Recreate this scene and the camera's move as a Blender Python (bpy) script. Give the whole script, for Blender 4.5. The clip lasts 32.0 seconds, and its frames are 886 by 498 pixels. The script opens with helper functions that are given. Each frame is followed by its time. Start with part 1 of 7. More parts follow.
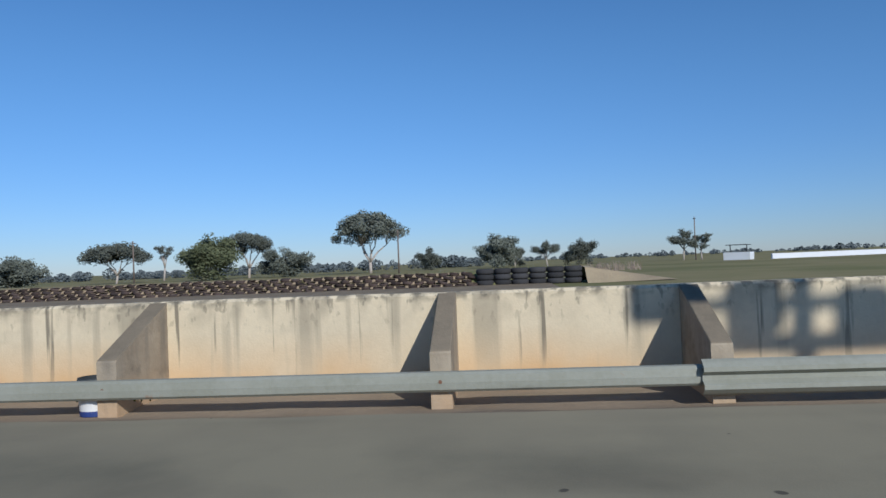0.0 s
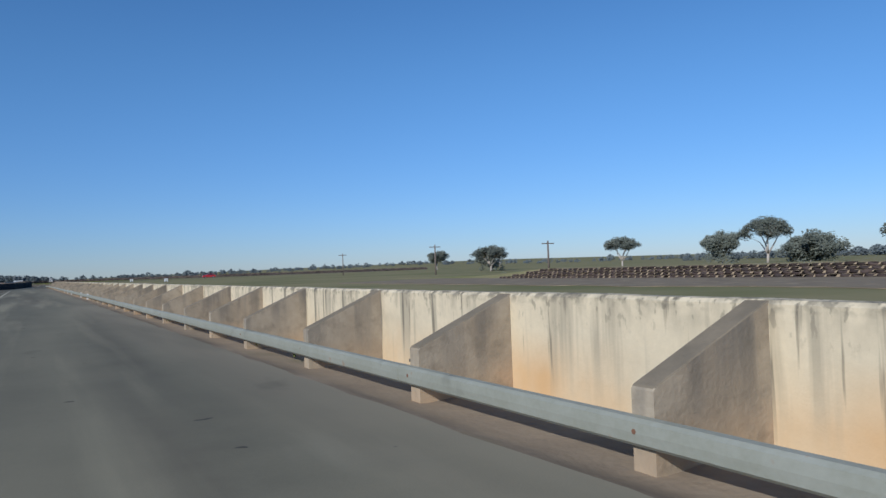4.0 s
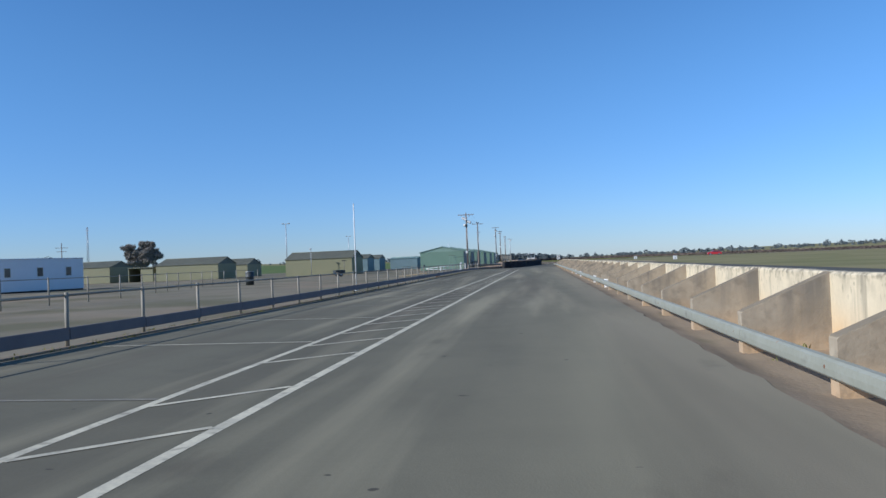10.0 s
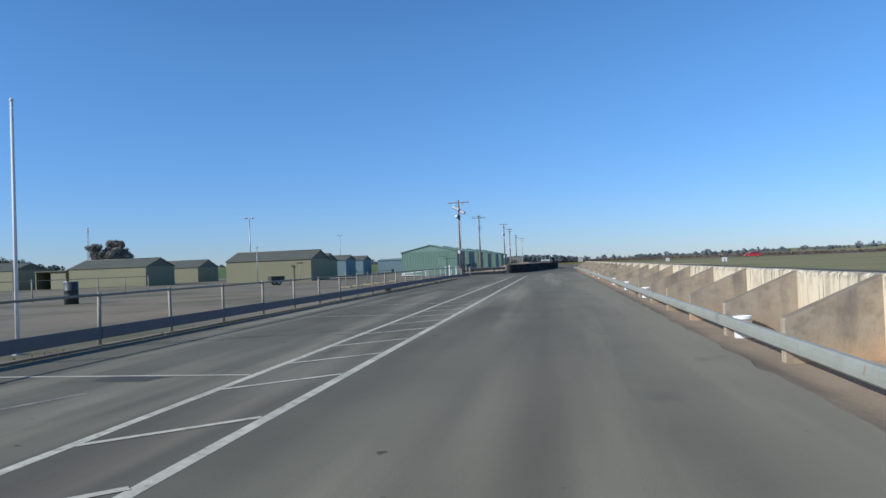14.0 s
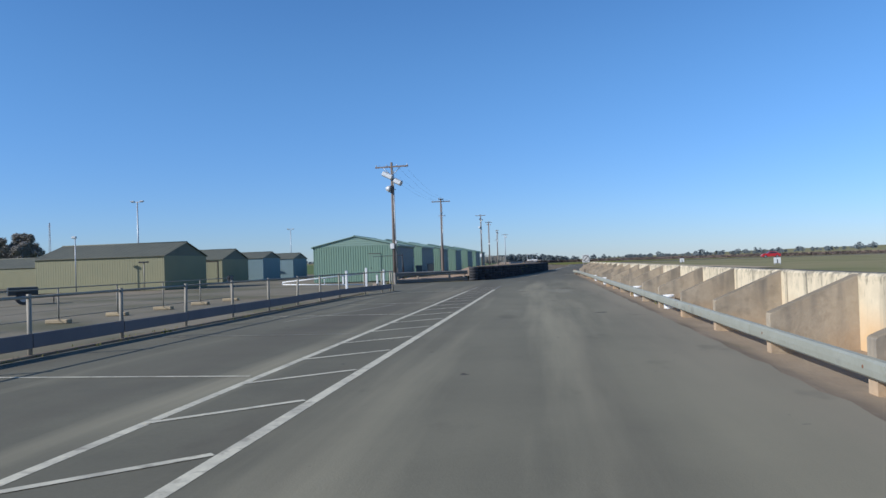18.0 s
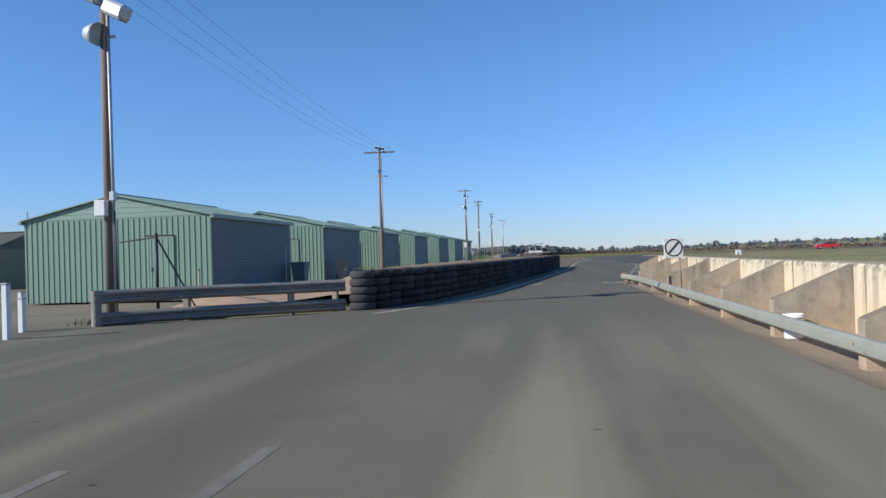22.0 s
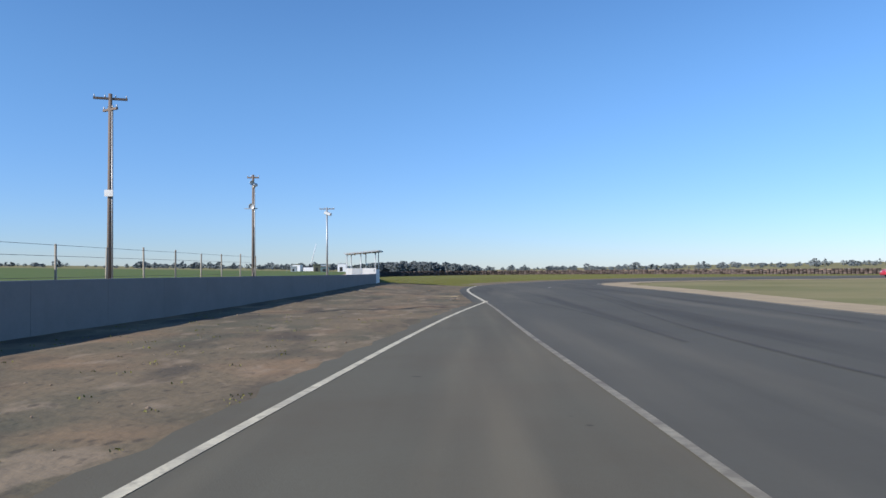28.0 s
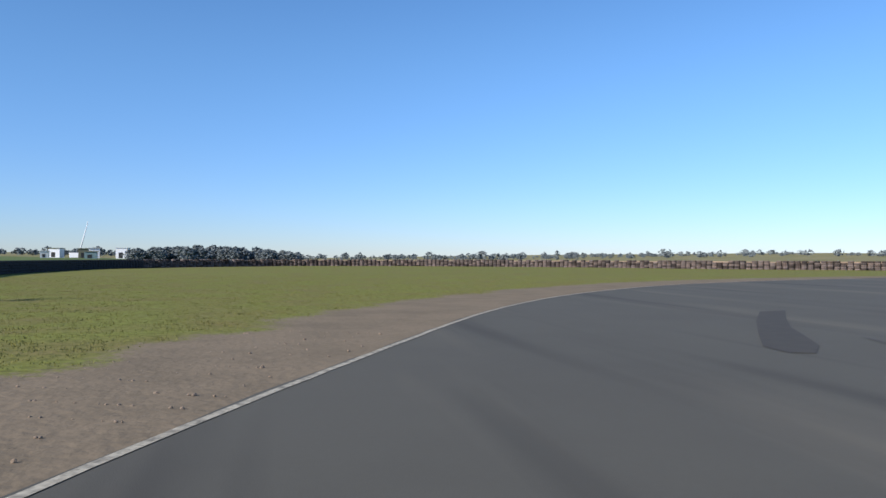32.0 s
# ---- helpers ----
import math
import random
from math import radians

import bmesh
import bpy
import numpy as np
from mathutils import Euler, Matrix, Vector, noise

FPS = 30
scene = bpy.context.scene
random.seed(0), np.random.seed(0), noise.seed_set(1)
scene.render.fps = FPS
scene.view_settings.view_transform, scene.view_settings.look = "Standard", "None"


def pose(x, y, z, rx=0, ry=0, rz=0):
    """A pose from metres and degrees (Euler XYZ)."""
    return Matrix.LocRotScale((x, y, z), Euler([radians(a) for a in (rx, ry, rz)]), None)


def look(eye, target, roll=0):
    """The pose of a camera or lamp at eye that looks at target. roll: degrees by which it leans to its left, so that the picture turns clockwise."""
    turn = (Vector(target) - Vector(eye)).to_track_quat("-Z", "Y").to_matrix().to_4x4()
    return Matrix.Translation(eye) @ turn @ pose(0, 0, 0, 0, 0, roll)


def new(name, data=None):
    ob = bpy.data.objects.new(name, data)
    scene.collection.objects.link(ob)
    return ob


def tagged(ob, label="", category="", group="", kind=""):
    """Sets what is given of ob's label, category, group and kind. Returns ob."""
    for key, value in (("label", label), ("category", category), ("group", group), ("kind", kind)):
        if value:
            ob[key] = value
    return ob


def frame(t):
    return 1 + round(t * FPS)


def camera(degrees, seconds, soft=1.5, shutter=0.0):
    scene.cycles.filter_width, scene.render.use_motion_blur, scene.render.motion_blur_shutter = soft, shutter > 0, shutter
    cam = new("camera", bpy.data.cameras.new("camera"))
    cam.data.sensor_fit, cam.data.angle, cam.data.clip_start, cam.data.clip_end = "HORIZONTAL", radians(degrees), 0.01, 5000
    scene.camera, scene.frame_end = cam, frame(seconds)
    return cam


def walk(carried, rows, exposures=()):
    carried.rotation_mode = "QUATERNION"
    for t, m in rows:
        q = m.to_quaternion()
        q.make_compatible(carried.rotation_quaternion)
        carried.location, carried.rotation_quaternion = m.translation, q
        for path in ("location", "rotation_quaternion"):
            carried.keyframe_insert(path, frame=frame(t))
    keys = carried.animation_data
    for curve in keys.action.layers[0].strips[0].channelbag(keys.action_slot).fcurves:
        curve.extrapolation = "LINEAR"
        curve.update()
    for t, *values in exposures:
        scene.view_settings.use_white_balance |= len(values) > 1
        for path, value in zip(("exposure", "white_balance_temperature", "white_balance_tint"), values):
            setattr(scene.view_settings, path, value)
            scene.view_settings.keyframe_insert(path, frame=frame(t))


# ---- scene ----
cam = camera(61.59, 32.0)
PATH = [
    (0.0, -5.442, -41.536, 1.25, 91.07, 2.22, -85.44),
    (0.5, -5.041, -41.456, 1.25, 91.01, 2.27, -82.58),
    (1.0, -4.601, -41.278, 1.25, 91.26, 2.25, -77.34),
    (1.5, -4.136, -40.979, 1.25, 91.35, 2.17, -70.48),
    (2.0, -3.686, -40.620, 1.25, 91.29, 2.33, -62.49),
    (2.5, -3.240, -40.127, 1.25, 91.53, 2.41, -54.07),
    (3.0, -2.812, -39.526, 1.25, 91.56, 2.35, -45.38),
    (3.5, -2.422, -38.848, 1.25, 91.42, 2.18, -37.04),
    (4.0, -2.097, -38.096, 1.25, 91.29, 2.07, -29.33),
    (4.5, -1.803, -37.222, 1.25, 91.20, 2.05, -22.39),
    (5.0, -1.619, -36.177, 1.25, 90.76, 2.14, -15.82),
    (5.5, -1.514, -34.967, 1.25, 90.62, 2.21, -9.83),
    (6.0, -1.456, -33.601, 1.25, 90.78, 2.23, -4.60),
    (6.5, -1.413, -32.086, 1.25, 91.18, 2.22, -0.36),
    (7.0, -1.353, -30.429, 1.25, 91.07, 2.08, 2.71),
    (7.5, -1.359, -28.611, 1.25, 90.96, 2.04, 5.26),
    (8.0, -1.401, -26.630, 1.25, 90.90, 2.00, 6.86),
    (8.5, -1.408, -24.503, 1.25, 90.86, 2.08, 7.38),
    (9.0, -1.378, -22.210, 1.25, 91.17, 2.33, 7.42),
    (9.5, -1.348, -19.719, 1.25, 91.21, 2.31, 7.47),
    (10.0, -1.324, -17.069, 1.25, 90.99, 2.30, 7.42),
    (10.5, -1.322, -14.293, 1.25, 90.93, 2.29, 7.66),
    (11.0, -1.317, -11.384, 1.25, 90.69, 2.30, 8.03),
    (11.5, -1.309, -8.351, 1.25, 90.76, 2.29, 8.42),
    (12.0, -1.280, -5.173, 1.25, 90.65, 2.50, 8.65),
    (12.5, -1.320, -1.844, 1.25, 90.58, 2.68, 8.86),
    (13.0, -1.343, 1.461, 1.25, 91.17, 2.59, 8.79),
    (13.5, -1.394, 4.720, 1.25, 91.48, 2.52, 8.73),
    (14.0, -1.436, 8.118, 1.25, 91.17, 2.20, 8.57),
    (14.5, -1.505, 11.578, 1.25, 91.45, 1.89, 8.35),
    (15.0, -1.552, 15.124, 1.25, 90.88, 1.98, 8.20),
    (15.5, -1.587, 18.749, 1.25, 90.64, 2.08, 8.12),
    (16.0, -1.617, 22.447, 1.25, 90.79, 2.14, 8.09),
    (16.5, -1.649, 26.212, 1.25, 91.27, 2.14, 8.13),
    (17.0, -1.693, 30.039, 1.25, 91.21, 2.05, 8.21),
    (17.5, -1.701, 33.926, 1.25, 90.85, 1.99, 7.94),
    (18.0, -1.708, 37.848, 1.25, 91.08, 1.88, 7.59),
    (18.5, -1.744, 41.774, 1.25, 90.96, 1.87, 7.71),
    (19.0, -1.778, 45.727, 1.25, 91.06, 1.72, 7.54),
    (19.5, -1.803, 49.743, 1.25, 91.02, 1.60, 7.71),
    (20.0, -1.812, 53.823, 1.25, 91.01, 1.33, 7.70),
    (20.5, -1.812, 57.986, 1.25, 90.28, 1.24, 7.95),
    (21.0, -1.852, 62.178, 1.25, 90.79, 1.17, 8.00),
    (21.5, -1.968, 66.279, 1.25, 90.55, 1.47, 7.99),
    (22.0, -1.974, 70.544, 1.25, 90.42, 1.77, 7.92),
    (22.5, -1.977, 75.038, 1.25, 90.99, 1.93, 7.81),
    (23.0, -1.975, 79.569, 1.25, 91.47, 1.98, 7.42),
    (23.5, -1.936, 84.031, 1.25, 91.09, 1.89, 6.27),
    (24.0, -1.714, 88.594, 1.25, 91.18, 1.77, 4.80),
    (24.5, -1.347, 93.413, 1.25, 91.07, 1.81, 3.45),
    (25.0, -0.829, 98.469, 1.25, 91.51, 1.82, 2.10),
    (25.5, -0.266, 103.971, 1.25, 91.43, 1.93, 0.66),
    (26.0, 0.356, 110.660, 1.25, 90.82, 1.86, 0.11),
    (26.5, 0.981, 118.225, 1.25, 90.62, 1.50, 0.17),
    (27.0, 1.636, 126.394, 1.25, 90.92, 1.02, 0.55),
    (27.5, 2.368, 134.873, 1.25, 91.68, 0.59, 0.97),
    (28.0, 3.080, 143.423, 1.25, 91.60, 0.43, 1.14),
    (28.5, 3.987, 151.974, 1.25, 91.12, 0.76, 2.45),
    (29.0, 4.831, 160.277, 1.25, 90.89, 1.18, 4.35),
    (29.5, 4.985, 168.093, 1.25, 91.21, 1.35, 6.39),
    (30.0, 5.154, 175.592, 1.25, 91.39, 1.23, 7.52),
    (30.5, 5.427, 182.822, 1.25, 91.22, 0.98, 5.90),
    (31.0, 5.785, 189.729, 1.25, 90.69, 0.69, 2.17),
    (31.5, 6.718, 196.879, 1.25, 90.57, 0.27, -3.59),
    (32.0, 8.409, 203.789, 1.25, 90.67, -0.11, -11.50),
]
walk(cam, [(t, pose(x, y, z, rx, ry, rz)) for t, x, y, z, rx, ry, rz in PATH], [(0.0, -0.25, 5100, 9), (4.0, -0.22, 5050, 9), (7.0, 0.18, 5030, 9), (14.0, 0.20, 5050, 9), (20.0, 0.24, 5200, 11), (24.0, 0.44, 5350, 12), (32.0, 0.50, 5500, 12)])

# ---- light ----
SUN_EL, SUN_AZ = radians(29), radians(30)       # the light travels towards +x and a third towards +y
world = bpy.data.worlds.new("sky")
scene.world = world
world.use_nodes = True
wn = world.node_tree
sky = wn.nodes.new("ShaderNodeTexSky")
sky.sky_type = "NISHITA"
sky.sun_disc = False
sky.sun_elevation = SUN_EL
sky.sun_rotation = radians(240)
sky.air_density, sky.dust_density, sky.ozone_density = 1.0, 0.05, 3.0
bg = wn.nodes["Background"]
bg.inputs["Strength"].default_value = 0.098
deep = wn.nodes.new("ShaderNodeHueSaturation")
deep.inputs["Saturation"].default_value = 1.10
# clear dry air: the sky stays blue down to the horizon
coord = wn.nodes.new("ShaderNodeTexCoord")
high = wn.nodes.new("ShaderNodeSeparateXYZ")
wn.links.new(coord.outputs["Generated"], high.inputs[0])
low = wn.nodes.new("ShaderNodeMapRange")
low.interpolation_type = "SMOOTHSTEP"
low.inputs["From Min"].default_value, low.inputs["From Max"].default_value = -0.03, 0.30
low.inputs["To Min"].default_value, low.inputs["To Max"].default_value = 1.0, 0.0
wn.links.new(high.outputs["Z"], low.inputs["Value"])
clear = wn.nodes.new("ShaderNodeMix")
clear.data_type, clear.blend_type = "RGBA", "MULTIPLY"
clear.inputs["B"].default_value = (0.63, 0.705, 0.935, 1)
wn.links.new(low.outputs["Result"], clear.inputs["Factor"])
wn.links.new(deep.outputs["Color"], clear.inputs["A"])
wn.links.new(sky.outputs["Color"], deep.inputs["Color"])
wn.links.new(clear.outputs["Result"], bg.inputs["Color"])
sun_lamp = bpy.data.lights.new("sun", "SUN")
sun_lamp.energy, sun_lamp.angle, sun_lamp.color = 4.7, radians(0.55), (1.0, 0.85, 0.66)
sun = new("sun", sun_lamp)
way = Vector((math.cos(SUN_EL) * math.cos(SUN_AZ), math.cos(SUN_EL) * math.sin(SUN_AZ), -math.sin(SUN_EL)))
sun.matrix_world = look((0, 0, 30), Vector((0, 0, 30)) + way)


# ---- materials ----
def mat(name, base, rough=0.8, metal=0.0, vary=0.0, scale=4.0, bump=0.0, bump_scale=30.0, rand=0.0, tint=None, fine=60.0, stretch=(1, 1, 1), spec=0.5, dark=0.5):
    """A procedural surface: base colour with broad stains towards tint, fine grain, and a relief."""
    m = bpy.data.materials.new(name)
    m.use_nodes = True
    nt = m.node_tree
    b = nt.nodes["Principled BSDF"]
    b.inputs["Roughness"].default_value = rough
    b.inputs["Metallic"].default_value = metal
    b.inputs["Specular IOR Level"].default_value = spec
    geo = nt.nodes.new("ShaderNodeNewGeometry")
    mp = nt.nodes.new("ShaderNodeMapping")
    mp.inputs["Scale"].default_value = stretch
    nt.links.new(geo.outputs["Position"], mp.inputs["Vector"])
    col = nt.nodes.new("ShaderNodeRGB")
    col.outputs[0].default_value = (*base, 1)
    out = col.outputs[0]
    tint = tint or tuple(c * dark for c in base)
    for sc, amount, lo, hi in ((scale, vary, 0.42, 0.68), (fine, vary * 0.55, 0.35, 0.75)):
        if amount <= 0:
            continue
        n = nt.nodes.new("ShaderNodeTexNoise")
        n.inputs["Scale"].default_value = sc
        n.inputs["Detail"].default_value = 6
        n.inputs["Roughness"].default_value = 0.62
        nt.links.new(mp.outputs["Vector"], n.inputs["Vector"])
        r = nt.nodes.new("ShaderNodeMapRange")
        r.inputs["From Min"].default_value, r.inputs["From Max"].default_value = lo, hi
        r.inputs["To Max"].default_value = amount
        nt.links.new(n.outputs["Fac"], r.inputs["Value"])
        mix = nt.nodes.new("ShaderNodeMix")
        mix.data_type = "RGBA"
        nt.links.new(r.outputs["Result"], mix.inputs["Factor"])
        nt.links.new(out, mix.inputs["A"])
        mix.inputs["B"].default_value = (*tint, 1)
        out = mix.outputs["Result"]
    if rand > 0:
        oi = nt.nodes.new("ShaderNodeObjectInfo")
        r = nt.nodes.new("ShaderNodeMapRange")
        r.inputs["To Min"].default_value, r.inputs["To Max"].default_value = 1 - rand, 1 + rand
        nt.links.new(oi.outputs["Random"], r.inputs["Value"])
        hs = nt.nodes.new("ShaderNodeHueSaturation")
        nt.links.new(r.outputs["Result"], hs.inputs["Value"])
        nt.links.new(out, hs.inputs["Color"])
        out = hs.outputs["Color"]
    nt.links.new(out, b.inputs["Base Color"])
    if bump > 0:
        n = nt.nodes.new("ShaderNodeTexNoise")
        n.inputs["Scale"].default_value = bump_scale
        n.inputs["Detail"].default_value = 8
        nt.links.new(mp.outputs["Vector"], n.inputs["Vector"])
        bp = nt.nodes.new("ShaderNodeBump")
        bp.inputs["Strength"].default_value = bump
        bp.inputs["Distance"].default_value = 0.02
        nt.links.new(n.outputs["Fac"], bp.inputs["Height"])
        nt.links.new(bp.outputs["Normal"], b.inputs["Normal"])
    return m


def overlay(m, colour, noise_scale, lo, hi, amount, stretch=(1, 1, 1), axis=None, a0=0.0, a1=1.0, detail=5.0, rough=None):
    """Adds one more layer of stains over a surface; axis limits it to a height or place from a0 (none) to a1 (full)."""
    nt = m.node_tree
    b = nt.nodes["Principled BSDF"]
    src = b.inputs["Base Color"].links[0].from_socket
    geo = nt.nodes.new("ShaderNodeNewGeometry")
    mp = nt.nodes.new("ShaderNodeMapping")
    mp.inputs["Scale"].default_value = stretch
    nt.links.new(geo.outputs["Position"], mp.inputs["Vector"])
    n = nt.nodes.new("ShaderNodeTexNoise")
    n.inputs["Scale"].default_value, n.inputs["Detail"].default_value = noise_scale, detail
    nt.links.new(mp.outputs["Vector"], n.inputs["Vector"])
    r = nt.nodes.new("ShaderNodeMapRange")
    r.inputs["From Min"].default_value, r.inputs["From Max"].default_value, r.inputs["To Max"].default_value = lo, hi, amount
    nt.links.new(n.outputs["Fac"], r.inputs["Value"])
    fac = r.outputs["Result"]
    if axis:
        sp = nt.nodes.new("ShaderNodeSeparateXYZ")
        nt.links.new(geo.outputs["Position"], sp.inputs[0])
        r2 = nt.nodes.new("ShaderNodeMapRange")
        r2.inputs["From Min"].default_value, r2.inputs["From Max"].default_value = a0, a1
        nt.links.new(sp.outputs[axis], r2.inputs["Value"])
        mu = nt.nodes.new("ShaderNodeMath")
        mu.operation = "MULTIPLY"
        nt.links.new(fac, mu.inputs[0])
        nt.links.new(r2.outputs["Result"], mu.inputs[1])
        fac = mu.outputs[0]
    mix = nt.nodes.new("ShaderNodeMix")
    mix.data_type = "RGBA"
    nt.links.new(fac, mix.inputs["Factor"])
    nt.links.new(src, mix.inputs["A"])
    mix.inputs["B"].default_value = (*colour, 1)
    nt.links.new(mix.outputs["Result"], b.inputs["Base Color"])
    return m


M_ROAD = mat("pit_asphalt", (0.157, 0.144, 0.099), 0.92, vary=0.6, scale=0.5, bump=0.1, bump_scale=60, tint=(0.106, 0.098, 0.070), fine=22, spec=0.15)
overlay(M_ROAD, (0.290, 0.258, 0.169), 0.35, 0.34, 0.60, 0.6, stretch=(1, 0.12, 1), axis="X", a0=-4.6, a1=-0.5)
overlay(M_ROAD, (0.317, 0.282, 0.185), 0.8, 0.50, 0.66, 0.7, stretch=(1, 0.06, 1), detail=9)
overlay(M_ROAD, (0.34, 0.31, 0.22), 0.5, 0.60, 0.70, 0.4, stretch=(1, 0.2, 1), detail=10)
overlay(M_ROAD, (0.097, 0.082, 0.060), 0.5, 0.5, 0.66, 0.55, stretch=(1, 0.05, 1), detail=3)
overlay(M_ROAD, (0.268, 0.232, 0.160), 0.9, 0.22, 0.55, 0.75, stretch=(1, 0.15, 1), axis="X", a0=-0.7, a1=0.7, detail=7)
overlay(M_ROAD, (0.088, 0.076, 0.056), 0.9, 0.64, 0.74, 0.45, stretch=(1, 0.5, 1))
overlay(M_ROAD, (0.122, 0.113, 0.082), 0.6, 0.0, 0.3, 0.8, axis="Y", a0=73.0, a1=86.0)
overlay(M_ROAD, (0.326, 0.286, 0.185), 0.7, 0.2, 0.6, 0.75, axis="Y", a0=-30.0, a1=-40.0, detail=8)
overlay(M_ROAD, (0.044, 0.040, 0.035), 3.2, 0.74, 0.76, 0.75, detail=2)
M_EXIT = mat("pit_exit_asphalt", (0.126, 0.118, 0.087), 0.92, vary=0.55, scale=0.45, bump=0.1, bump_scale=60, tint=(0.108, 0.092, 0.065), fine=22, spec=0.15)
overlay(M_EXIT, (0.21, 0.178, 0.12), 0.8, 0.5, 0.68, 0.4, stretch=(1, 0.06, 1), detail=8)
overlay(M_EXIT, (0.08, 0.069, 0.052), 0.6, 0.52, 0.68, 0.55, stretch=(1, 0.05, 1), detail=3)
overlay(M_EXIT, (0.05, 0.045, 0.037), 2.6, 0.73, 0.76, 0.7, detail=2)
M_TRACK = mat("track_asphalt", (0.100, 0.094, 0.074), 0.88, vary=0.45, scale=0.3, bump=0.12, bump_scale=70, tint=(0.078, 0.072, 0.058), fine=18, spec=0.2)
overlay(M_TRACK, (0.052, 0.048, 0.040), 0.8, 0.54, 0.66, 0.55, stretch=(1.0, 0.05, 1), detail=3)
overlay(M_TRACK, (0.155, 0.138, 0.102), 0.5, 0.52, 0.70, 0.6, stretch=(1.0, 0.08, 1))
M_LINE = mat("road_paint", (0.64, 0.58, 0.41), 0.8, vary=0.55, scale=1.6, tint=(0.20, 0.18, 0.14), fine=18, bump=0.2)
overlay(M_LINE, (0.17, 0.145, 0.10), 7.0, 0.55, 0.66, 0.5, detail=7)
M_LINE_CHALK = mat("chalky_road_paint", (0.50, 0.45, 0.33), 0.85, vary=1.0, scale=8.0, tint=(0.13, 0.115, 0.085), fine=22, bump=0.2)
M_LINE_FAINT = mat("nearly_gone_road_paint", (0.20, 0.18, 0.13), 0.85, vary=1.0, scale=3.0, tint=(0.135, 0.122, 0.09), fine=14, bump=0.1)
M_LINE_WORN = mat("worn_road_paint", (0.31, 0.28, 0.20), 0.8, vary=0.95, scale=1.5, tint=(0.15, 0.13, 0.095), fine=12, bump=0.2)
overlay(M_LINE_WORN, (0.15, 0.128, 0.09), 5.0, 0.48, 0.62, 0.7, detail=7)
M_DIRT = mat("dirt", (0.205, 0.158, 0.098), 0.95, vary=0.8, scale=0.45, bump=1.0, bump_scale=7, tint=(0.120, 0.104, 0.070), fine=5, spec=0.1)
overlay(M_DIRT, (0.27, 0.175, 0.10), 0.4, 0.52, 0.66, 0.55, detail=8)
overlay(M_DIRT, (0.105, 0.102, 0.07), 0.3, 0.50, 0.64, 0.75, stretch=(1, 0.6, 1), detail=8)
overlay(M_DIRT, (0.085, 0.072, 0.056), 0.9, 0.52, 0.66, 0.7, stretch=(1, 0.35, 1), detail=9)
overlay(M_DIRT, (0.29, 0.225, 0.15), 1.6, 0.56, 0.66, 0.65, stretch=(1, 0.55, 1), detail=9)
overlay(M_DIRT, (0.07, 0.06, 0.048), 7.0, 0.60, 0.68, 0.6, stretch=(1, 0.5, 1), detail=6)
M_PALE = mat("pale_dirt", (0.42, 0.335, 0.205), 0.95, vary=0.6, scale=0.5, bump=0.8, bump_scale=9, tint=(0.27, 0.215, 0.145), fine=6, spec=0.1)
M_SHOULDER = mat("shoulder_dirt", (0.255, 0.205, 0.135), 0.95, vary=0.6, scale=0.6, bump=0.8, bump_scale=9, tint=(0.17, 0.135, 0.09), fine=6, spec=0.1)
overlay(M_SHOULDER, (0.36, 0.285, 0.18), 0.9, 0.55, 0.66, 0.6, detail=8)
M_SKID = mat("skid_rubber", (0.068, 0.064, 0.053), 0.88, vary=1.0, scale=0.5, tint=(0.088, 0.083, 0.068), fine=4, spec=0.2)
M_VERGE = mat("verge_soil", (0.33, 0.262, 0.178), 0.95, vary=0.55, scale=1.1, bump=0.5, bump_scale=14, tint=(0.23, 0.18, 0.125), fine=14, spec=0.1)
overlay(M_VERGE, (0.12, 0.098, 0.07), 1.3, 0.30, 0.62, 0.7, stretch=(1, 0.25, 1), axis="X", a0=1.12, a1=0.84, detail=7)
overlay(M_VERGE, (0.15, 0.14, 0.075), 1.1, 0.60, 0.72, 0.5, stretch=(1, 0.4, 1), detail=7)
M_YARD = mat("yard_gravel", (0.235, 0.202, 0.14), 0.95, vary=0.65, scale=0.12, bump=0.8, bump_scale=12, tint=(0.145, 0.13, 0.09), fine=3, spec=0.1)
overlay(M_YARD, (0.30, 0.225, 0.15), 0.08, 0.5, 0.66, 0.7, stretch=(1, 1, 1))
overlay(M_YARD, (0.115, 0.112, 0.062), 0.16, 0.47, 0.62, 0.75, stretch=(1, 1, 1), detail=9)
M_GRASS = mat("dry_grass_field", (0.225, 0.205, 0.095), 0.95, vary=0.6, scale=0.15, bump=0.7, bump_scale=8, tint=(0.29, 0.24, 0.13), fine=2.5, spec=0.05)
overlay(M_GRASS, (0.125, 0.14, 0.05), 0.06, 0.48, 0.64, 0.55)
M_TURF = mat("green_turf", (0.225, 0.178, 0.118), 0.95, vary=0.65, scale=0.7, bump=1.0, bump_scale=8, tint=(0.14, 0.115, 0.078), fine=9, spec=0.05)


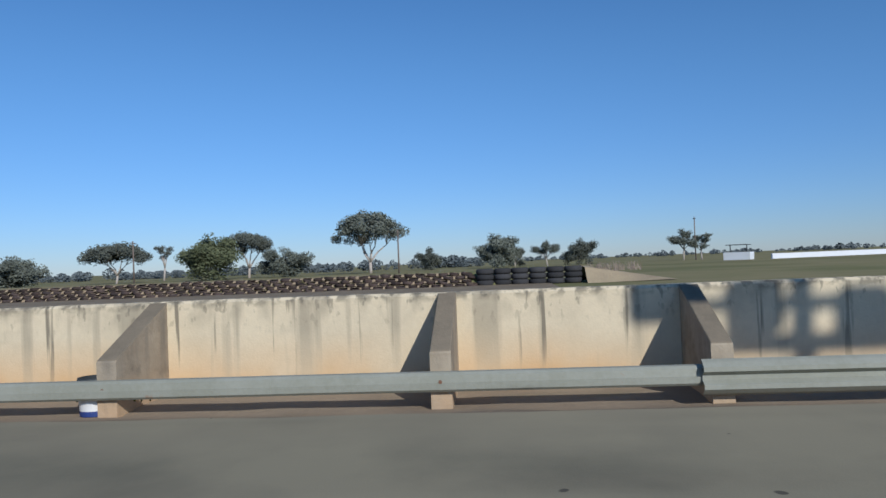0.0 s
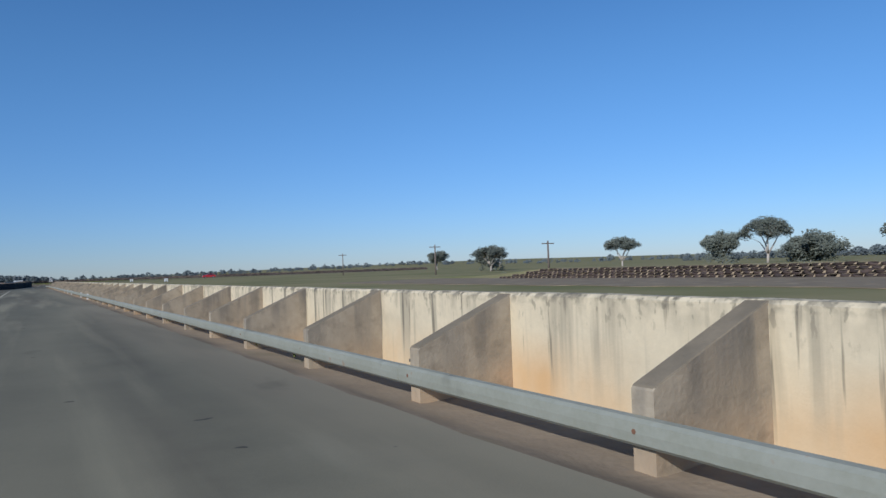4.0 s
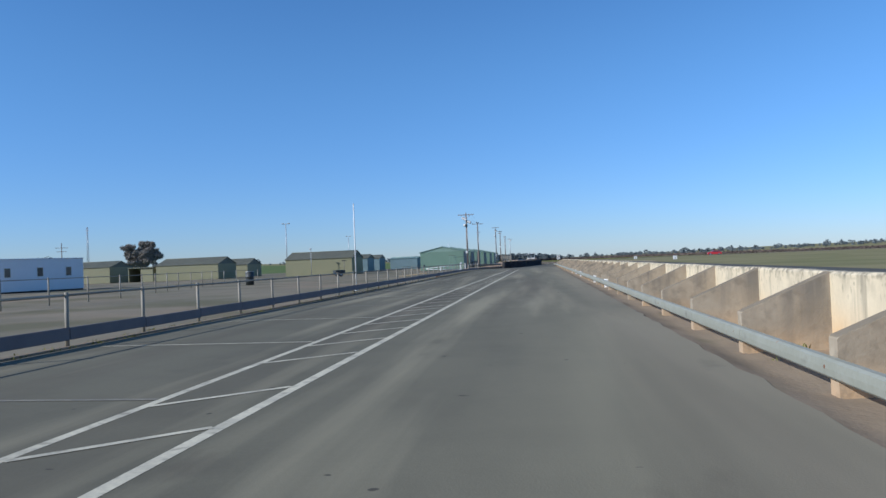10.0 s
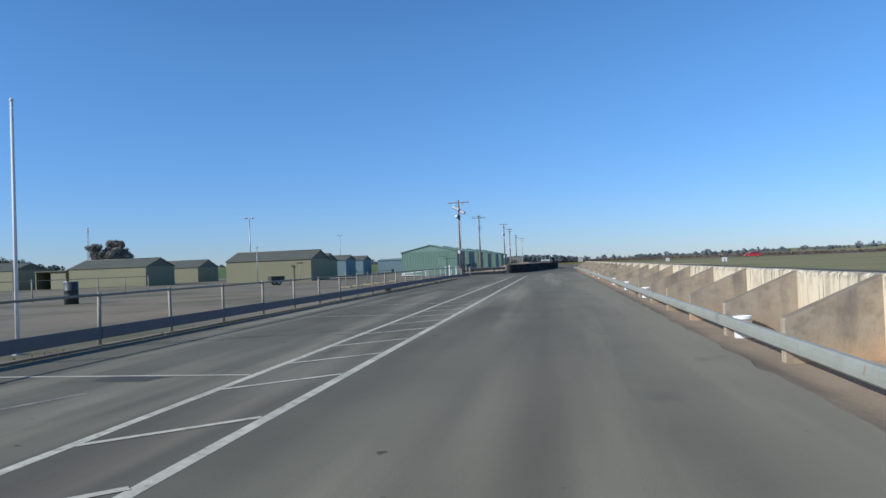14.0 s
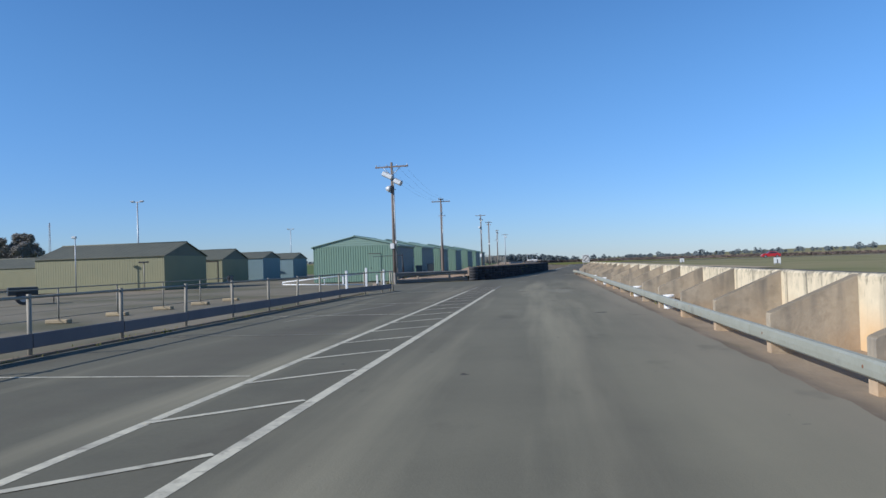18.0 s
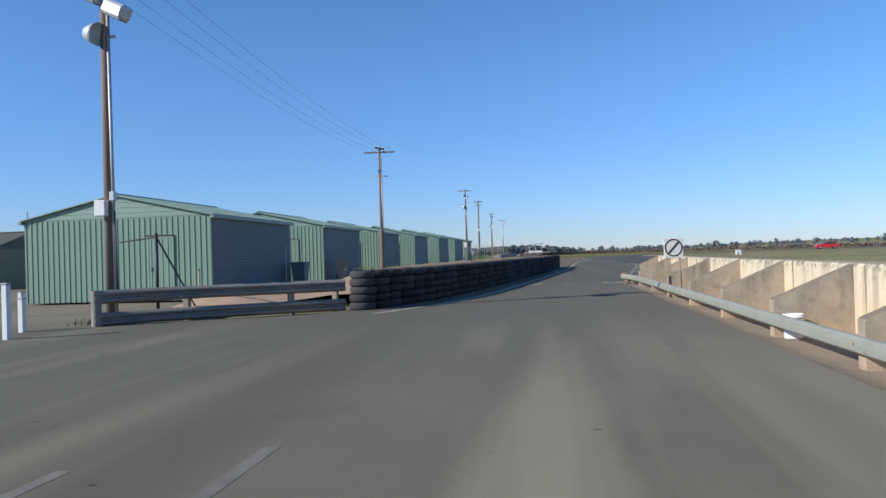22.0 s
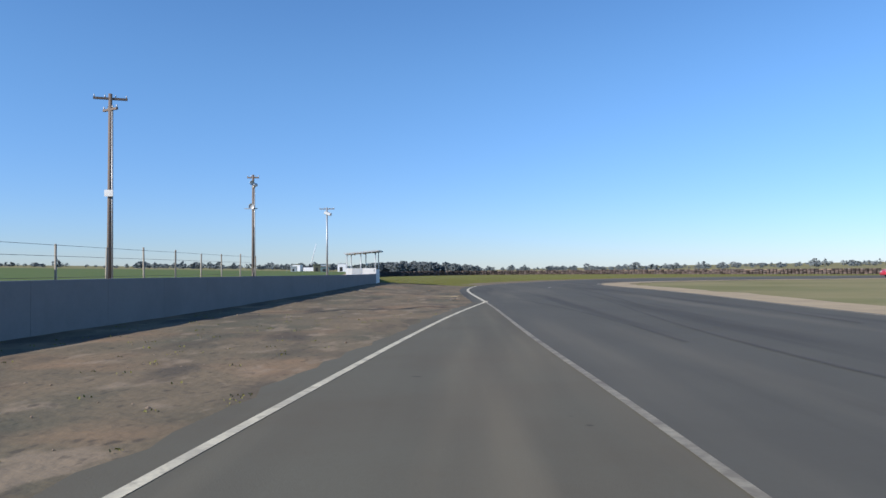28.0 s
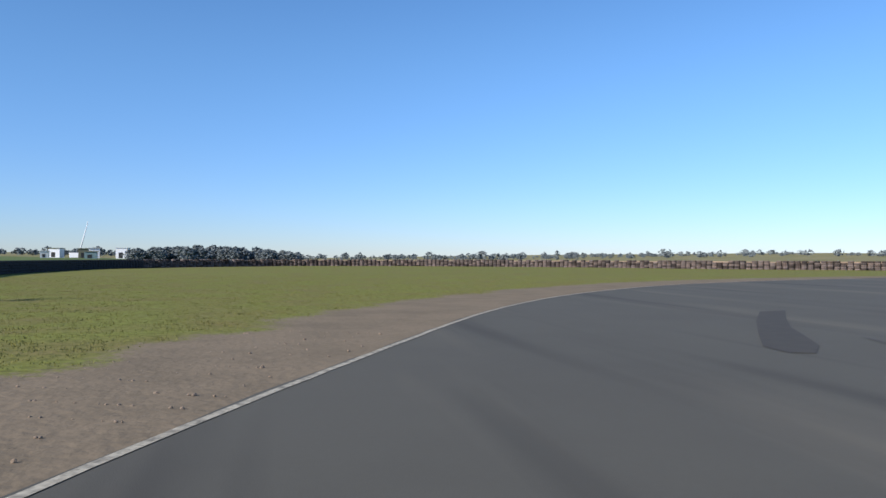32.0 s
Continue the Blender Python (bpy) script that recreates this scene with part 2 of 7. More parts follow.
def grass_over(m, fresh, dry):
    """Lets grass take over a dirt surface where the mesh's cover value is high, with a broken edge."""
    nt = m.node_tree
    b = nt.nodes["Principled BSDF"]
    src = b.inputs["Base Color"].links[0].from_socket
    geo = nt.nodes.new("ShaderNodeNewGeometry")
    fac = nt.nodes.new("ShaderNodeAttribute")
    fac.attribute_name = "cover"
    total = fac.outputs["Fac"]
    for sc, amount in ((1.7, 1.1), (9.0, 1.0), (40.0, 0.5)):
        n = nt.nodes.new("ShaderNodeTexNoise")
        n.inputs["Scale"].default_value, n.inputs["Detail"].default_value = sc, 5
        nt.links.new(geo.outputs["Position"], n.inputs["Vector"])
        ma = nt.nodes.new("ShaderNodeMath")
        ma.operation = "MULTIPLY_ADD"
        nt.links.new(n.outputs["Fac"], ma.inputs[0])
        ma.inputs[1].default_value = amount
        nt.links.new(total, ma.inputs[2])
        total = ma.outputs[0]
    r = nt.nodes.new("ShaderNodeMapRange")
    r.inputs["From Min"].default_value, r.inputs["From Max"].default_value = 1.62, 2.02
    r.inputs["To Max"].default_value = 0.92
    nt.links.new(total, r.inputs["Value"])
    out = None
    for sc, lo, hi in ((0.5, 0.4, 0.66), (7.0, 0.42, 0.7)):
        n = nt.nodes.new("ShaderNodeTexNoise")
        n.inputs["Scale"].default_value, n.inputs["Detail"].default_value = sc, 6
        nt.links.new(geo.outputs["Position"], n.inputs["Vector"])
        q = nt.nodes.new("ShaderNodeMapRange")
        q.inputs["From Min"].default_value, q.inputs["From Max"].default_value = lo, hi
        nt.links.new(n.outputs["Fac"], q.inputs["Value"])
        mx = nt.nodes.new("ShaderNodeMix")
        mx.data_type = "RGBA"
        nt.links.new(q.outputs["Result"], mx.inputs["Factor"])
        mx.inputs["A"].default_value = (*fresh, 1)
        if out:
            nt.links.new(out, mx.inputs["A"])
        mx.inputs["B"].default_value = (*(dry if not out else tuple(0.55 * c for c in fresh)), 1)
        out = mx.outputs["Result"]
    mix = nt.nodes.new("ShaderNodeMix")
    mix.data_type = "RGBA"
    nt.links.new(r.outputs["Result"], mix.inputs["Factor"])
    nt.links.new(src, mix.inputs["A"])
    nt.links.new(out, mix.inputs["B"])
    nt.links.new(mix.outputs["Result"], b.inputs["Base Color"])


grass_over(M_TURF, (0.19, 0.205, 0.042), (0.195, 0.165, 0.058))
M_CROP = mat("green_crop", (0.105, 0.15, 0.05), 0.95, vary=0.6, scale=0.2, bump=0.8, bump_scale=5, tint=(0.15, 0.165, 0.07), fine=3, spec=0.05)
M_CONC = mat("weathered_concrete", (0.69, 0.585, 0.395), 0.9, vary=0.4, scale=1.3, bump=0.15, bump_scale=45, tint=(0.47, 0.395, 0.265), fine=16, spec=0.2)
overlay(M_CONC, (0.62, 0.36, 0.135), 0.7, 0.34, 0.68, 0.75, stretch=(1, 1, 0.8), axis="Z", a0=0.60, a1=0.15)
overlay(M_CONC, (0.33, 0.285, 0.20), 3.4, 0.55, 0.63, 0.65, stretch=(1.0, 1.0, 0.06), axis="Z", a0=-0.1, a1=0.6)
overlay(M_CONC, (0.15, 0.13, 0.095), 7.0, 0.61, 0.66, 0.8, stretch=(1.0, 1.0, 0.05), axis="Z", a0=-0.1, a1=0.5)
overlay(M_CONC, (0.24, 0.21, 0.15), 4.5, 0.50, 0.68, 0.65, stretch=(1, 1, 0.5), axis="Z", a0=0.62, a1=0.94)
overlay(M_CONC, (0.11, 0.10, 0.075), 9.0, 0.48, 0.60, 0.8, stretch=(1, 1, 1.2), axis="Z", a0=0.84, a1=0.95)
overlay(M_CONC, (0.12, 0.108, 0.08), 14.0, 0.60, 0.65, 0.6, stretch=(1, 1, 0.45), axis="Z", a0=0.55, a1=0.95, detail=9)
overlay(M_CONC, (0.24, 0.20, 0.14), 0.9, 0.58, 0.70, 0.55, stretch=(1, 1, 1.3), axis="Z", a0=0.3, a1=0.9, detail=9)
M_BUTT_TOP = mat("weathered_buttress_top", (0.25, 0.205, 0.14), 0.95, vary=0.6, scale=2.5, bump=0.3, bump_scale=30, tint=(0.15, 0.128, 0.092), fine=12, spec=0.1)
M_BUTT = mat("buttress_concrete", (0.40, 0.335, 0.240), 0.92, vary=0.6, scale=1.8, bump=0.3, bump_scale=30, tint=(0.25, 0.20, 0.135), fine=10, spec=0.2)
overlay(M_BUTT, (0.56, 0.37, 0.20), 1.2, 0.35, 0.65, 0.6, axis="Z", a0=0.32, a1=0.02)
overlay(M_BUTT, (0.16, 0.145, 0.12), 3.0, 0.5, 0.64, 0.8, stretch=(1, 1, 0.12), axis="Z", a0=0.0, a1=0.7)
overlay(M_BUTT, (0.17, 0.145, 0.105), 5.0, 0.53, 0.70, 0.4, detail=9)
M_RAIL = mat("galvanised_rail", (0.27, 0.27, 0.21), 0.65, metal=0.05, vary=0.45, scale=2.5, bump=0.1, tint=(0.36, 0.36, 0.30), fine=20)
overlay(M_RAIL, (0.13, 0.125, 0.10), 2.2, 0.60, 0.70, 0.6, stretch=(1, 0.6, 1), detail=8)
overlay(M_RAIL, (0.26, 0.15, 0.08), 5.0, 0.68, 0.74, 0.6, detail=6)
M_ARMCO = mat("grey_armco", (0.245, 0.225, 0.19), 0.65, metal=0.1, vary=0.6, scale=2.0, bump=0.1, tint=(0.15, 0.13, 0.105), fine=14)
M_RUST = mat("rusty_steel", (0.24, 0.12, 0.065), 0.85, metal=0.2, vary=0.6, scale=6, tint=(0.12, 0.07, 0.045))
M_POST = mat("fence_steel", (0.30, 0.265, 0.195), 0.7, metal=0.1, vary=0.5, scale=5, tint=(0.20, 0.19, 0.17), rand=0.15)
M_BELT = mat("dark_fence_board", (0.165, 0.145, 0.14), 0.75, vary=0.4, scale=2, tint=(0.105, 0.095, 0.10), bump=0.1)
M_WHITE = mat("white_paint", (0.74, 0.73, 0.69), 0.6, vary=0.35, scale=2.5, tint=(0.5, 0.48, 0.43), bump=0.05)
M_CREAM = mat("faded_cream_board", (0.66, 0.64, 0.58), 0.7, vary=0.3, scale=4, tint=(0.54, 0.51, 0.45))
M_BUCKET = mat("white_plastic", (0.78, 0.77, 0.73), 0.45, vary=0.25, scale=5, tint=(0.5, 0.45, 0.38))
M_BLUE = mat("blue_plastic", (0.035, 0.06, 0.22), 0.45, vary=0.3, scale=6)
M_DARKBIN = mat("dark_plastic", (0.04, 0.045, 0.045), 0.55, vary=0.3, scale=6)
M_TYRE = mat("tyre_rubber", (0.055, 0.054, 0.055), 0.9, vary=0.5, scale=5, tint=(0.045, 0.043, 0.042), bump=0.3, bump_scale=40, rand=0.3, spec=0.12)
M_TYRE_OLD = mat("dusty_tyre", (0.06, 0.050, 0.045), 0.9, vary=0.6, scale=2, tint=(0.11, 0.078, 0.062), rand=0.45, spec=0.2)
M_TYRE_DUST = mat("soil_caked_tyre", (0.085, 0.061, 0.050), 0.95, vary=0.9, scale=2.6, tint=(0.038, 0.032, 0.031), fine=9, rand=0.4, spec=0.1)
M_FILL = mat("tyre_soil_fill", (0.45, 0.345, 0.215), 0.95, vary=0.6, scale=3, tint=(0.34, 0.25, 0.155), bump=0.6, bump_scale=20, rand=0.25, spec=0.1)
nt = M_TYRE_OLD.node_tree
isl = nt.nodes.new("ShaderNodeNewGeometry")
val = nt.nodes.new("ShaderNodeMapRange")
val.inputs["To Min"].default_value, val.inputs["To Max"].default_value = 0.45, 2.1
nt.links.new(isl.outputs["Random Per Island"], val.inputs["Value"])
hsv = nt.nodes.new("ShaderNodeHueSaturation")
nt.links.new(nt.nodes["Principled BSDF"].inputs["Base Color"].links[0].from_socket, hsv.inputs["Color"])
nt.links.new(val.outputs["Result"], hsv.inputs["Value"])
nt.links.new(hsv.outputs["Color"], nt.nodes["Principled BSDF"].inputs["Base Color"])
M_BANK = mat("bank_soil", (0.33, 0.235, 0.16), 0.95, vary=0.6, scale=1.0, bump=1.0, bump_scale=8, tint=(0.2, 0.155, 0.10), fine=10, spec=0.1)
M_GREEN = mat("green_steel_cladding", (0.185, 0.27, 0.195), 0.55, metal=0.1, vary=0.25, scale=0.6, tint=(0.14, 0.215, 0.155), bump=0.02)
M_GREEN_ROOF = mat("pale_green_roof", (0.235, 0.32, 0.25), 0.5, metal=0.1, vary=0.25, scale=0.8, tint=(0.18, 0.255, 0.20))
M_OLIVE = mat("olive_cladding", (0.24, 0.222, 0.118), 0.6, metal=0.05, vary=0.3, scale=0.5, tint=(0.175, 0.178, 0.098))
M_OLIVE_ROOF = mat("olive_roof", (0.14, 0.135, 0.088), 0.65, vary=0.35, scale=0.7, tint=(0.075, 0.075, 0.05))
M_TEAL = mat("bluish_green_cladding", (0.16, 0.225, 0.235), 0.6, vary=0.3, scale=0.5, tint=(0.10, 0.155, 0.15))
M_DARK = mat("dark_opening", (0.02, 0.021, 0.023), 0.8, vary=0.2)
M_WOOD = mat("weathered_pole_timber", (0.20, 0.155, 0.12), 0.9, vary=0.55, scale=3, stretch=(1, 1, 0.08), tint=(0.11, 0.09, 0.075), bump=0.4, bump_scale=18)
M_GALV = mat("galvanised_pipe", (0.42, 0.43, 0.43), 0.5, metal=0.5, vary=0.35, scale=3, tint=(0.28, 0.28, 0.28))
M_LAMP = mat("lamp_housing", (0.55, 0.56, 0.55), 0.45, metal=0.2, vary=0.25, scale=6)
M_WIRE = mat("cable", (0.05, 0.05, 0.055), 0.6)
M_BLOCK = mat("grey_painted_wall", (0.245, 0.225, 0.205), 0.85, vary=0.45, scale=0.8, tint=(0.18, 0.165, 0.15), bump=0.2, bump_scale=25, fine=10)
M_CABIN = mat("white_cabin_panel", (0.72, 0.73, 0.74), 0.6, vary=0.2, scale=0.8, tint=(0.56, 0.56, 0.55))
M_GLASS = mat("window_glass", (0.03, 0.04, 0.05), 0.08, spec=0.6)
M_LEAF = mat("gum_leaves", (0.16, 0.168, 0.13), 0.9, vary=0.5, scale=0.8, tint=(0.085, 0.10, 0.075), rand=0.25, fine=6, spec=0.3)
M_LEAF2 = mat("olive_scrub_leaves", (0.135, 0.145, 0.07), 0.8, vary=0.5, scale=0.8, tint=(0.055, 0.07, 0.03), rand=0.25, fine=6, spec=0.3)
M_LEAF3 = mat("reddish_leaves", (0.29, 0.255, 0.21), 0.85, vary=0.4, scale=0.6, tint=(0.21, 0.195, 0.15), rand=0.2, fine=5, spec=0.3)
M_BARK = mat("pale_bark", (0.50, 0.44, 0.37), 0.9, vary=0.5, scale=1.5, tint=(0.26, 0.22, 0.18))
# aerial haze is put into this pale bluish leaf colour
M_HAZY_WOODS = mat("far_woods", (0.14, 0.156, 0.152), 0.95, vary=0.5, scale=0.05, tint=(0.12, 0.138, 0.14), fine=0.4, spec=0.05)
M_BLADE = mat("grass_blades", (0.155, 0.165, 0.04), 0.8, vary=0.6, scale=0.8, tint=(0.20, 0.165, 0.065), spec=0.1)
M_STONE = mat("rubble", (0.30, 0.225, 0.15), 0.95, vary=0.5, scale=4, tint=(0.22, 0.17, 0.13), rand=0.3)
M_CLOD = mat("orange_clods", (0.34, 0.22, 0.125), 0.95, vary=0.6, scale=2.0, tint=(0.24, 0.165, 0.10), spec=0.1)
M_OIL = mat("oil_patch", (0.062, 0.057, 0.047), 0.85, vary=0.5, scale=3, spec=0.2, tint=(0.085, 0.074, 0.056))
M_CARBODY = mat("silver_car_paint", (0.42, 0.48, 0.55), 0.28, metal=0.45, vary=0.1, scale=2)
M_RED = mat("red_car_paint", (0.42, 0.02, 0.025), 0.3, vary=0.1, scale=2)
M_BLACK = mat("black_trim", (0.02, 0.02, 0.022), 0.5)
M_RIM = mat("alloy_rim", (0.5, 0.5, 0.52), 0.3, metal=0.8)
M_BROWN = mat("dark_brown_timber", (0.075, 0.058, 0.04), 0.85, vary=0.4, scale=4)
M_TIMBER = mat("old_timber", (0.36, 0.29, 0.22), 0.9, vary=0.5, scale=4, tint=(0.22, 0.18, 0.14), rand=0.2)


# ---- mesh helpers ----
def obj(name, bm, material, parent=None, label="", smooth=False):
    me = bpy.data.meshes.new(name)
    bm.to_mesh(me)
    bm.free()
    me.materials.append(material)
    if smooth:
        me.polygons.foreach_set("use_smooth", [True] * len(me.polygons))
    ob = new(name, me)
    if parent:
        ob.parent = parent
    if label:
        ob["label"] = label
    return ob


def part(name, bm, material, parent, label="", smooth=False):
    return obj(name, bm, material, parent, label, smooth)


def thing(name, at, label, category, group="", kind=""):
    ob = new(name)
    ob.matrix_world = at if isinstance(at, Matrix) else Matrix.Translation(at)
    return tagged(ob, label, category, group, kind)


def shared(name, me, parent, m, label=""):
    ob = new(name, me)
    ob.parent = parent
    ob.matrix_basis = m
    if label:
        ob["label"] = label
    return ob


def box(bm, x0, x1, y0, y1, z0, z1, bevel=0.0, m=None):
    vs = [bm.verts.new((x, y, z)) for x in (x0, x1) for y in (y0, y1) for z in (z0, z1)]
    fs = [bm.faces.new([vs[i] for i in f]) for f in ((0, 1, 3, 2), (4, 6, 7, 5), (0, 4, 5, 1), (2, 3, 7, 6), (0, 2, 6, 4), (1, 5, 7, 3))]
    if bevel > 0:
        out = bmesh.ops.bevel(bm, geom=list({e for f in fs for e in f.edges}), offset=bevel, segments=1, affect="EDGES")
        vs = list({v for v in out["verts"]} | {v for v in vs if v.is_valid})
    if m is not None:
        bmesh.ops.transform(bm, matrix=m, verts=[v for v in vs if v.is_valid])
    return bm


def boxm(x0, x1, y0, y1, z0, z1, bevel=0.0):
    return box(bmesh.new(), x0, x1, y0, y1, z0, z1, bevel)


def tube(bm, a, b, r0, r1=None, seg=10, caps=True):
    a, b = Vector(a), Vector(b)
    r1 = r0 if r1 is None else r1
    q = (b - a).to_track_quat("Z", "Y").to_matrix()
    ra, rb = [], []
    for i in range(seg):
        c = Vector((math.cos(2 * math.pi * i / seg), math.sin(2 * math.pi * i / seg), 0))
        ra.append(bm.verts.new(a + q @ (c * r0)))
        rb.append(bm.verts.new(b + q @ (c * r1)))
    for i in range(seg):
        j = (i + 1) % seg
        f = bm.faces.new((ra[i], ra[j], rb[j], rb[i]))
        f.smooth = True
    if caps:
        bm.faces.new(ra[::-1])
        bm.faces.new(rb)
    return bm


def lathe(bm, profile, seg=20, at=(0, 0, 0), close=False):
    rings = []
    for r, z in profile:
        rings.append([bm.verts.new((at[0] + r * math.cos(2 * math.pi * i / seg), at[1] + r * math.sin(2 * math.pi * i / seg), at[2] + z)) for i in range(seg)])
    pairs = list(zip(rings, rings[1:])) + ([(rings[-1], rings[0])] if close else [])
    for p, q in pairs:
        for i in range(seg):
            j = (i + 1) % seg
            f = bm.faces.new((p[i], p[j], q[j], q[i]))
            f.smooth = True
    return bm


def sweep(bm, path, profile, closed=True, caps=True):
    """profile: (side, up) pairs; side is to the right of the way along the path in plan."""
    rings = []
    for i, p in enumerate(path):
        p = Vector(p)
        d = Vector(path[min(i + 1, len(path) - 1)]) - Vector(path[max(i - 1, 0)])
        d.z = 0
        d.normalize()
        s = Vector((d.y, -d.x, 0))
        rings.append([bm.verts.new(p + s * u + Vector((0, 0, v))) for u, v in profile])
    n = len(profile)
    for a, b in zip(rings, rings[1:]):
        for i in range(n if closed else n - 1):
            j = (i + 1) % n
            bm.faces.new((a[i], b[i], b[j], a[j]))
    if caps and closed:
        bm.faces.new(rings[0])
        bm.faces.new(rings[-1][::-1])
    bmesh.ops.recalc_face_normals(bm, faces=bm.faces[:])
    return bm


def along(pts, step):
    """Points at even steps along a plan line, with the heading there."""
    out, left = [], 0.0
    for a, b in zip(pts, pts[1:]):
        a, b = Vector((*a[:2], 0)), Vector((*b[:2], 0))
        d = (b - a).length
        s = left
        while s < d:
            p = a.lerp(b, s / d)
            out.append((p.x, p.y, math.atan2(b.y - a.y, b.x - a.x)))
            s += step
        left = s - d
    return out


def smooth_line(pts, n=6):
    """A Catmull-Rom line through plan points."""
    P = [Vector((*p, 0)) for p in pts]
    out = []
    for i in range(len(P) - 1):
        p0, p1, p2, p3 = P[max(i - 1, 0)], P[i], P[i + 1], P[min(i + 2, len(P) - 1)]
        for k in range(n):
            t = k / n
            v = 0.5 * ((2 * p1) + (p2 - p0) * t + (2 * p0 - 5 * p1 + 4 * p2 - p3) * t * t + (3 * p1 - p0 - 3 * p2 + p3) * t ** 3)
            out.append((v.x, v.y))
    out.append((P[-1].x, P[-1].y))
    return out


def offset(line, d):
    """The plan line moved by d to its right."""
    out = []
    for i, p in enumerate(line):
        a, b = line[max(i - 1, 0)], line[min(i + 1, len(line) - 1)]
        v = Vector((b[0] - a[0], b[1] - a[1])).normalized()
        out.append((p[0] + v.y * d, p[1] - v.x * d))
    return out


def sheet(name, left, right, z, material, label, kind="structure", thick=0.03, category=""):
    """A flat strip between two plan lines, given at the same number of points; it has a lower edge."""
    bm = bmesh.new()
    L = [bm.verts.new((*p, z)) for p in left]
    R = [bm.verts.new((*p, z)) for p in right]
    L2 = [bm.verts.new((*p, z - thick)) for p in left]
    R2 = [bm.verts.new((*p, z - thick)) for p in right]
    for i in range(len(L) - 1):
        bm.faces.new((L[i], R[i], R[i + 1], L[i + 1]))
        bm.faces.new((L2[i], L[i], L[i + 1], L2[i + 1]))
        bm.faces.new((R[i], R2[i], R2[i + 1], R[i + 1]))
    return tagged(obj(name, bm, material), label, category or name.replace("_", " "), kind=kind)


def resample(line, n):
    d = [0.0]
    for a, b in zip(line, line[1:]):
        d.append(d[-1] + math.dist(a, b))
    xs = np.linspace(0, d[-1], n)
    return list(zip(np.interp(xs, d, [p[0] for p in line]).tolist(), np.interp(xs, d, [p[1] for p in line]).tolist()))


def rise(x, y):
    """Height of the shoulder that climbs from the track to the roadside wall by the marshal post."""
    s = max(0.0, min(1.0, (y - 164) / 28.0))
    s = s * s * (3 - 2 * s) * max(0.0, min(1.0, (214 - y) / 15.0))
    return 0.36 * s * max(0.0, min(1.0, (3.4 - x) / 6.2))


def field_sheet(name, left, right, z, material, label, na, category, lumps):
    """A strip of soft ground between two plan lines, following the rise."""
    bm = bmesh.new()
    rows = []
    for (x0, y0), (x1, y1) in zip(left, right):
        row = []
        for i in range(na + 1):
            t = i / na
            x, y = x0 + (x1 - x0) * t, y0 + (y1 - y0) * t
            row.append(bm.verts.new((x, y, z + rise(x, y) + lumps * noise.noise(Vector((x * 1.3, y * 1.3, 5.0))) * min(1.0, 8 * t * (1 - t)))))
        rows.append(row)
    for a, b in zip(rows, rows[1:]):
        for i in range(na):
            f = bm.faces.new((a[i], a[i + 1], b[i + 1], b[i]))
            f.smooth = True
    return tagged(obj(name, bm, material), label, category, kind="structure")


def ragged(line, size, freq=1.3, seed=0.0):
    """The same line with a worn, uneven course."""
    return [(x + size * noise.noise(Vector((x * freq, y * freq, seed))), y + size * noise.noise(Vector((x * freq, y * freq, seed + 9)))) for x, y in line]


def painted(name, pts, width, label, material=None, z=0.006):
    line = [tuple(p) for p in pts]
    bm = bmesh.new()
    a, b = offset(line, -width / 2), offset(line, width / 2)
    A = [bm.verts.new((*p, z)) for p in a]
    B = [bm.verts.new((*p, z)) for p in b]
    for i in range(len(A) - 1):
        bm.faces.new((A[i], B[i], B[i + 1], A[i + 1]))
    return tagged(obj(name, bm, material or M_LINE), label, "road marking", kind="structure")


# ---- ground and roads ----
def far_rise(x, y):
    """The fields climb gently beyond the infield."""
    side = max(0.0, min(1.0, (y - 1.25 * x) / 200.0))
    if x < -13:
        back = max(0.0, min(1.0, (y - 196) / 60.0))
        return 0.019 * (min(-x, 1200.0) - 13) * back * back * (3 - 2 * back)
    return 0.016 * (min(x, 900.0) - 140) * side if x > 140 else 0.0


def ground_sheet():
    bm = bmesh.new()
    xs = [-3000, -1200, -900, -600, -300, -120, -60, -30, -13, -9.7, 1.2, 16, 33, 60, 120, 140, 180, 220, 260, 300, 350, 400, 500, 700, 900, 3000]
    ys = [-3000, -900, -300, -120, -60, 0, 60, 120, 180, 196, 205, 215, 225, 235, 245, 256, 285, 320, 400, 500, 600, 700, 900, 1300, 3000]
    V = [[bm.verts.new((x, y, (-0.16 if x == 1.2 and y < 120 else -0.05) + far_rise(x, y))) for x in xs] for y in ys]
    for j in range(len(ys) - 1):
        for i in range(len(xs) - 1):
            bm.faces.new((V[j][i], V[j][i + 1], V[j + 1][i + 1], V[j + 1][i]))
    return tagged(obj("ground", bm, M_GRASS), "flat field of dry olive-green grass reaching the horizon", "ground", kind="structure")


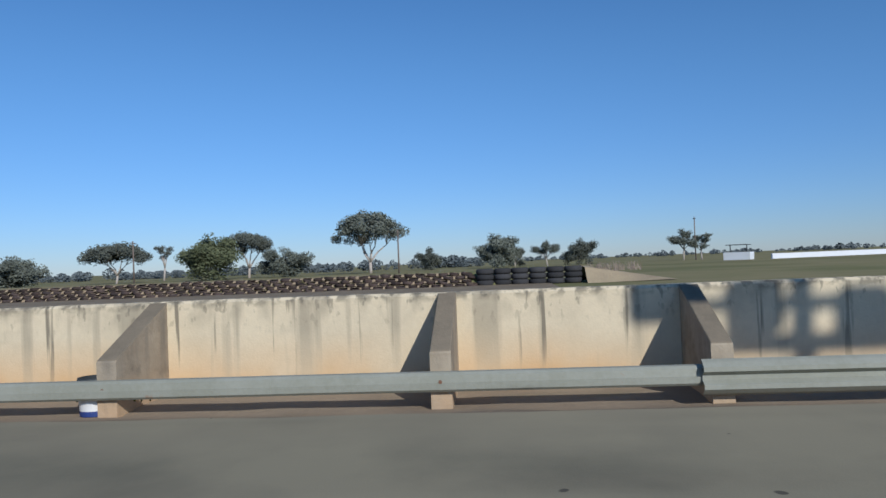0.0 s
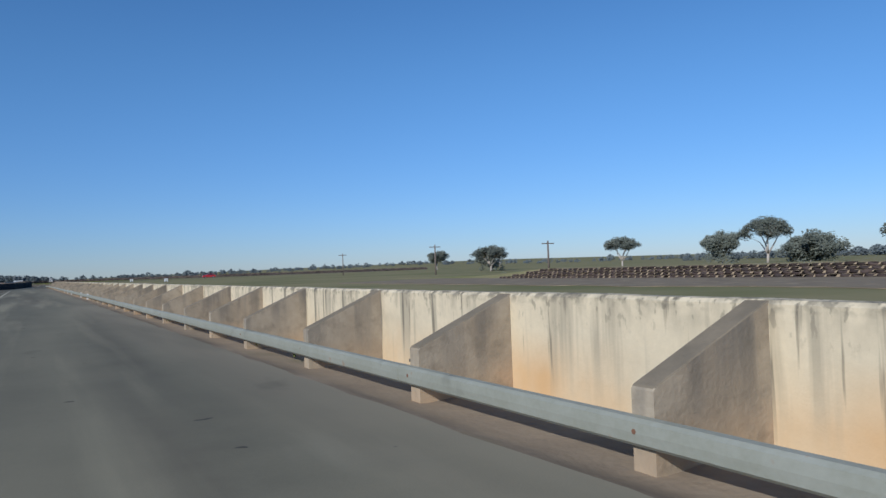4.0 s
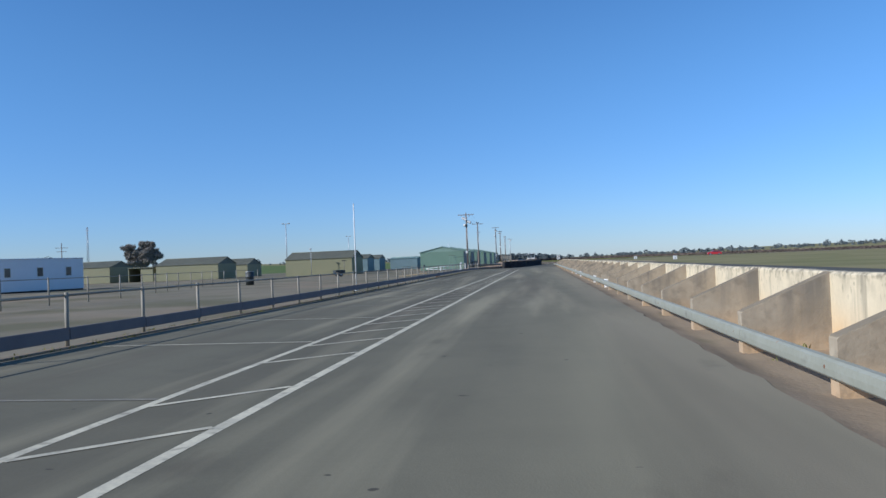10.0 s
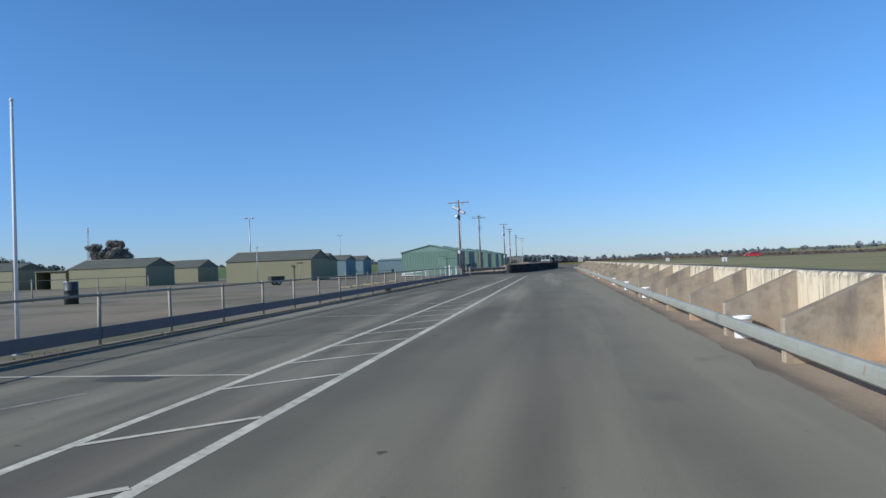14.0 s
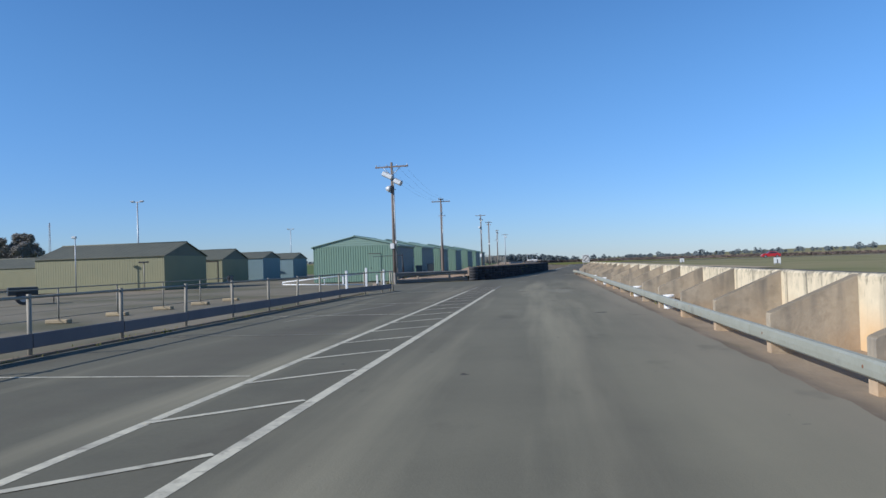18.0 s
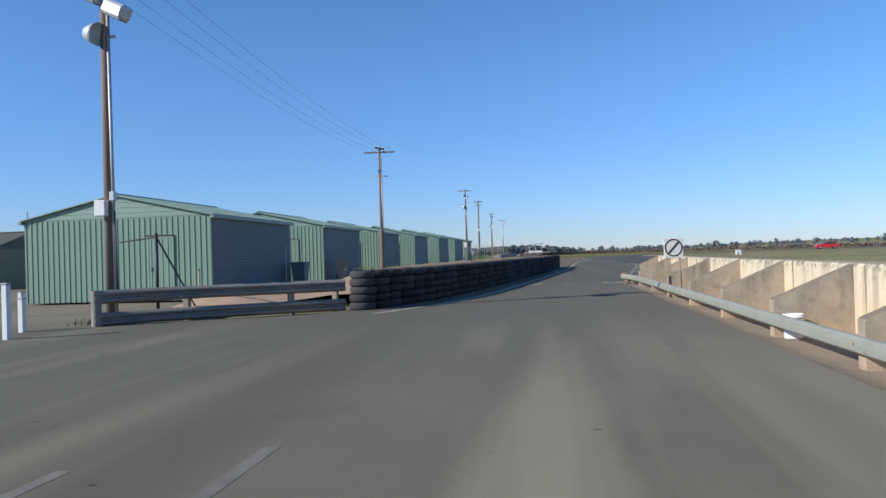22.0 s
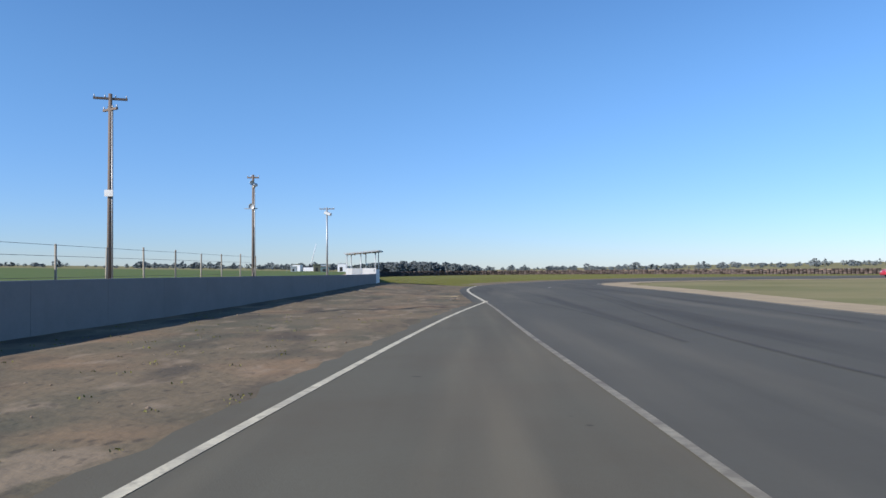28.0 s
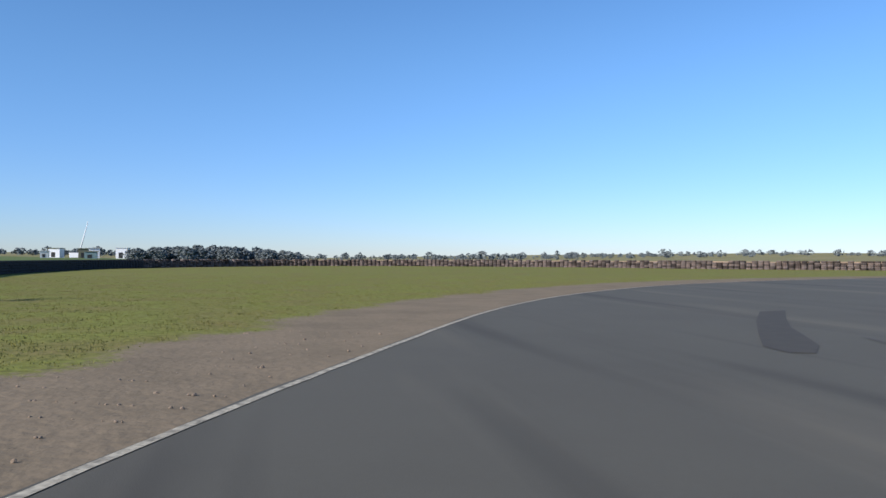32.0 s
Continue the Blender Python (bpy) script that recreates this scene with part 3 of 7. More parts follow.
ground_sheet()
WALL_X, TOE_X = 2.26, 1.18
PIT_LINE = smooth_line([(-5.75, 86.4), (-4.5, 89.6), (-3.72, 93.3), (-3.15, 97.6), (-2.72, 101.4), (-2.12, 106.3), (-1.5, 112.2), (-0.82, 118.0), (-0.36, 124.5), (0.03, 131.0), (0.47, 138.5), (0.98, 145.5), (1.6, 152.0), (2.28, 158.5), (3.05, 164.8), (4.22, 172.6)], 4)
TRACK_L = smooth_line([(6.2, -150), (6.2, 60), (6.1, 105), (6.3, 120), (6.3, 128), (5.3, 137), (4.95, 144), (4.62, 151), (4.42, 158), (4.30, 165), (4.16, 171), (3.96, 176.5), (3.76, 182), (3.66, 187), (3.80, 192), (4.16, 196.5), (4.72, 200.6), (5.6, 204.2), (7.0, 208.0), (9.4, 213.4), (13.5, 221.6), (18.8, 229), (27, 236.5), (40, 243), (60, 247), (130, 249)], 4)
TRACK_R = smooth_line([(16, -150), (16, 60), (16, 110), (15.6, 125), (15.0, 140), (14.6, 152), (14.2, 160), (14.2, 168), (14.6, 178), (14.6, 188), (14.2, 196), (14.2, 200.5), (14.9, 205), (16.2, 208.5), (18.6, 212), (22.8, 215.8), (28.5, 219), (38, 222.5), (60, 226.5), (90, 230), (130, 232)], 4)
tle = []
for p, q in zip(resample(TRACK_L, 640), offset(resample(TRACK_L, 640), -0.5)):
    w = float(np.interp(p[1], [186, 189, 196, 198.5, 201], [1.0, 1.05, 1.0, 0.9, 0.16]))
    tle.append((p[0] + (q[0] - p[0]) * w, p[1] + (q[1] - p[1]) * w))
sheet("race_track", ragged(tle, 0.07, 0.9), resample(TRACK_R, 640), 0.0, M_TRACK, "dark grey asphalt race track sweeping into a right bend", category="road")
pit_left = [(-9.45, -150), (-9.45, 71.5), (-11.9, 76), (-12.4, 84), (-9.7, 85.4), (-7.0, 86.6)] + [(x - (1.0 if y < 131 else 0.0), y) for x, y in offset(PIT_LINE, -0.45) if y > 87.0]
pit_right = [(0.72, -150), (0.72, 60), (0.80, 97.5), (0.98, 98.9), (1.35, 99.6), (2.5, 100.15), (6.0, 100.5)] + [p for p in TRACK_L if 101 < p[1] < 172.0] + [(4.2, 172.6)]
yl = [-150, -80] + list(np.linspace(-60, 172.5, 420))
def at_y(line, y):
    ys = [p[1] for p in line]
    return (float(np.interp(y, ys, [p[0] for p in line])), float(y))
yb = [y for y in yl if y < 99.0] + [99.0]
yc = [98.4, 98.8, 99.2] + [y for y in yl if y > 99.4]
sheet("pit_lane", [at_y(pit_left, y) for y in yb], ragged([at_y(pit_right, y) for y in yb], 0.09), 0.004, M_ROAD, "worn grey-brown asphalt pit lane running beside the wall", category="road")
sheet("pit_exit", [(ragged([p], 0.22)[0] if p[1] > 131 else p) for p in [at_y(pit_left, y) for y in yc]], [at_y(pit_right, y) for y in yc], 0.0034, M_EXIT, "dark grey asphalt pit exit merging with the race track", category="road")
def verge_sheet():
    """Soil that falls a little from the asphalt's edge to the foot of the wall."""
    bm = bmesh.new()
    rows = []
    for y in [-150, -80] + np.arange(-60, 100.6, 0.5).tolist():
        sh = 0.0 if y < 97.5 else (y - 97.5) * 0.085
        row = []
        for x, z in ((0.45, -0.012), (0.66, 0.0), (0.82, -0.018), (1.0, -0.045), (1.25, -0.062), (1.6, -0.05), (2.0, -0.045), (2.32, -0.03)):
            k = 0.022 * noise.noise(Vector((x * 2.2, y * 1.1, 3.0))) + 0.01 * noise.noise(Vector((x * 7, y * 5, 1.0)))
            row.append(bm.verts.new((x + sh, y, z + (k if x > 0.7 else 0.0))))
        rows.append(row)
    for a, b in zip(rows, rows[1:]):
        for i in range(len(a) - 1):
            f = bm.faces.new((a[i], a[i + 1], b[i + 1], b[i]))
            f.smooth = True
    return tagged(obj("verge", bm, M_VERGE), "reddish soil strip at the foot of the pit wall", "verge", kind="structure")


verge_sheet()
sheet("dirt_infield_verge", [(2.46, -150), (2.46, 60), (2.46, 100.45)], [(6.2, -150), (6.2, 60), (6.1, 100.45)], -0.012, M_DIRT, "brown dirt strip between pit wall and track", category="dirt")
dl = [(-5.6, 126), (-5.45, 140), (-5.3, 160), (-4.6, 171), (-3.5, 180), (-2.95, 188), (-2.7, 197.5), (-2.4, 199.6), (0.0, 200.0), (3.0, 199.8)]
dr = [(-0.6, 124), (0.4, 140), (2.6, 160), (3.9, 172), (3.55, 180), (3.4, 187), (3.6, 192), (3.95, 196.5), (4.4, 199.6), (4.6, 200.0), (4.7, 200.2)]
field_sheet("roadside_dirt", [(x - 0.5, y) for x, y in resample(dl, 90)], resample(dr, 90), -0.014, M_DIRT, "brown stony dirt shoulder beside the track", 24, "dirt", 0.045)
BEND = [p for p in resample(TRACK_L, 900) if p[1] > 190]
BEND_XY = np.array(BEND)


def turf_cover(x, y):
    """How far grass has taken over from the bare dirt beside the bend: 0 none, 1 all."""
    d = np.hypot(BEND_XY[:, 0] - x, BEND_XY[:, 1] - y)
    k = int(d.argmin())
    bare = float(np.interp(BEND_XY[k, 1], [198, 200.5, 202.5, 204.2, 206, 209, 230], [0.3, 0.4, 0.8, 1.7, 2.8, 3.1, 3.4]))
    lumpy = 0.5 * noise.noise(Vector((x * 0.5, y * 0.5, 7.0)))
    side = (float(d[k]) - bare) / (2.6 if BEND_XY[k, 1] < 203.5 else 1.3) + 0.5 + lumpy
    start = (y - 199.3) / 1.3 + 0.5 + lumpy
    return max(0.0, min(1.0, side, start))


def bend_ground():
    """Rough ground between the bend's asphalt and the tyre wall."""
    left = [(-2.6, 198.35), (-3.4, 203), (-4.9, 210.5), (-5.6, 218), (-7.3, 232), (-9.6, 248), (-11.6, 262), (-11.5, 285), (8, 314), (23, 313), (44, 298), (60, 276), (130, 256)]
    right = offset([p for p in TRACK_L if p[1] > 196.4], 0.12)
    L, R = resample(left, 400), resample(right, 400)
    rows = sorted(set(list(range(0, 90)) + list(range(90, 160, 2)) + list(range(160, 400, 5)) + [399]))
    na = 64
    vs, fs, cov = [], [], []
    for i in rows:
        (x0, y0), (x1, y1) = L[i], R[i]
        for j in range(na + 1):
            t = j / na
            x, y = x0 + (x1 - x0) * t, y0 + (y1 - y0) * t
            c = turf_cover(x, y)
            soft = min(1.0, 10 * (1 - t)) * min(1.0, i / 6.0)
            z = -0.012 + soft * (0.018 + 0.016 * noise.noise(Vector((x * 1.6, y * 1.6, 2.0))) + (0.006 + 0.018 * c) * noise.noise(Vector((x * 5.0, y * 5.0, 4.0)))) - 0.03 * (1 - min(1.0, i / 6.0))
            vs.append((x, y, z + rise(x, y)))
            cov.append(c)
    w = na + 1
    for i in range(len(rows) - 1):
        for j in range(na):
            fs.append((i * w + j, i * w + j + 1, (i + 1) * w + j + 1, (i + 1) * w + j))
    me = bpy.data.meshes.new("turf")
    me.from_pydata(vs, [], fs)
    me.attributes.new("cover", "FLOAT", "POINT").data.foreach_set("value", cov)
    me.polygons.foreach_set("use_smooth", [True] * len(fs))
    me.materials.append(M_TURF)
    return tagged(new("turf", me), "green tufted grass thinning to bare stony dirt beside the bend", "grass", kind="structure")


bend_ground()
rt = [p for p in TRACK_R if p[1] > 100]
sheet("dirt_shoulder_apex", offset(rt, -0.05), ragged(offset(rt, 2.4), 0.6, 0.5), -0.006, M_PALE, "pale dirt shoulder on the inside of the bend", category="dirt")
sheet("yard", [(-140, -150), (-140, 100), (-140, 190)], [(-9.3, -150), (-9.3, 84), (-9.3, 190)], -0.02, M_YARD, "brown gravel paddock yard behind the fence", category="yard")
def crop_field():
    """The field behind the roadside wall, climbing away from the track."""
    bm = bmesh.new()
    V = [[bm.verts.new((x, y, 0.02 + far_rise(x, y) + (0.06 * noise.noise(Vector((x * 0.2, y * 0.2, 0))) if -100 < x < -14 else 0.0))) for x in (-420, -300, -200, -140, -100, -80, -60, -45, -36, -30, -25, -20, -16, -13, -12.6)] for y in list(range(168, 260, 6)) + [270, 300, 340, 380, 430, 480]]
    for a, b in zip(V, V[1:]):
        for i in range(len(a) - 1):
            f = bm.faces.new((a[i], a[i + 1], b[i + 1], b[i]))
            f.smooth = True
    return tagged(obj("crop_field", bm, M_CROP), "bright green field behind the roadside wall", "field", kind="structure")


crop_field()

# ---- road markings ----
LX, MX = -3.90, -5.06
painted("edge_line", [(-3.84, 70.5), (-3.82, 75.3)], 0.11, "almost worn-off end of the lane line", M_LINE_FAINT)
painted("edge_line", [(LX, -150), (LX, 20), (-3.84, 70.5)], 0.12, "worn white lane line along the pit lane")
painted("hatch_line", [(-4.94, 70.0), (-4.92, 74.7)], 0.1, "almost worn-off end of the hatched strip's line", M_LINE_FAINT)
painted("hatch_line", [(MX, -150), (MX, 20), (-4.94, 70.0)], 0.105, "worn white line of the hatched strip")
bars = []
for start, step, end in ((-45.6, 1.9, -8.0), (-6.62, 1.92, 3.5), (4.2, 2.0, 15.5), (16.62, 2.0, 35.0), (36.79, 1.96, 57.5), (58.45, 1.87, 74.0)):
    y = start
    while y < end:
        bars.append(y - 1.0)
        y += step
for y in bars:
    painted("hatch_bar", [(MX + 0.05, y), (LX - 0.06, y + 0.98)], 0.085, "thin white bar of the hatched strip", z=0.009)
for i, y in enumerate((-38.5, -33.8, -29.2, -24.5, -19.8, -15.1, -10.1, -5.0, 0.2, 5.1, 10.9, 16.7, 21.7, 26.7, 31.6, 36.5, 41.1, 46.2, 51.2, 56.2, 61.2, 65.3, 70.2)):
    painted("bay_line", [(-9.0, y + 0.12), (MX - 0.06, y - 0.05)], 0.075, "faded white parking bay line", M_LINE if i % 3 else M_LINE_WORN, z=0.009)
for y0, y1, x0, x1 in ((36.4, 42.0, -7.0, -6.7), (54.5, 60.5, -7.7, -6.3), (9.5, 15.5, -8.7, -6.5)):
    painted("old_line", [(x0, y0), (x1, y1)], 0.09, "almost worn-off diagonal white line", M_LINE_WORN)
painted("exit_line", PIT_LINE, 0.105, "white line at the foot of the tyre barrier", z=0.0075)
for x0, x1 in ((-3.3, -2.15), (-1.4, -0.75), (0.1, 0.9)):
    painted("stop_line", [(x0, 99.2), (x1, 99.1)], 0.28, "broken white stop line across the pit exit", M_LINE_WORN if x0 == -1.4 else None)
HATCH_L = smooth_line([(0.95, 98.8), (1.4, 102.6), (2.1, 108.0), (2.7, 112.7), (3.65, 119.5), (4.5, 126.2), (4.9, 131.0), (5.0, 136.0)], 4)
painted("merge_line", HATCH_L, 0.12, "worn white line at the end of the pit lane", M_LINE_WORN)
painted("track_line", [(6.05, 106.2), (6.1, 114.5), (6.3, 121), (6.3, 128), (5.6, 134), (5.1, 138)], 0.12, "thin white line at the track's edge")
for y0, y1, w in ((105.6, 107.4, 0.30), (112.0, 114.3, 0.32), (118.6, 120.7, 0.32), (125.2, 126.9, 0.30), (131.6, 132.4, 0.28)):
    painted("merge_bar", [at_y(HATCH_L, y0), (6.1 + (0.2 if y0 > 112 else 0.0), y1)], w, "broad white bar between pit exit and track", M_LINE, z=0.010)
painted("merge_line", smooth_line([(4.75, 139.5), (4.75, 145), (4.66, 150), (4.47, 156), (4.37, 161), (4.27, 167), (4.14, 171.6)], 4), 0.095, "worn white line between pit exit and track", M_LINE_WORN, z=0.009)
painted("track_edge_line", [p for p in resample(TRACK_L, 900) if 171.0 < p[1] < 199.2], 0.14, "white edge line round the outside of the bend")
painted("track_edge_line", ragged([p for p in resample(TRACK_L, 900) if 198.8 < p[1] < 244.1 and p[0] < 45], 0.03, 2.2), 0.09, "broken chalky white line at the asphalt's edge", M_LINE_CHALK)
painted("inner_edge_line", offset([p for p in TRACK_R if 150 < p[1] and p[0] < 60], -0.25), 0.12, "worn white line on the inside of the bend", M_LINE_WORN)

for d, y0, y1, w in ((5.6, 166, 206, 0.13), (6.9, 160, 198, 0.12), (7.4, 186, 214, 0.12), (4.5, 150, 182, 0.1), (1.3, 156, 176, 0.11), (8.3, 172, 200, 0.10)):
    sk = [p for p in offset(resample(TRACK_L, 640), d) if y0 < p[1] < y1 and p[0] < 22]
    painted("skid_mark", [(x + 1.2 * math.sin((y - y0) * 0.09 + d), y) for x, y in sk], w, "faint curved rubber skid mark", M_SKID, z=0.005)


painted("old_scrape", [(9.42, 194.5), (9.3, 193.9), (9.16, 193.2), (9.05, 192.4)], 0.14, "short white scrape on the track", M_LINE_WORN, z=0.007)


def patch(name, outline, material, label, z=0.006):
    bm = bmesh.new()
    bm.faces.new([bm.verts.new((x, y, z)) for x, y in outline])
    return tagged(obj(name, bm, material), label, "road stain", kind="structure")


def stain_outline(x, y, rx, ry, seed, n=22, turn=0.0):
    rnd = random.Random(seed)
    out = []
    for i in range(n):
        a = 2 * math.pi * i / n
        r = 0.75 + 0.35 * rnd.random()
        u, v = rx * r * math.cos(a), ry * r * math.sin(a)
        out.append((x + u * math.cos(turn) - v * math.sin(turn), y + u * math.sin(turn) + v * math.cos(turn)))
    return out


patch("oil_stain", [(19.14, 219.36), (19.98, 219.59), (18.4, 217.4), (17.25, 215.7), (16.51, 214.36), (15.82, 213.16), (15.17, 212.39), (14.84, 212.51), (14.94, 213.19), (16.04, 214.91), (17.5, 217.1)], M_OIL, "dark oil patch on the track")
patch("oil_stain", stain_outline(-0.4, 55.2, 0.15, 0.14, 3), M_SKID, "dark oil stain on the pit lane asphalt")
patch("oil_stain", stain_outline(-2.17, -15.7, 0.06, 0.07, 5), M_SKID, "small dark stain on the pit lane asphalt")
patch("oil_stain", stain_outline(-6.6, 16.5, 0.5, 0.3, 8), M_SKID, "dark stain in a parking bay")


# ---- pit wall ----
BUTT_N = list(range(-10, 41))
SHIFT = {-6: 0.48, -5: -0.13, -4: -0.09, -1: 0.15, 0: 0.28, 2: -0.28, 3: -0.13}
def butt_y(k):
    return -25.6 + 3.063 * k + SHIFT.get(k, 0.0)


pit_wall = thing("pit_wall", (0, 0, 0), "long weathered cream concrete pit wall with rust stains and sloping buttresses", "wall", kind="structure")
bm = bmesh.new()
ys = np.arange(-60, 99.9, 0.55).tolist() + [100.16]
prev = None
rnd = random.Random(4)
for y in ys:
    t = 0.945 + 0.012 * noise.noise(Vector((y * 0.35, 0, 0))) + rnd.uniform(-0.004, 0.004)
    ring = [bm.verts.new(p) for p in ((WALL_X, y, -0.05), (WALL_X, y, t - 0.03), (WALL_X + 0.03, y, t), (WALL_X + 0.18, y, t), (WALL_X + 0.2, y, t - 0.02), (WALL_X + 0.2, y, -0.05))]
    if prev:
        for i in range(5):
            bm.faces.new((prev[i], ring[i], ring[i + 1], prev[i + 1]))
    else:
        bm.faces.new(ring)
    prev = ring
bm.faces.new(prev[::-1])
part("wall_body", bm, M_CONC, pit_wall)


def buttress_mesh():
    bm = bmesh.new()
    prof = [(WALL_X + 0.01, -0.2), (TOE_X, -0.2), (TOE_X, 0.455), (TOE_X + 0.012, 0.472), (WALL_X + 0.01, 0.94)]
    a = [bm.verts.new((x, 0.0, z)) for x, z in prof]
    b = [bm.verts.new((x, 0.19, z)) for x, z in prof]
    bm.faces.new(a)
    bm.faces.new(b[::-1])
    for i in range(len(prof)):
        j = (i + 1) % len(prof)
        bm.faces.new((a[j], a[i], b[i], b[j]))
    bmesh.ops.recalc_face_normals(bm, faces=bm.faces[:])
    bmesh.ops.bevel(bm, geom=[e for e in bm.edges if all(v.co.z > 0.3 for v in e.verts)], offset=0.008, segments=1, affect="EDGES")
    me = bpy.data.meshes.new("buttress")
    bm.to_mesh(me)
    bm.free()
    me.materials.append(M_BUTT)
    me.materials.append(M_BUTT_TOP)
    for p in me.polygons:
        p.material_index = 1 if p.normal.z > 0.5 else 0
    return me


bme = buttress_mesh()
for k in BUTT_N:
    shared("buttress", bme, pit_wall, Matrix.Translation((0, butt_y(k), 0)))

bm = bmesh.new()
prof = [(WALL_X + 0.01, -0.2), (1.36, -0.2), (1.38, 0.02), (1.50, 0.12), (1.63, 0.20), (1.62, 0.33), (1.57, 0.46), (1.56, 0.625), (WALL_X + 0.01, 0.94)]
A = [bm.verts.new((x, 0.0, z)) for x, z in prof]
B = [bm.verts.new((x + (0.05 if 1 < i < 7 else 0.0), 0.19, z)) for i, (x, z) in enumerate(prof)]
bm.faces.new(A)
bm.faces.new(B[::-1])
for i in range(len(prof)):
    j = (i + 1) % len(prof)
    bm.faces.new((A[j], A[i], B[i], B[j])).material_index = 1 if 1 <= i < 7 else (2 if i == 7 else 0)
bmesh.ops.recalc_face_normals(bm, faces=bm.faces[:])
ob = part("broken_buttress", bm, M_BUTT, pit_wall, "last buttress with its toe broken off")
ob.data.materials.append(M_PALE)
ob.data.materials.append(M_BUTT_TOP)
ob.location.y = butt_y(41)
for x, h, ry, rx in ((1.60, 0.44, 3, -4), (1.74, 0.40, -14, -5)):
    pk = thing("plank", pose(x, 98.9, -0.05, rx, ry, 0), "short weathered timber plank propped behind the guard rail", "plank", "planks by the wall's end")
    part("board", boxm(-0.045, 0.045, -0.012, 0.012, 0.0, h, 0.004), M_TIMBER, pk)

# the rail along the buttress toes
rail = thing("guard_rail", (0, 0, -0.067), "long dull galvanised steel guard rail fixed to the buttress toes", "guard rail", kind="structure")
chan = [(0.0, 0.172), (-0.05, 0.177), (-0.075, 0.20), (-0.08, 0.262), (-0.075, 0.327), (-0.05, 0.35), (0.0, 0.355), (0.0, 0.345), (-0.045, 0.34), (-0.066, 0.32), (-0.070, 0.262), (-0.066, 0.205), (-0.045, 0.187), (0.0, 0.182)]
seams = [-43.3] + [-43.3 + 4.0 * i for i in range(1, 36)] + [97.6]
for i, (a, b) in enumerate(zip(seams, seams[1:])):
    w = 0.004 if i % 2 else 0.0
    line = [(TOE_X - 0.002 - w, a - 0.12 if i else a, 0), (TOE_X - 0.002 - w, b, 0)]
    part("rail_length", sweep(bmesh.new(), line, [(-s, z) for s, z in [(-u, v) for u, v in chan]]), M_RAIL, rail)
line = [(TOE_X - 0.002, 97.45, 0), (TOE_X - 0.10, 98.2, 0.01), (TOE_X - 0.36, 98.97, 0.045)]
part("rail_end", sweep(bmesh.new(), line, [(u, v) for u, v in chan]), M_RAIL, rail, "bent rail end with rusty edges")
bm = bmesh.new()
lip = [(1.06, 98.2, 0.36), (0.93, 98.6, 0.385), (0.80, 98.97, 0.40), (0.79, 98.99, 0.475), (0.87, 98.75, 0.445), (0.97, 98.45, 0.40)]
F = [bm.verts.new(p) for p in lip]
G = [bm.verts.new((x + 0.012, y + 0.004, z)) for x, y, z in lip]
bm.faces.new(F)
bm.faces.new(G[::-1])
for i in range(6):
    bm.faces.new((F[i], F[(i + 1) % 6], G[(i + 1) % 6], G[i]))
bmesh.ops.recalc_face_normals(bm, faces=bm.faces[:])
part("torn_lip", bm, M_RUST, rail, "torn rusty steel lip")
rnd = random.Random(61)
for x, y, a, h in ((0.97, 98.72, 0.10, 0.12), (1.12, 98.5, 0.05, 0.06), (0.80, 98.2, 0.03, 0.03), (0.92, 98.0, 0.02, 0.025), (1.22, 98.3, 0.04, 0.04)):
    bm = bmesh.new()
    bmesh.ops.create_icosphere(bm, subdivisions=2, radius=1.0)
    for v in bm.verts:
        v.co = Vector((max(-0.75, min(0.75, v.co.x)) * a * 1.3, max(-0.75, min(0.75, v.co.y)) * a * 1.5, max(-0.7, min(0.75, v.co.z)) * h)) + Vector((rnd.uniform(-0.006, 0.006), rnd.uniform(-0.006, 0.006), rnd.uniform(-0.004, 0.004)))
    ob = tagged(obj("concrete_lump", bm, M_STONE), "broken lump of pale concrete by the rail's end", "rubble", "rubble at the rail's end")
    ob.matrix_world = pose(x, y, h * 0.55 - 0.02, 0, 0, rnd.uniform(0, 90))
for k in BUTT_N:
    y = butt_y(k) + 0.095
    if -43 < y < 97:
        bm = bmesh.new()
        tube(bm, (TOE_X - 0.085, y, 0.27), (TOE_X - 0.07, y, 0.27), 0.018, seg=6)
        part("bolt", bm, M_RUST, rail)
W_BEAM = [(0, 0.0), (0.035, 0.02), (0.08, 0.06), (0.08, 0.10), (0.02, 0.135), (0.02, 0.175), (0.08, 0.21), (0.08, 0.25), (0.035, 0.29), (0, 0.31)]
def w_profile(z0, side=1, tall=1.0):
    return [(side * u, z0 + v * tall) for u, v in W_BEAM] + [(side * (u - 0.008), z0 + v * tall) for u, v in W_BEAM[::-1]]


low_rail = thing("low_guard_rail", (0, 0, -0.11), "corrugated galvanised guard rail lapped onto the flat rail", "guard rail", kind="structure")
part("rail_length", sweep(bmesh.new(), [(1.10, -60, 0), (1.10, -43.2, 0)], w_profile(0.14, -1)), M_RAIL, low_rail)
for y in (-46.7, -50.2, -54.2, -58.2):
    part("post", boxm(1.16, 1.26, y, y + 0.1, -0.05, 0.5, 0.008), M_GALV, low_rail)

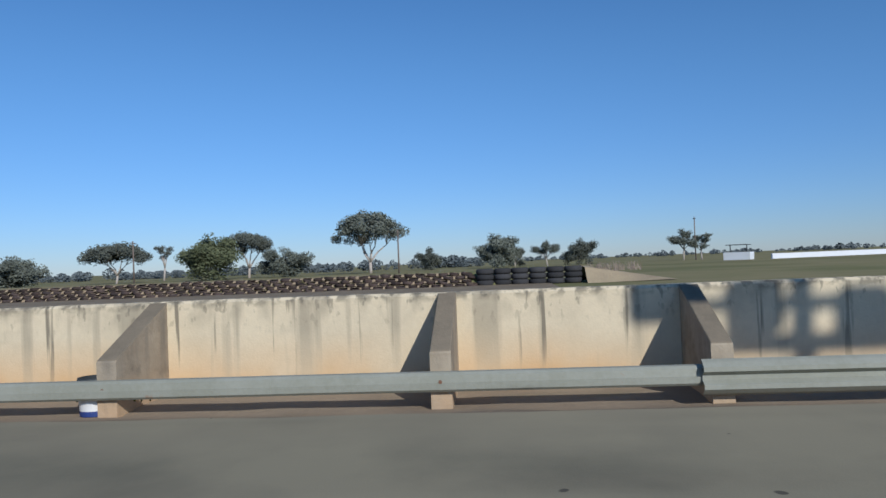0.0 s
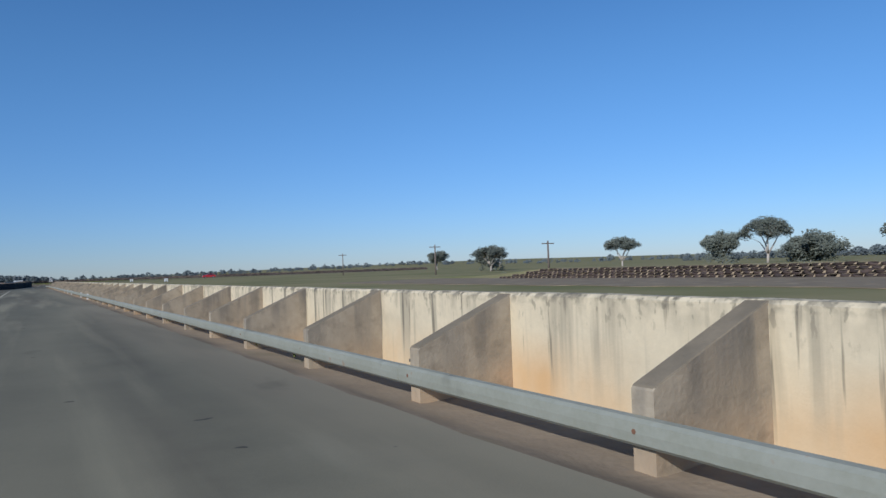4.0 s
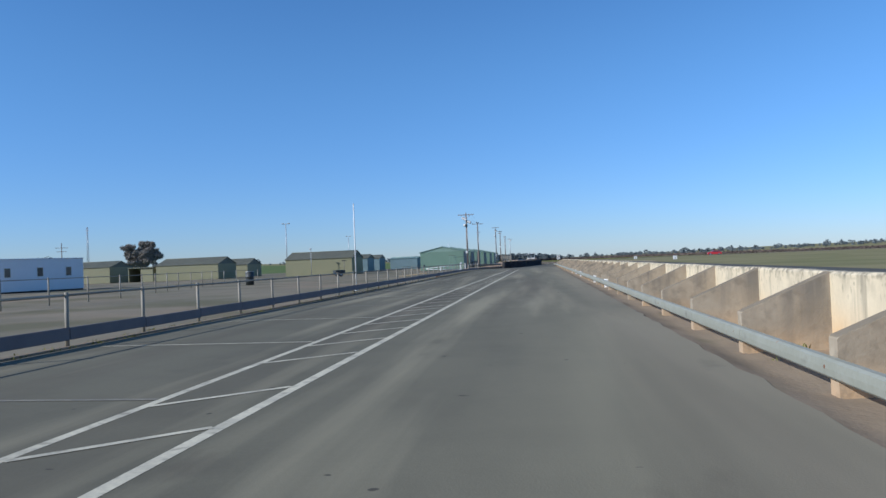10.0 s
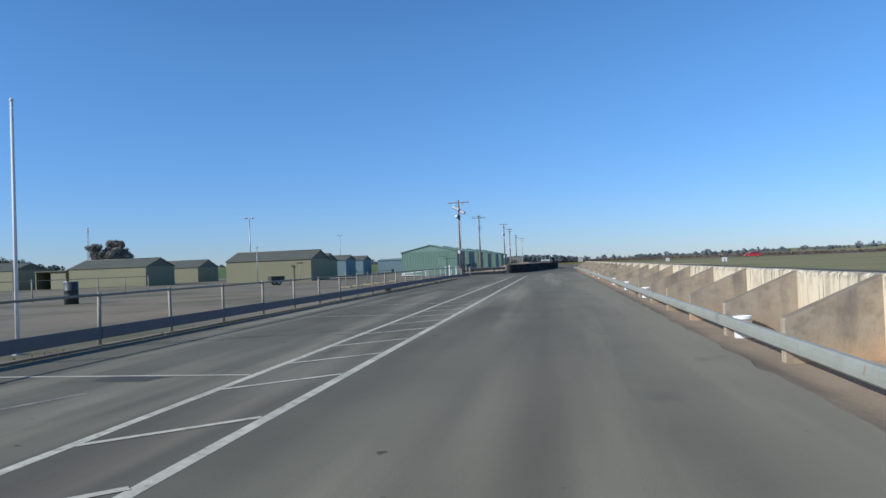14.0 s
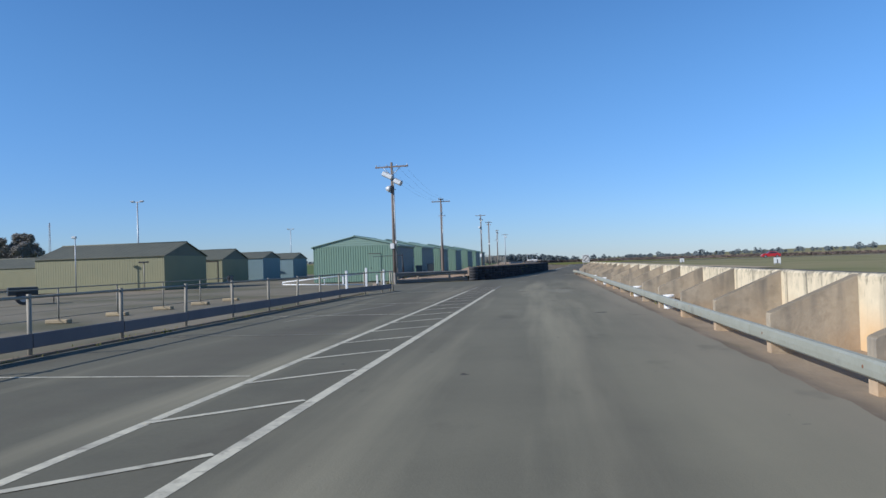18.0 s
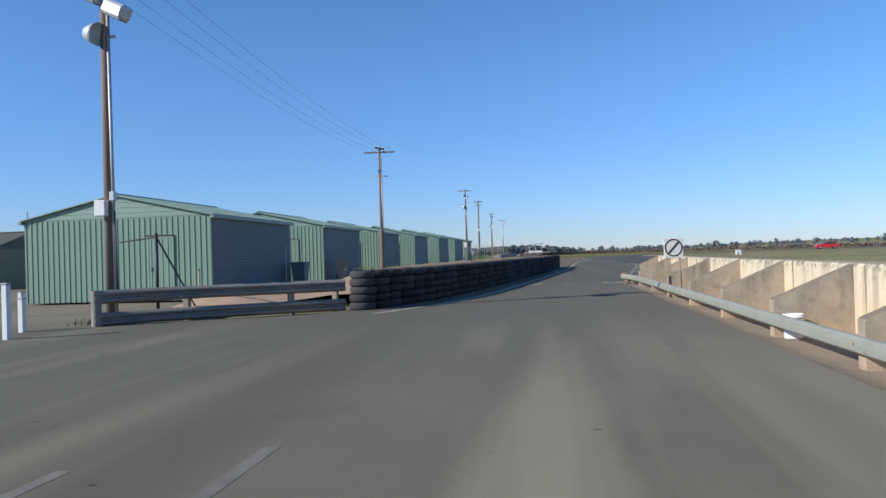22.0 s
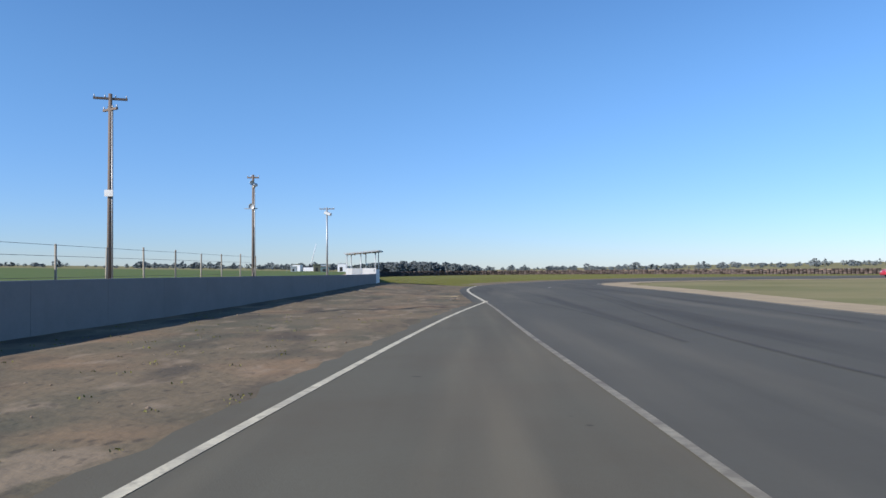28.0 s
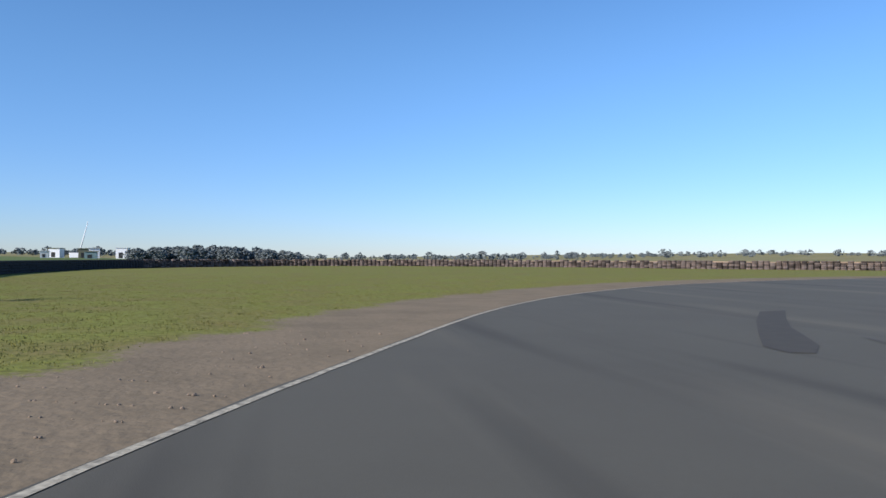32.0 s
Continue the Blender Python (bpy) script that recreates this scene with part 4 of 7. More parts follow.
# ---- grey wall along the exit ----
grey = thing("roadside_wall", (0, 0, 0), "long smooth grey-painted concrete wall beside the track", "wall", kind="structure")
WALL_Y, WALL_XS = zip(*[(y, x) for x, y in smooth_line([(-5.5, 128), (-5.5, 150), (-5.3, 160), (-4.6, 171), (-3.5, 180), (-2.95, 188), (-2.7, 196.2)], 5)])
seg_y = [128.5] + [131 + 3.0 * i for i in range(22)] + [196.0]
for a, b in zip(seg_y, seg_y[1:]):
    ends = []
    for y in (a + 0.006, b - 0.006):
        z0 = rise(-3.5, y)
        x = float(np.interp(y, WALL_Y, WALL_XS))
        z1 = 1.10 - 0.10 * max(0.0, min(1.0, (y - 160) / 28.0)) + 0.008 * noise.noise(Vector((a, 1.7, 0)))
        ends.append([(x - 0.2, y, z0 - 0.3), (x, y, z0 - 0.3), (x, y, z1 - 0.012), (x - 0.012, y, z1), (x - 0.188, y, z1), (x - 0.2, y, z1 - 0.012)])
    bm = bmesh.new()
    A, B = [[bm.verts.new(p) for p in e] for e in ends]
    bm.faces.new(A)
    bm.faces.new(B[::-1])
    for i in range(6):
        bm.faces.new((A[i], B[i], B[(i + 1) % 6], A[(i + 1) % 6]))
    bmesh.ops.recalc_face_normals(bm, faces=bm.faces[:])
    part("wall_panel", bm, M_BLOCK, grey)


# ---- buckets along the pit wall ----
def bucket(x, y, colour=None, label="white plastic pail standing behind the guard rail", h=0.36, r=0.145):
    b = thing("bucket", (x, y, -0.06), label, "bucket", "pails along the pit wall")
    bm = lathe(bmesh.new(), [(0.001, 0.0), (r * 0.86, 0.0), (r * 0.88, 0.01), (r, h - 0.05), (r, h), (r - 0.008, h), (r * 0.86, 0.02), (0.001, 0.02)], 20)
    part("shell", bm, colour or M_BUCKET, b)
    part("rim", lathe(bmesh.new(), [(r, h - 0.055), (r + 0.012, h - 0.05), (r + 0.012, h - 0.03), (r, h - 0.025)], 20), colour or M_BUCKET, b)
    hb = bmesh.new()
    prev = None
    for i in range(9):
        a = math.pi * i / 8
        p = (r * math.cos(a) * 1.03, -r * math.sin(a) * 0.9, h - 0.05 - 0.1 * math.sin(a))
        if prev:
            tube(hb, prev, p, 0.004, seg=5, caps=False)
        prev = p
    part("handle", hb, M_GALV, b, "thin wire handle")
    return b


for k in (13, 15, 19, 21, 23, 27, 29, 33, 35):
    bucket(1.38, butt_y(k) - 0.2, h=0.34, r=0.14)
bucket(1.36, -31.5, M_DARKBIN, "dark plastic pail standing behind the guard rail", 0.42)
bb = bucket(1.34, -37.65, M_DARKBIN, "dark drum with white and blue bands behind the guard rail", 0.36, 0.16)
part("band", lathe(bmesh.new(), [(0.1455, 0.05), (0.1595, 0.24)], 20), M_BUCKET, bb, "white printed band")
part("band", lathe(bmesh.new(), [(0.1445, 0.005), (0.1465, 0.055)], 20), M_BLUE, bb, "blue printed band")

# ---- derestriction sign ----
sg = thing("road_sign", pose(1.34, 90.75, 0.9, 0, 0, 6), "white sign board with a black ring and diagonal bar", "sign")
bm = boxm(-0.25, 0.25, -0.012, 0.012, 0.06, 0.60, 0.01)
part("board", bm, M_CREAM, sg)
bm = bmesh.new()
for r0, r1 in ((0.198, 0.232),):
    n = 40
    for i in range(n):
        a, c = 2 * math.pi * i / n, 2 * math.pi * (i + 1) / n
        bm.faces.new([bm.verts.new((r * math.cos(t), -0.016, 0.34 + r * math.sin(t))) for r, t in ((r0, a), (r1, a), (r1, c), (r0, c))])
part("ring", bm, M_BLACK, sg, "black painted ring")
bm = bmesh.new()
u = Vector((math.cos(radians(48)), 0, math.sin(radians(48))))
v = Vector((-u.z, 0, u.x))
bm.faces.new([bm.verts.new(Vector((0, -0.0165, 0.34)) + u * a + v * b) for a, b in ((-0.2, -0.026), (0.2, -0.026), (0.2, 0.026), (-0.2, 0.026))])
part("bar", bm, M_BLACK, sg, "black diagonal bar")
for x in (-0.16, 0.16):
    part("leg", boxm(x - 0.02, x + 0.02, 0.012, 0.04, -0.97, 0.5, 0.004), M_TIMBER, sg)

# ---- pit lane fence ----
fence = thing("pit_fence", (0, 0, 0), "low steel pipe fence with dark boards along the pit lane", "fence", kind="structure")
FX = -9.62
rnd = random.Random(11)
posts = [-10.02 + 2.542 * i for i in range(-16, 31)]
bm = bmesh.new()
tube(bm, (0, 0, -0.1), (0, 0, 0.98), 0.036, seg=8)
pme = bpy.data.meshes.new("post")
bm.to_mesh(pme)
bm.free()
pme.materials.append(M_POST)
END = [(-9.25, 68.9), (-8.9, 70.7), (-8.78, 72.0), (-8.72, 72.35)]
for y in posts:
    shared("post", pme, fence, pose(FX, y, 0, rnd.uniform(-1.5, 1.5), rnd.uniform(-1.5, 1.5), 0))
for a, b in zip(posts, posts[1:]):
    part("top_rail", tube(bmesh.new(), (FX, a, 0.93), (FX, b, 0.93 + rnd.uniform(-0.006, 0.006)), 0.024, seg=7), M_POST, fence)
    part("board", boxm(FX + 0.03, FX + 0.06, a + 0.01, b - 0.01, 0.14 + rnd.uniform(-0.01, 0.01), 0.355 + rnd.uniform(-0.012, 0.012), 0.006), M_BELT, fence)
for (x0, y0), (x1, y1) in zip([(FX, posts[-1])] + END, END):
    shared("post", pme, fence, pose(x1, y1, 0, rnd.uniform(-1.5, 1.5), rnd.uniform(-1.5, 1.5) - (4 if y1 > 72.2 else 0), 0))
    part("top_rail", tube(bmesh.new(), (x0, y0, 0.93), (x1, y1, 0.93), 0.024, seg=7), M_POST, fence)
    if y1 < 72.2:
        part("board", sweep(bmesh.new(), [(x0 + 0.03, y0, 0), (x1 + 0.03, y1, 0)], [(0, 0.14), (0.03, 0.14), (0.03, 0.355), (0, 0.355)]), M_BELT, fence)
kerb = obj("fence_kerb", boxm(FX - 0.06, FX + 0.10, -52, 70.0, -0.05, 0.035, 0.01), M_VERGE)
tagged(kerb, "low earth ridge under the pit lane fence", "kerb", kind="structure")

flag = thing("flagpole", (-10.55, 19.6, -0.02), "tall plain white flagpole behind the fence", "flagpole")
part("pole", tube(bmesh.new(), (0, 0, 0), (0, 0, 4.35), 0.038, 0.026, 12), M_WHITE, flag)
part("cap", lathe(bmesh.new(), [(0.001, 4.42), (0.03, 4.39), (0.035, 4.35), (0.001, 4.33)], 12), M_WHITE, flag)
part("base", lathe(bmesh.new(), [(0.09, 0), (0.09, 0.06), (0.045, 0.1)], 12), M_GALV, flag)

# ---- inner paddock fence ----
inner = thing("paddock_fence", (0, 0, 0), "thin weathered post and rail fence across the paddock", "fence", kind="structure")
IN = [(-20.5, -4), (-21.5, 3), (-22.8, 10), (-24.3, 22.7), (-27.6, 33.8), (-30.3, 46.5), (-31.5, 60)]
pts = along(IN, 3.6)
for (x, y, a) in pts:
    shared("post", pme, inner, pose(x, y, 0, 0, 0, 0) @ Matrix.Diagonal((1.1, 1.1, 1.28, 1)))
for a, b in zip(pts, pts[1:]):
    part("top_rail", tube(bmesh.new(), (a[0], a[1], 1.19), (b[0], b[1], 1.19), 0.022, seg=6), M_POST, inner)
    part("wire", tube(bmesh.new(), (a[0], a[1], 0.6), (b[0], b[1], 0.6), 0.008, seg=4), M_POST, inner)

# ---- movable fence in the yard ----
yf = thing("yard_fence", (-14.45, 0, 0), "thin movable steel fence on pale concrete feet in the yard", "fence")
fy = [53.3 + 2.75 * i for i in range(6)]
for y in fy:
    part("post", tube(bmesh.new(), (0, y, 0.0), (0, y, 0.93), 0.022, seg=7), M_POST, yf)
    part("foot", boxm(-0.32, 0.32, y - 0.12, y + 0.12, -0.02, 0.09, 0.02), M_PALE, yf, "pale concrete foot")
for a, b in zip(fy, fy[1:]):
    part("top_rail", tube(bmesh.new(), (0, a, 0.92), (0, b, 0.92), 0.018, seg=6), M_POST, yf)
    part("lower_rail", tube(bmesh.new(), (0, a, 0.14), (0, b, 0.14), 0.012, seg=6), M_POST, yf)
    for z in (0.34, 0.54, 0.74):
        part("wire", tube(bmesh.new(), (0, a, z), (0, b, z), 0.004, seg=4), M_POST, yf)
part("sign_box", boxm(-0.06, 0.06, fy[-1] - 0.2, fy[-1] + 0.2, 0.7, 1.02, 0.02), M_BLACK, yf, "small dark box on the end post")
tub = thing("tub", (-9.95, 45.3, 0.0), "low orange-brown plastic tub at the foot of the fence", "tub")
part("shell", lathe(bmesh.new(), [(0.001, 0.0), (0.17, 0.0), (0.205, 0.15), (0.215, 0.165), (0.20, 0.165), (0.165, 0.02), (0.001, 0.02)], 18), M_RUST, tub)
tra = thing("trailer", pose(-24.9, 68.5, 0, 0, 0, 40), "small dark utility trailer standing in the yard", "trailer")
part("tray", boxm(-0.6, 0.6, -0.45, 0.45, 0.42, 0.78, 0.03), M_DARKBIN, tra)
part("drawbar", tube(bmesh.new(), (0.55, 0, 0.42), (1.35, 0, 0.36), 0.03, seg=6), M_BLACK, tra)
part("jockey_stand", tube(bmesh.new(), (1.25, 0, 0.0), (1.25, 0, 0.4), 0.022, seg=6), M_BLACK, tra)
for sy in (-0.53, 0.53):
    wl = part("wheel", tube(bmesh.new(), (0, sy - 0.07, 0.27), (0, sy + 0.07, 0.27), 0.27, seg=18), M_TYRE, tra)
    part("rim", tube(bmesh.new(), (0, sy - 0.075, 0.27), (0, sy + 0.075, 0.27), 0.14, seg=12), M_GALV, wl)
    part("mudguard", boxm(-0.32, 0.32, sy - 0.1, sy + 0.1, 0.57, 0.60, 0.008), M_DARKBIN, tra)

# ---- gate ----
gate = thing("white_gate", (-11.4, 78.2, 0), "open white-painted pipe gate on a stout post", "gate")
part("post", boxm(-0.06, 0.06, -0.06, 0.06, -0.05, 1.12, 0.012), M_WHITE, gate)
for z0, z1 in ((0.82, 0.48), (0.19, 0.36)):
    part("bar", tube(bmesh.new(), (-0.05, -0.03, z0), (-4.3, -1.5, z1), 0.035, seg=8), M_WHITE, gate)
for t in (0.5, 1.0):
    part("upright", tube(bmesh.new(), (-0.05 - 4.25 * t, -0.03 - 1.47 * t, 0.19 + 0.17 * t), (-0.05 - 4.25 * t, -0.03 - 1.47 * t, 0.82 - 0.34 * t), 0.022, seg=6), M_WHITE, gate)
for x, y, h in ((-11.3, 82.3, 0.98), (-12.0, 83.6, 0.66), (-10.8, 71.75, 1.04), (-15.4, 88.0, 0.62)):
    p = thing("bollard", (x, y, -0.02), "weathered white timber gate post", "post", "gate posts")
    part("shaft", boxm(-0.055, 0.055, -0.055, 0.055, 0, h, 0.012), M_WHITE, p)
    part("cap", boxm(-0.065, 0.065, -0.065, 0.065, h, h + 0.03, 0.008), M_GALV, p)
sb = thing("stump_block", (-10.9, 78.2, 0), "small dark timber block by the gate post", "block")
part("block", boxm(-0.12, 0.12, -0.1, 0.1, 0, 0.24, 0.02), M_TIMBER, sb)

# ---- armco ----
armco = thing("armco_barrier", (0, 0, 0), "double corrugated steel barrier with weathered grey rails", "crash barrier")
AR = smooth_line([(-11.05, 84.4), (-10.6, 85.0), (-9.7, 85.85), (-8.65, 86.55), (-7.5, 87.2), (-6.72, 87.65)], 4)
for z in (0.0, 0.455):
    part("rail", sweep(bmesh.new(), [(x, y, 0) for x, y in AR], w_profile(z, 1, 0.9)), M_ARMCO, armco)
for i in (1, 8, 15, 19):
    x, y = AR[i]
    part("post", boxm(x - 0.16, x - 0.03, y - 0.02, y + 0.11, -0.05, 0.72, 0.01), M_TIMBER, armco)
ebm = bmesh.new()
lathe(ebm, [(0.10, 0.0), (0.10, 0.735)], 12, (-11.02, 84.47, 0))
part("rounded_end", ebm, M_ARMCO, armco, "rounded steel end piece")


# ---- tyre barrier ----
def tyre_mesh(name, material, r=0.315, w=0.225, seg=18):
    bm = lathe(bmesh.new(), [(r * 0.62, 0.03), (r * 0.80, 0.0), (r * 0.95, 0.025), (r, 0.07), (r, w - 0.07), (r * 0.95, w - 0.025), (r * 0.80, w), (r * 0.62, w - 0.03), (r * 0.70, w * 0.5)], seg, close=True)
    bmesh.ops.recalc_face_normals(bm, faces=bm.faces[:])
    me = bpy.data.meshes.new(name)
    bm.to_mesh(me)
    bm.free()
    me.materials.append(material)
    return me


TY = tyre_mesh("tyre", M_TYRE)
TY_LINE = [(-6.3, 87.75)] + [p for p in offset(PIT_LINE, -1.14) if 88.4 < p[1] < 129.2]
rnd = random.Random(21)
for n, (x, y, a) in enumerate(along(TY_LINE, 0.635)):
    st = thing("tyre_stack", pose(x + rnd.uniform(-0.03, 0.03), y, 0.0, 0, 0, rnd.uniform(0, 360)), "stack of five worn black tyres in the pit exit barrier", "tyre stack", "tyre stacks of the pit exit barrier")
    z = 0.0
    for k in range(5):
        s = rnd.uniform(0.94, 1.05)
        shared("tyre", TY, st, pose(rnd.uniform(-0.02, 0.02), rnd.uniform(-0.02, 0.02), z, rnd.uniform(-1.2, 1.2), rnd.uniform(-1.2, 1.2), 0) @ Matrix.Diagonal((s, s, 0.84, 1)))
        z += 0.185

# soil bank behind the tyres
bm = bmesh.new()
bank = offset(PIT_LINE, -1.32)
bank = resample([p for p in bank if 88.5 < p[1] < 129.0], 90)
rows = []
for i, (x, y) in enumerate(bank):
    h = 0.92 + 0.09 * noise.noise(Vector((y * 0.5, 0, 3)))
    fall = max(0.0, min(1.0, (y - 88.5) / 2.0)) * max(0.0, min(1.0, (129 - y) / 2.5))
    row = []
    for d, z in ((0.0, 0.0), (0.03, h * 0.55), (0.10, h * 0.93), (0.35, h + 0.02), (0.9, h + 0.05), (1.5, h), (2.1, h * 0.75), (3.0, 0.45), (4.2, 0.3), (6.5, 0.22), (9.5, 0.12), (11.5, -0.04)):
        zz = z * fall + 0.07 * noise.noise(Vector(((x - d) * 1.1, y * 1.1, 0))) * fall
        row.append(bm.verts.new((max(x - d, -11.95), y, zz - 0.02)))
    rows.append(row)
for a, b in zip(rows, rows[1:]):
    for i in range(len(a) - 1):
        f = bm.faces.new((a[i], b[i], b[i + 1], a[i + 1]))
        f.smooth = True
tagged(obj("soil_bank", bm, M_BANK), "stony brown soil bank filled in behind the tyre barrier", "earth bank", kind="structure")
rnd = random.Random(5)
bmr = bmesh.new()
for i in range(150):
    j = rnd.randrange(len(bank))
    x, y = bank[j]
    d = rnd.uniform(0.2, 2.0)
    s = rnd.uniform(0.02, 0.075)
    bmesh.ops.create_icosphere(bmr, subdivisions=1, radius=s, matrix=pose(x - d, y, (0.88 if d < 1.5 else 0.7) + 0.02, rnd.uniform(0, 90), rnd.uniform(0, 90), 0) @ Matrix.Diagonal((1, rnd.uniform(0.6, 1), rnd.uniform(0.4, 0.8), 1)))
tagged(obj("rubble", bmr, M_STONE), "scattered stones and clods on the soil bank", "rubble", kind="stuff")
deb = thing("timber_pile", (-2.9, 113.2, 0.91), "small pile of broken timber planks on the bank", "timber pile")
for i in range(7):
    a = rnd.uniform(-25, 60)
    b = bmesh.new()
    box(b, -0.75, 0.75, -0.06, 0.06, 0, 0.035, 0.004)
    p = part("plank", b, M_TIMBER, deb)
    p.matrix_basis = pose(rnd.uniform(-0.4, 0.4), rnd.uniform(-0.6, 0.6), 0.03 + 0.04 * i, rnd.uniform(-6, 6), rnd.uniform(-8, 8), a)


# ---- grass and weeds ----
def blades(name, count, place, hmin, hmax, material, label, seed, width=0.012):
    r = random.Random(seed)
    vs, fs = [], []
    for _ in range(count):
        x, y, z = place(r)
        for _k in range(5):
            a = r.uniform(0, 2 * math.pi)
            h = r.uniform(hmin, hmax)
            px, py = x + r.uniform(-0.09, 0.09), y + r.uniform(-0.09, 0.09)
            lx, ly = math.cos(a) * h * 0.45, math.sin(a) * h * 0.45
            wx, wy = -math.sin(a) * width, math.cos(a) * width
            n0 = len(vs)
            vs += [(px - wx, py - wy, z), (px + wx, py + wy, z), (px + lx * 0.4 + wx * 0.7, py + ly * 0.4 + wy * 0.7, z + h * 0.65), (px + lx * 0.4 - wx * 0.7, py + ly * 0.4 - wy * 0.7, z + h * 0.65), (px + lx, py + ly, z + h)]
            fs += [(n0, n0 + 1, n0 + 2, n0 + 3), (n0 + 3, n0 + 2, n0 + 4)]
    me = bpy.data.meshes.new(name)
    me.from_pydata(vs, [], fs)
    me.materials.append(material)
    return tagged(new(name, me), label, "grass", kind="stuff")


def on_bank(r):
    j = r.randrange(len(bank))
    d = r.choice((r.uniform(0.3, 2.0), r.uniform(2.0, 8.0)))
    return bank[j][0] - d, bank[j][1] + r.uniform(-0.3, 0.3), 0.92 if d < 1.6 else (0.6 if d < 2.4 else 0.28)


blades("weeds", 800, on_bank, 0.025, 0.085, M_BLADE, "patchy green weeds on the soil bank and by the garages", 31, 0.007)


def by_bend(r):
    while True:
        x, y = r.uniform(-9, 36), r.uniform(197.5, 262)
        if r.random() > 1.25 - math.dist((x, y), (4, 204)) / 45:
            continue
        k = int(np.abs(BEND_XY[:, 1] - y).argmin())
        if y < 246 and x > BEND_XY[k, 0] - 0.3:
            continue
        if x < float(np.interp(y, [196, 203, 218, 232, 248, 262, 285], [1.2, -3.2, -5.4, -7.0, -9.3, -11.3, -11.2])):
            continue
        if turf_cover(x, y) * 0.9 + 0.8 * noise.noise(Vector((x * 1.2, y * 1.2, 2.0))) < r.uniform(0.2, 0.75):
            continue
        if turf_cover(x, y) < 0.35:
            continue
        return x, y, -0.004 + rise(x, y)


blades("turf_grass", 26000, by_bend, 0.012, 0.038, M_BLADE, "short green grass tufts beyond the bend", 33, 0.007)


def by_fence(r):
    y = r.uniform(-50, 70)
    return -9.6 + r.gauss(0, 0.12), y, 0.0


blades("fence_grass", 700, by_fence, 0.015, 0.06, M_BLADE, "thin dry grass at the foot of the fence", 35)
blades("verge_grass", 120, lambda r: (1.6 + r.uniform(-0.4, 0.55), r.uniform(-46, 99), 0.03), 0.02, 0.09, M_BLADE, "sparse dry grass on the soil strip by the pit wall", 36)
blades("barrier_grass", 420, lambda r: (lambda i: (AR[i][0] + r.uniform(-1.2, -0.1), AR[i][1] + r.uniform(0.1, 1.4), 0.0))(r.randrange(2, len(AR))), 0.04, 0.16, M_BLADE, "rough green grass behind the steel barrier", 38, 0.008)
blades("dirt_grass", 220, lambda r: (lambda y: (r.uniform(-5.3, float(np.interp(y, [p[1] for p in PIT_LINE], [p[0] for p in PIT_LINE])) - 0.5 if y < 172 else 3.0), y, -0.01))(r.uniform(131, 165)), 0.01, 0.03, M_BLADE, "sparse dry grass on the dirt shoulder", 37)
rnd = random.Random(77)
bmp = bmesh.new()
for i in range(420):
    y = rnd.uniform(133, 206)
    x = rnd.uniform(-4.8, 3.0)
    if x > float(np.interp(y, [p[1] for p in PIT_LINE], [p[0] for p in PIT_LINE])) - 0.4 and y < 172:
        continue
    if y > 172 and x > 2.9:
        continue
    s = rnd.uniform(0.006, 0.02) if i % 8 else rnd.uniform(0.02, 0.036)
    bmesh.ops.create_icosphere(bmp, subdivisions=1, radius=s, matrix=Matrix.Translation((x, y, rise(x, y) - 0.012)) @ Matrix.Diagonal((1, rnd.uniform(0.6, 1), 0.6, 1)))
tagged(obj("pebbles", bmp, M_STONE), "loose pebbles scattered over the dirt shoulder", "pebbles", kind="stuff")

bmp = bmesh.new()
for i in range(300):
    y = rnd.uniform(172, 196)
    x = 3.25 - abs(rnd.gauss(0, 1.1)) if i % 3 else rnd.uniform(-2.5, 3.2)
    s = rnd.uniform(0.006, 0.02) if i % 9 else rnd.uniform(0.02, 0.036)
    bmesh.ops.create_icosphere(bmp, subdivisions=1, radius=s, matrix=Matrix.Translation((x, y, rise(x, y) - 0.012)) @ pose(0, 0, 0, rnd.uniform(0, 90), 0, rnd.uniform(0, 90)) @ Matrix.Diagonal((1, rnd.uniform(0.6, 1), 0.5, 1)))
tagged(obj("clods", bmp, M_CLOD), "orange-brown clods of earth along the asphalt's edge", "clods", kind="stuff")


rnd = random.Random(83)
bmp = bmesh.new()
for i in range(2600):
    k = rnd.randrange(len(BEND))
    x, y = BEND[k]
    if not 196.5 < y < 216:
        continue
    d = rnd.uniform(0.25, 2.9)
    a = BEND[min(k + 1, len(BEND) - 1)]
    u = Vector((-(a[1] - y), a[0] - x)).normalized() * d
    s = rnd.uniform(0.008, 0.022) if i % 7 else rnd.uniform(0.02, 0.045)
    bmesh.ops.create_icosphere(bmp, subdivisions=1, radius=s, matrix=Matrix.Translation((x + u.x, y + u.y, rise(x, y) + 0.004)) @ pose(0, 0, 0, rnd.uniform(0, 90), 0, rnd.uniform(0, 90)) @ Matrix.Diagonal((1, rnd.uniform(0.6, 1), 0.55, 1)))
tagged(obj("gravel", bmp, M_STONE), "loose stones and clods beside the bend's white line", "gravel", kind="stuff")


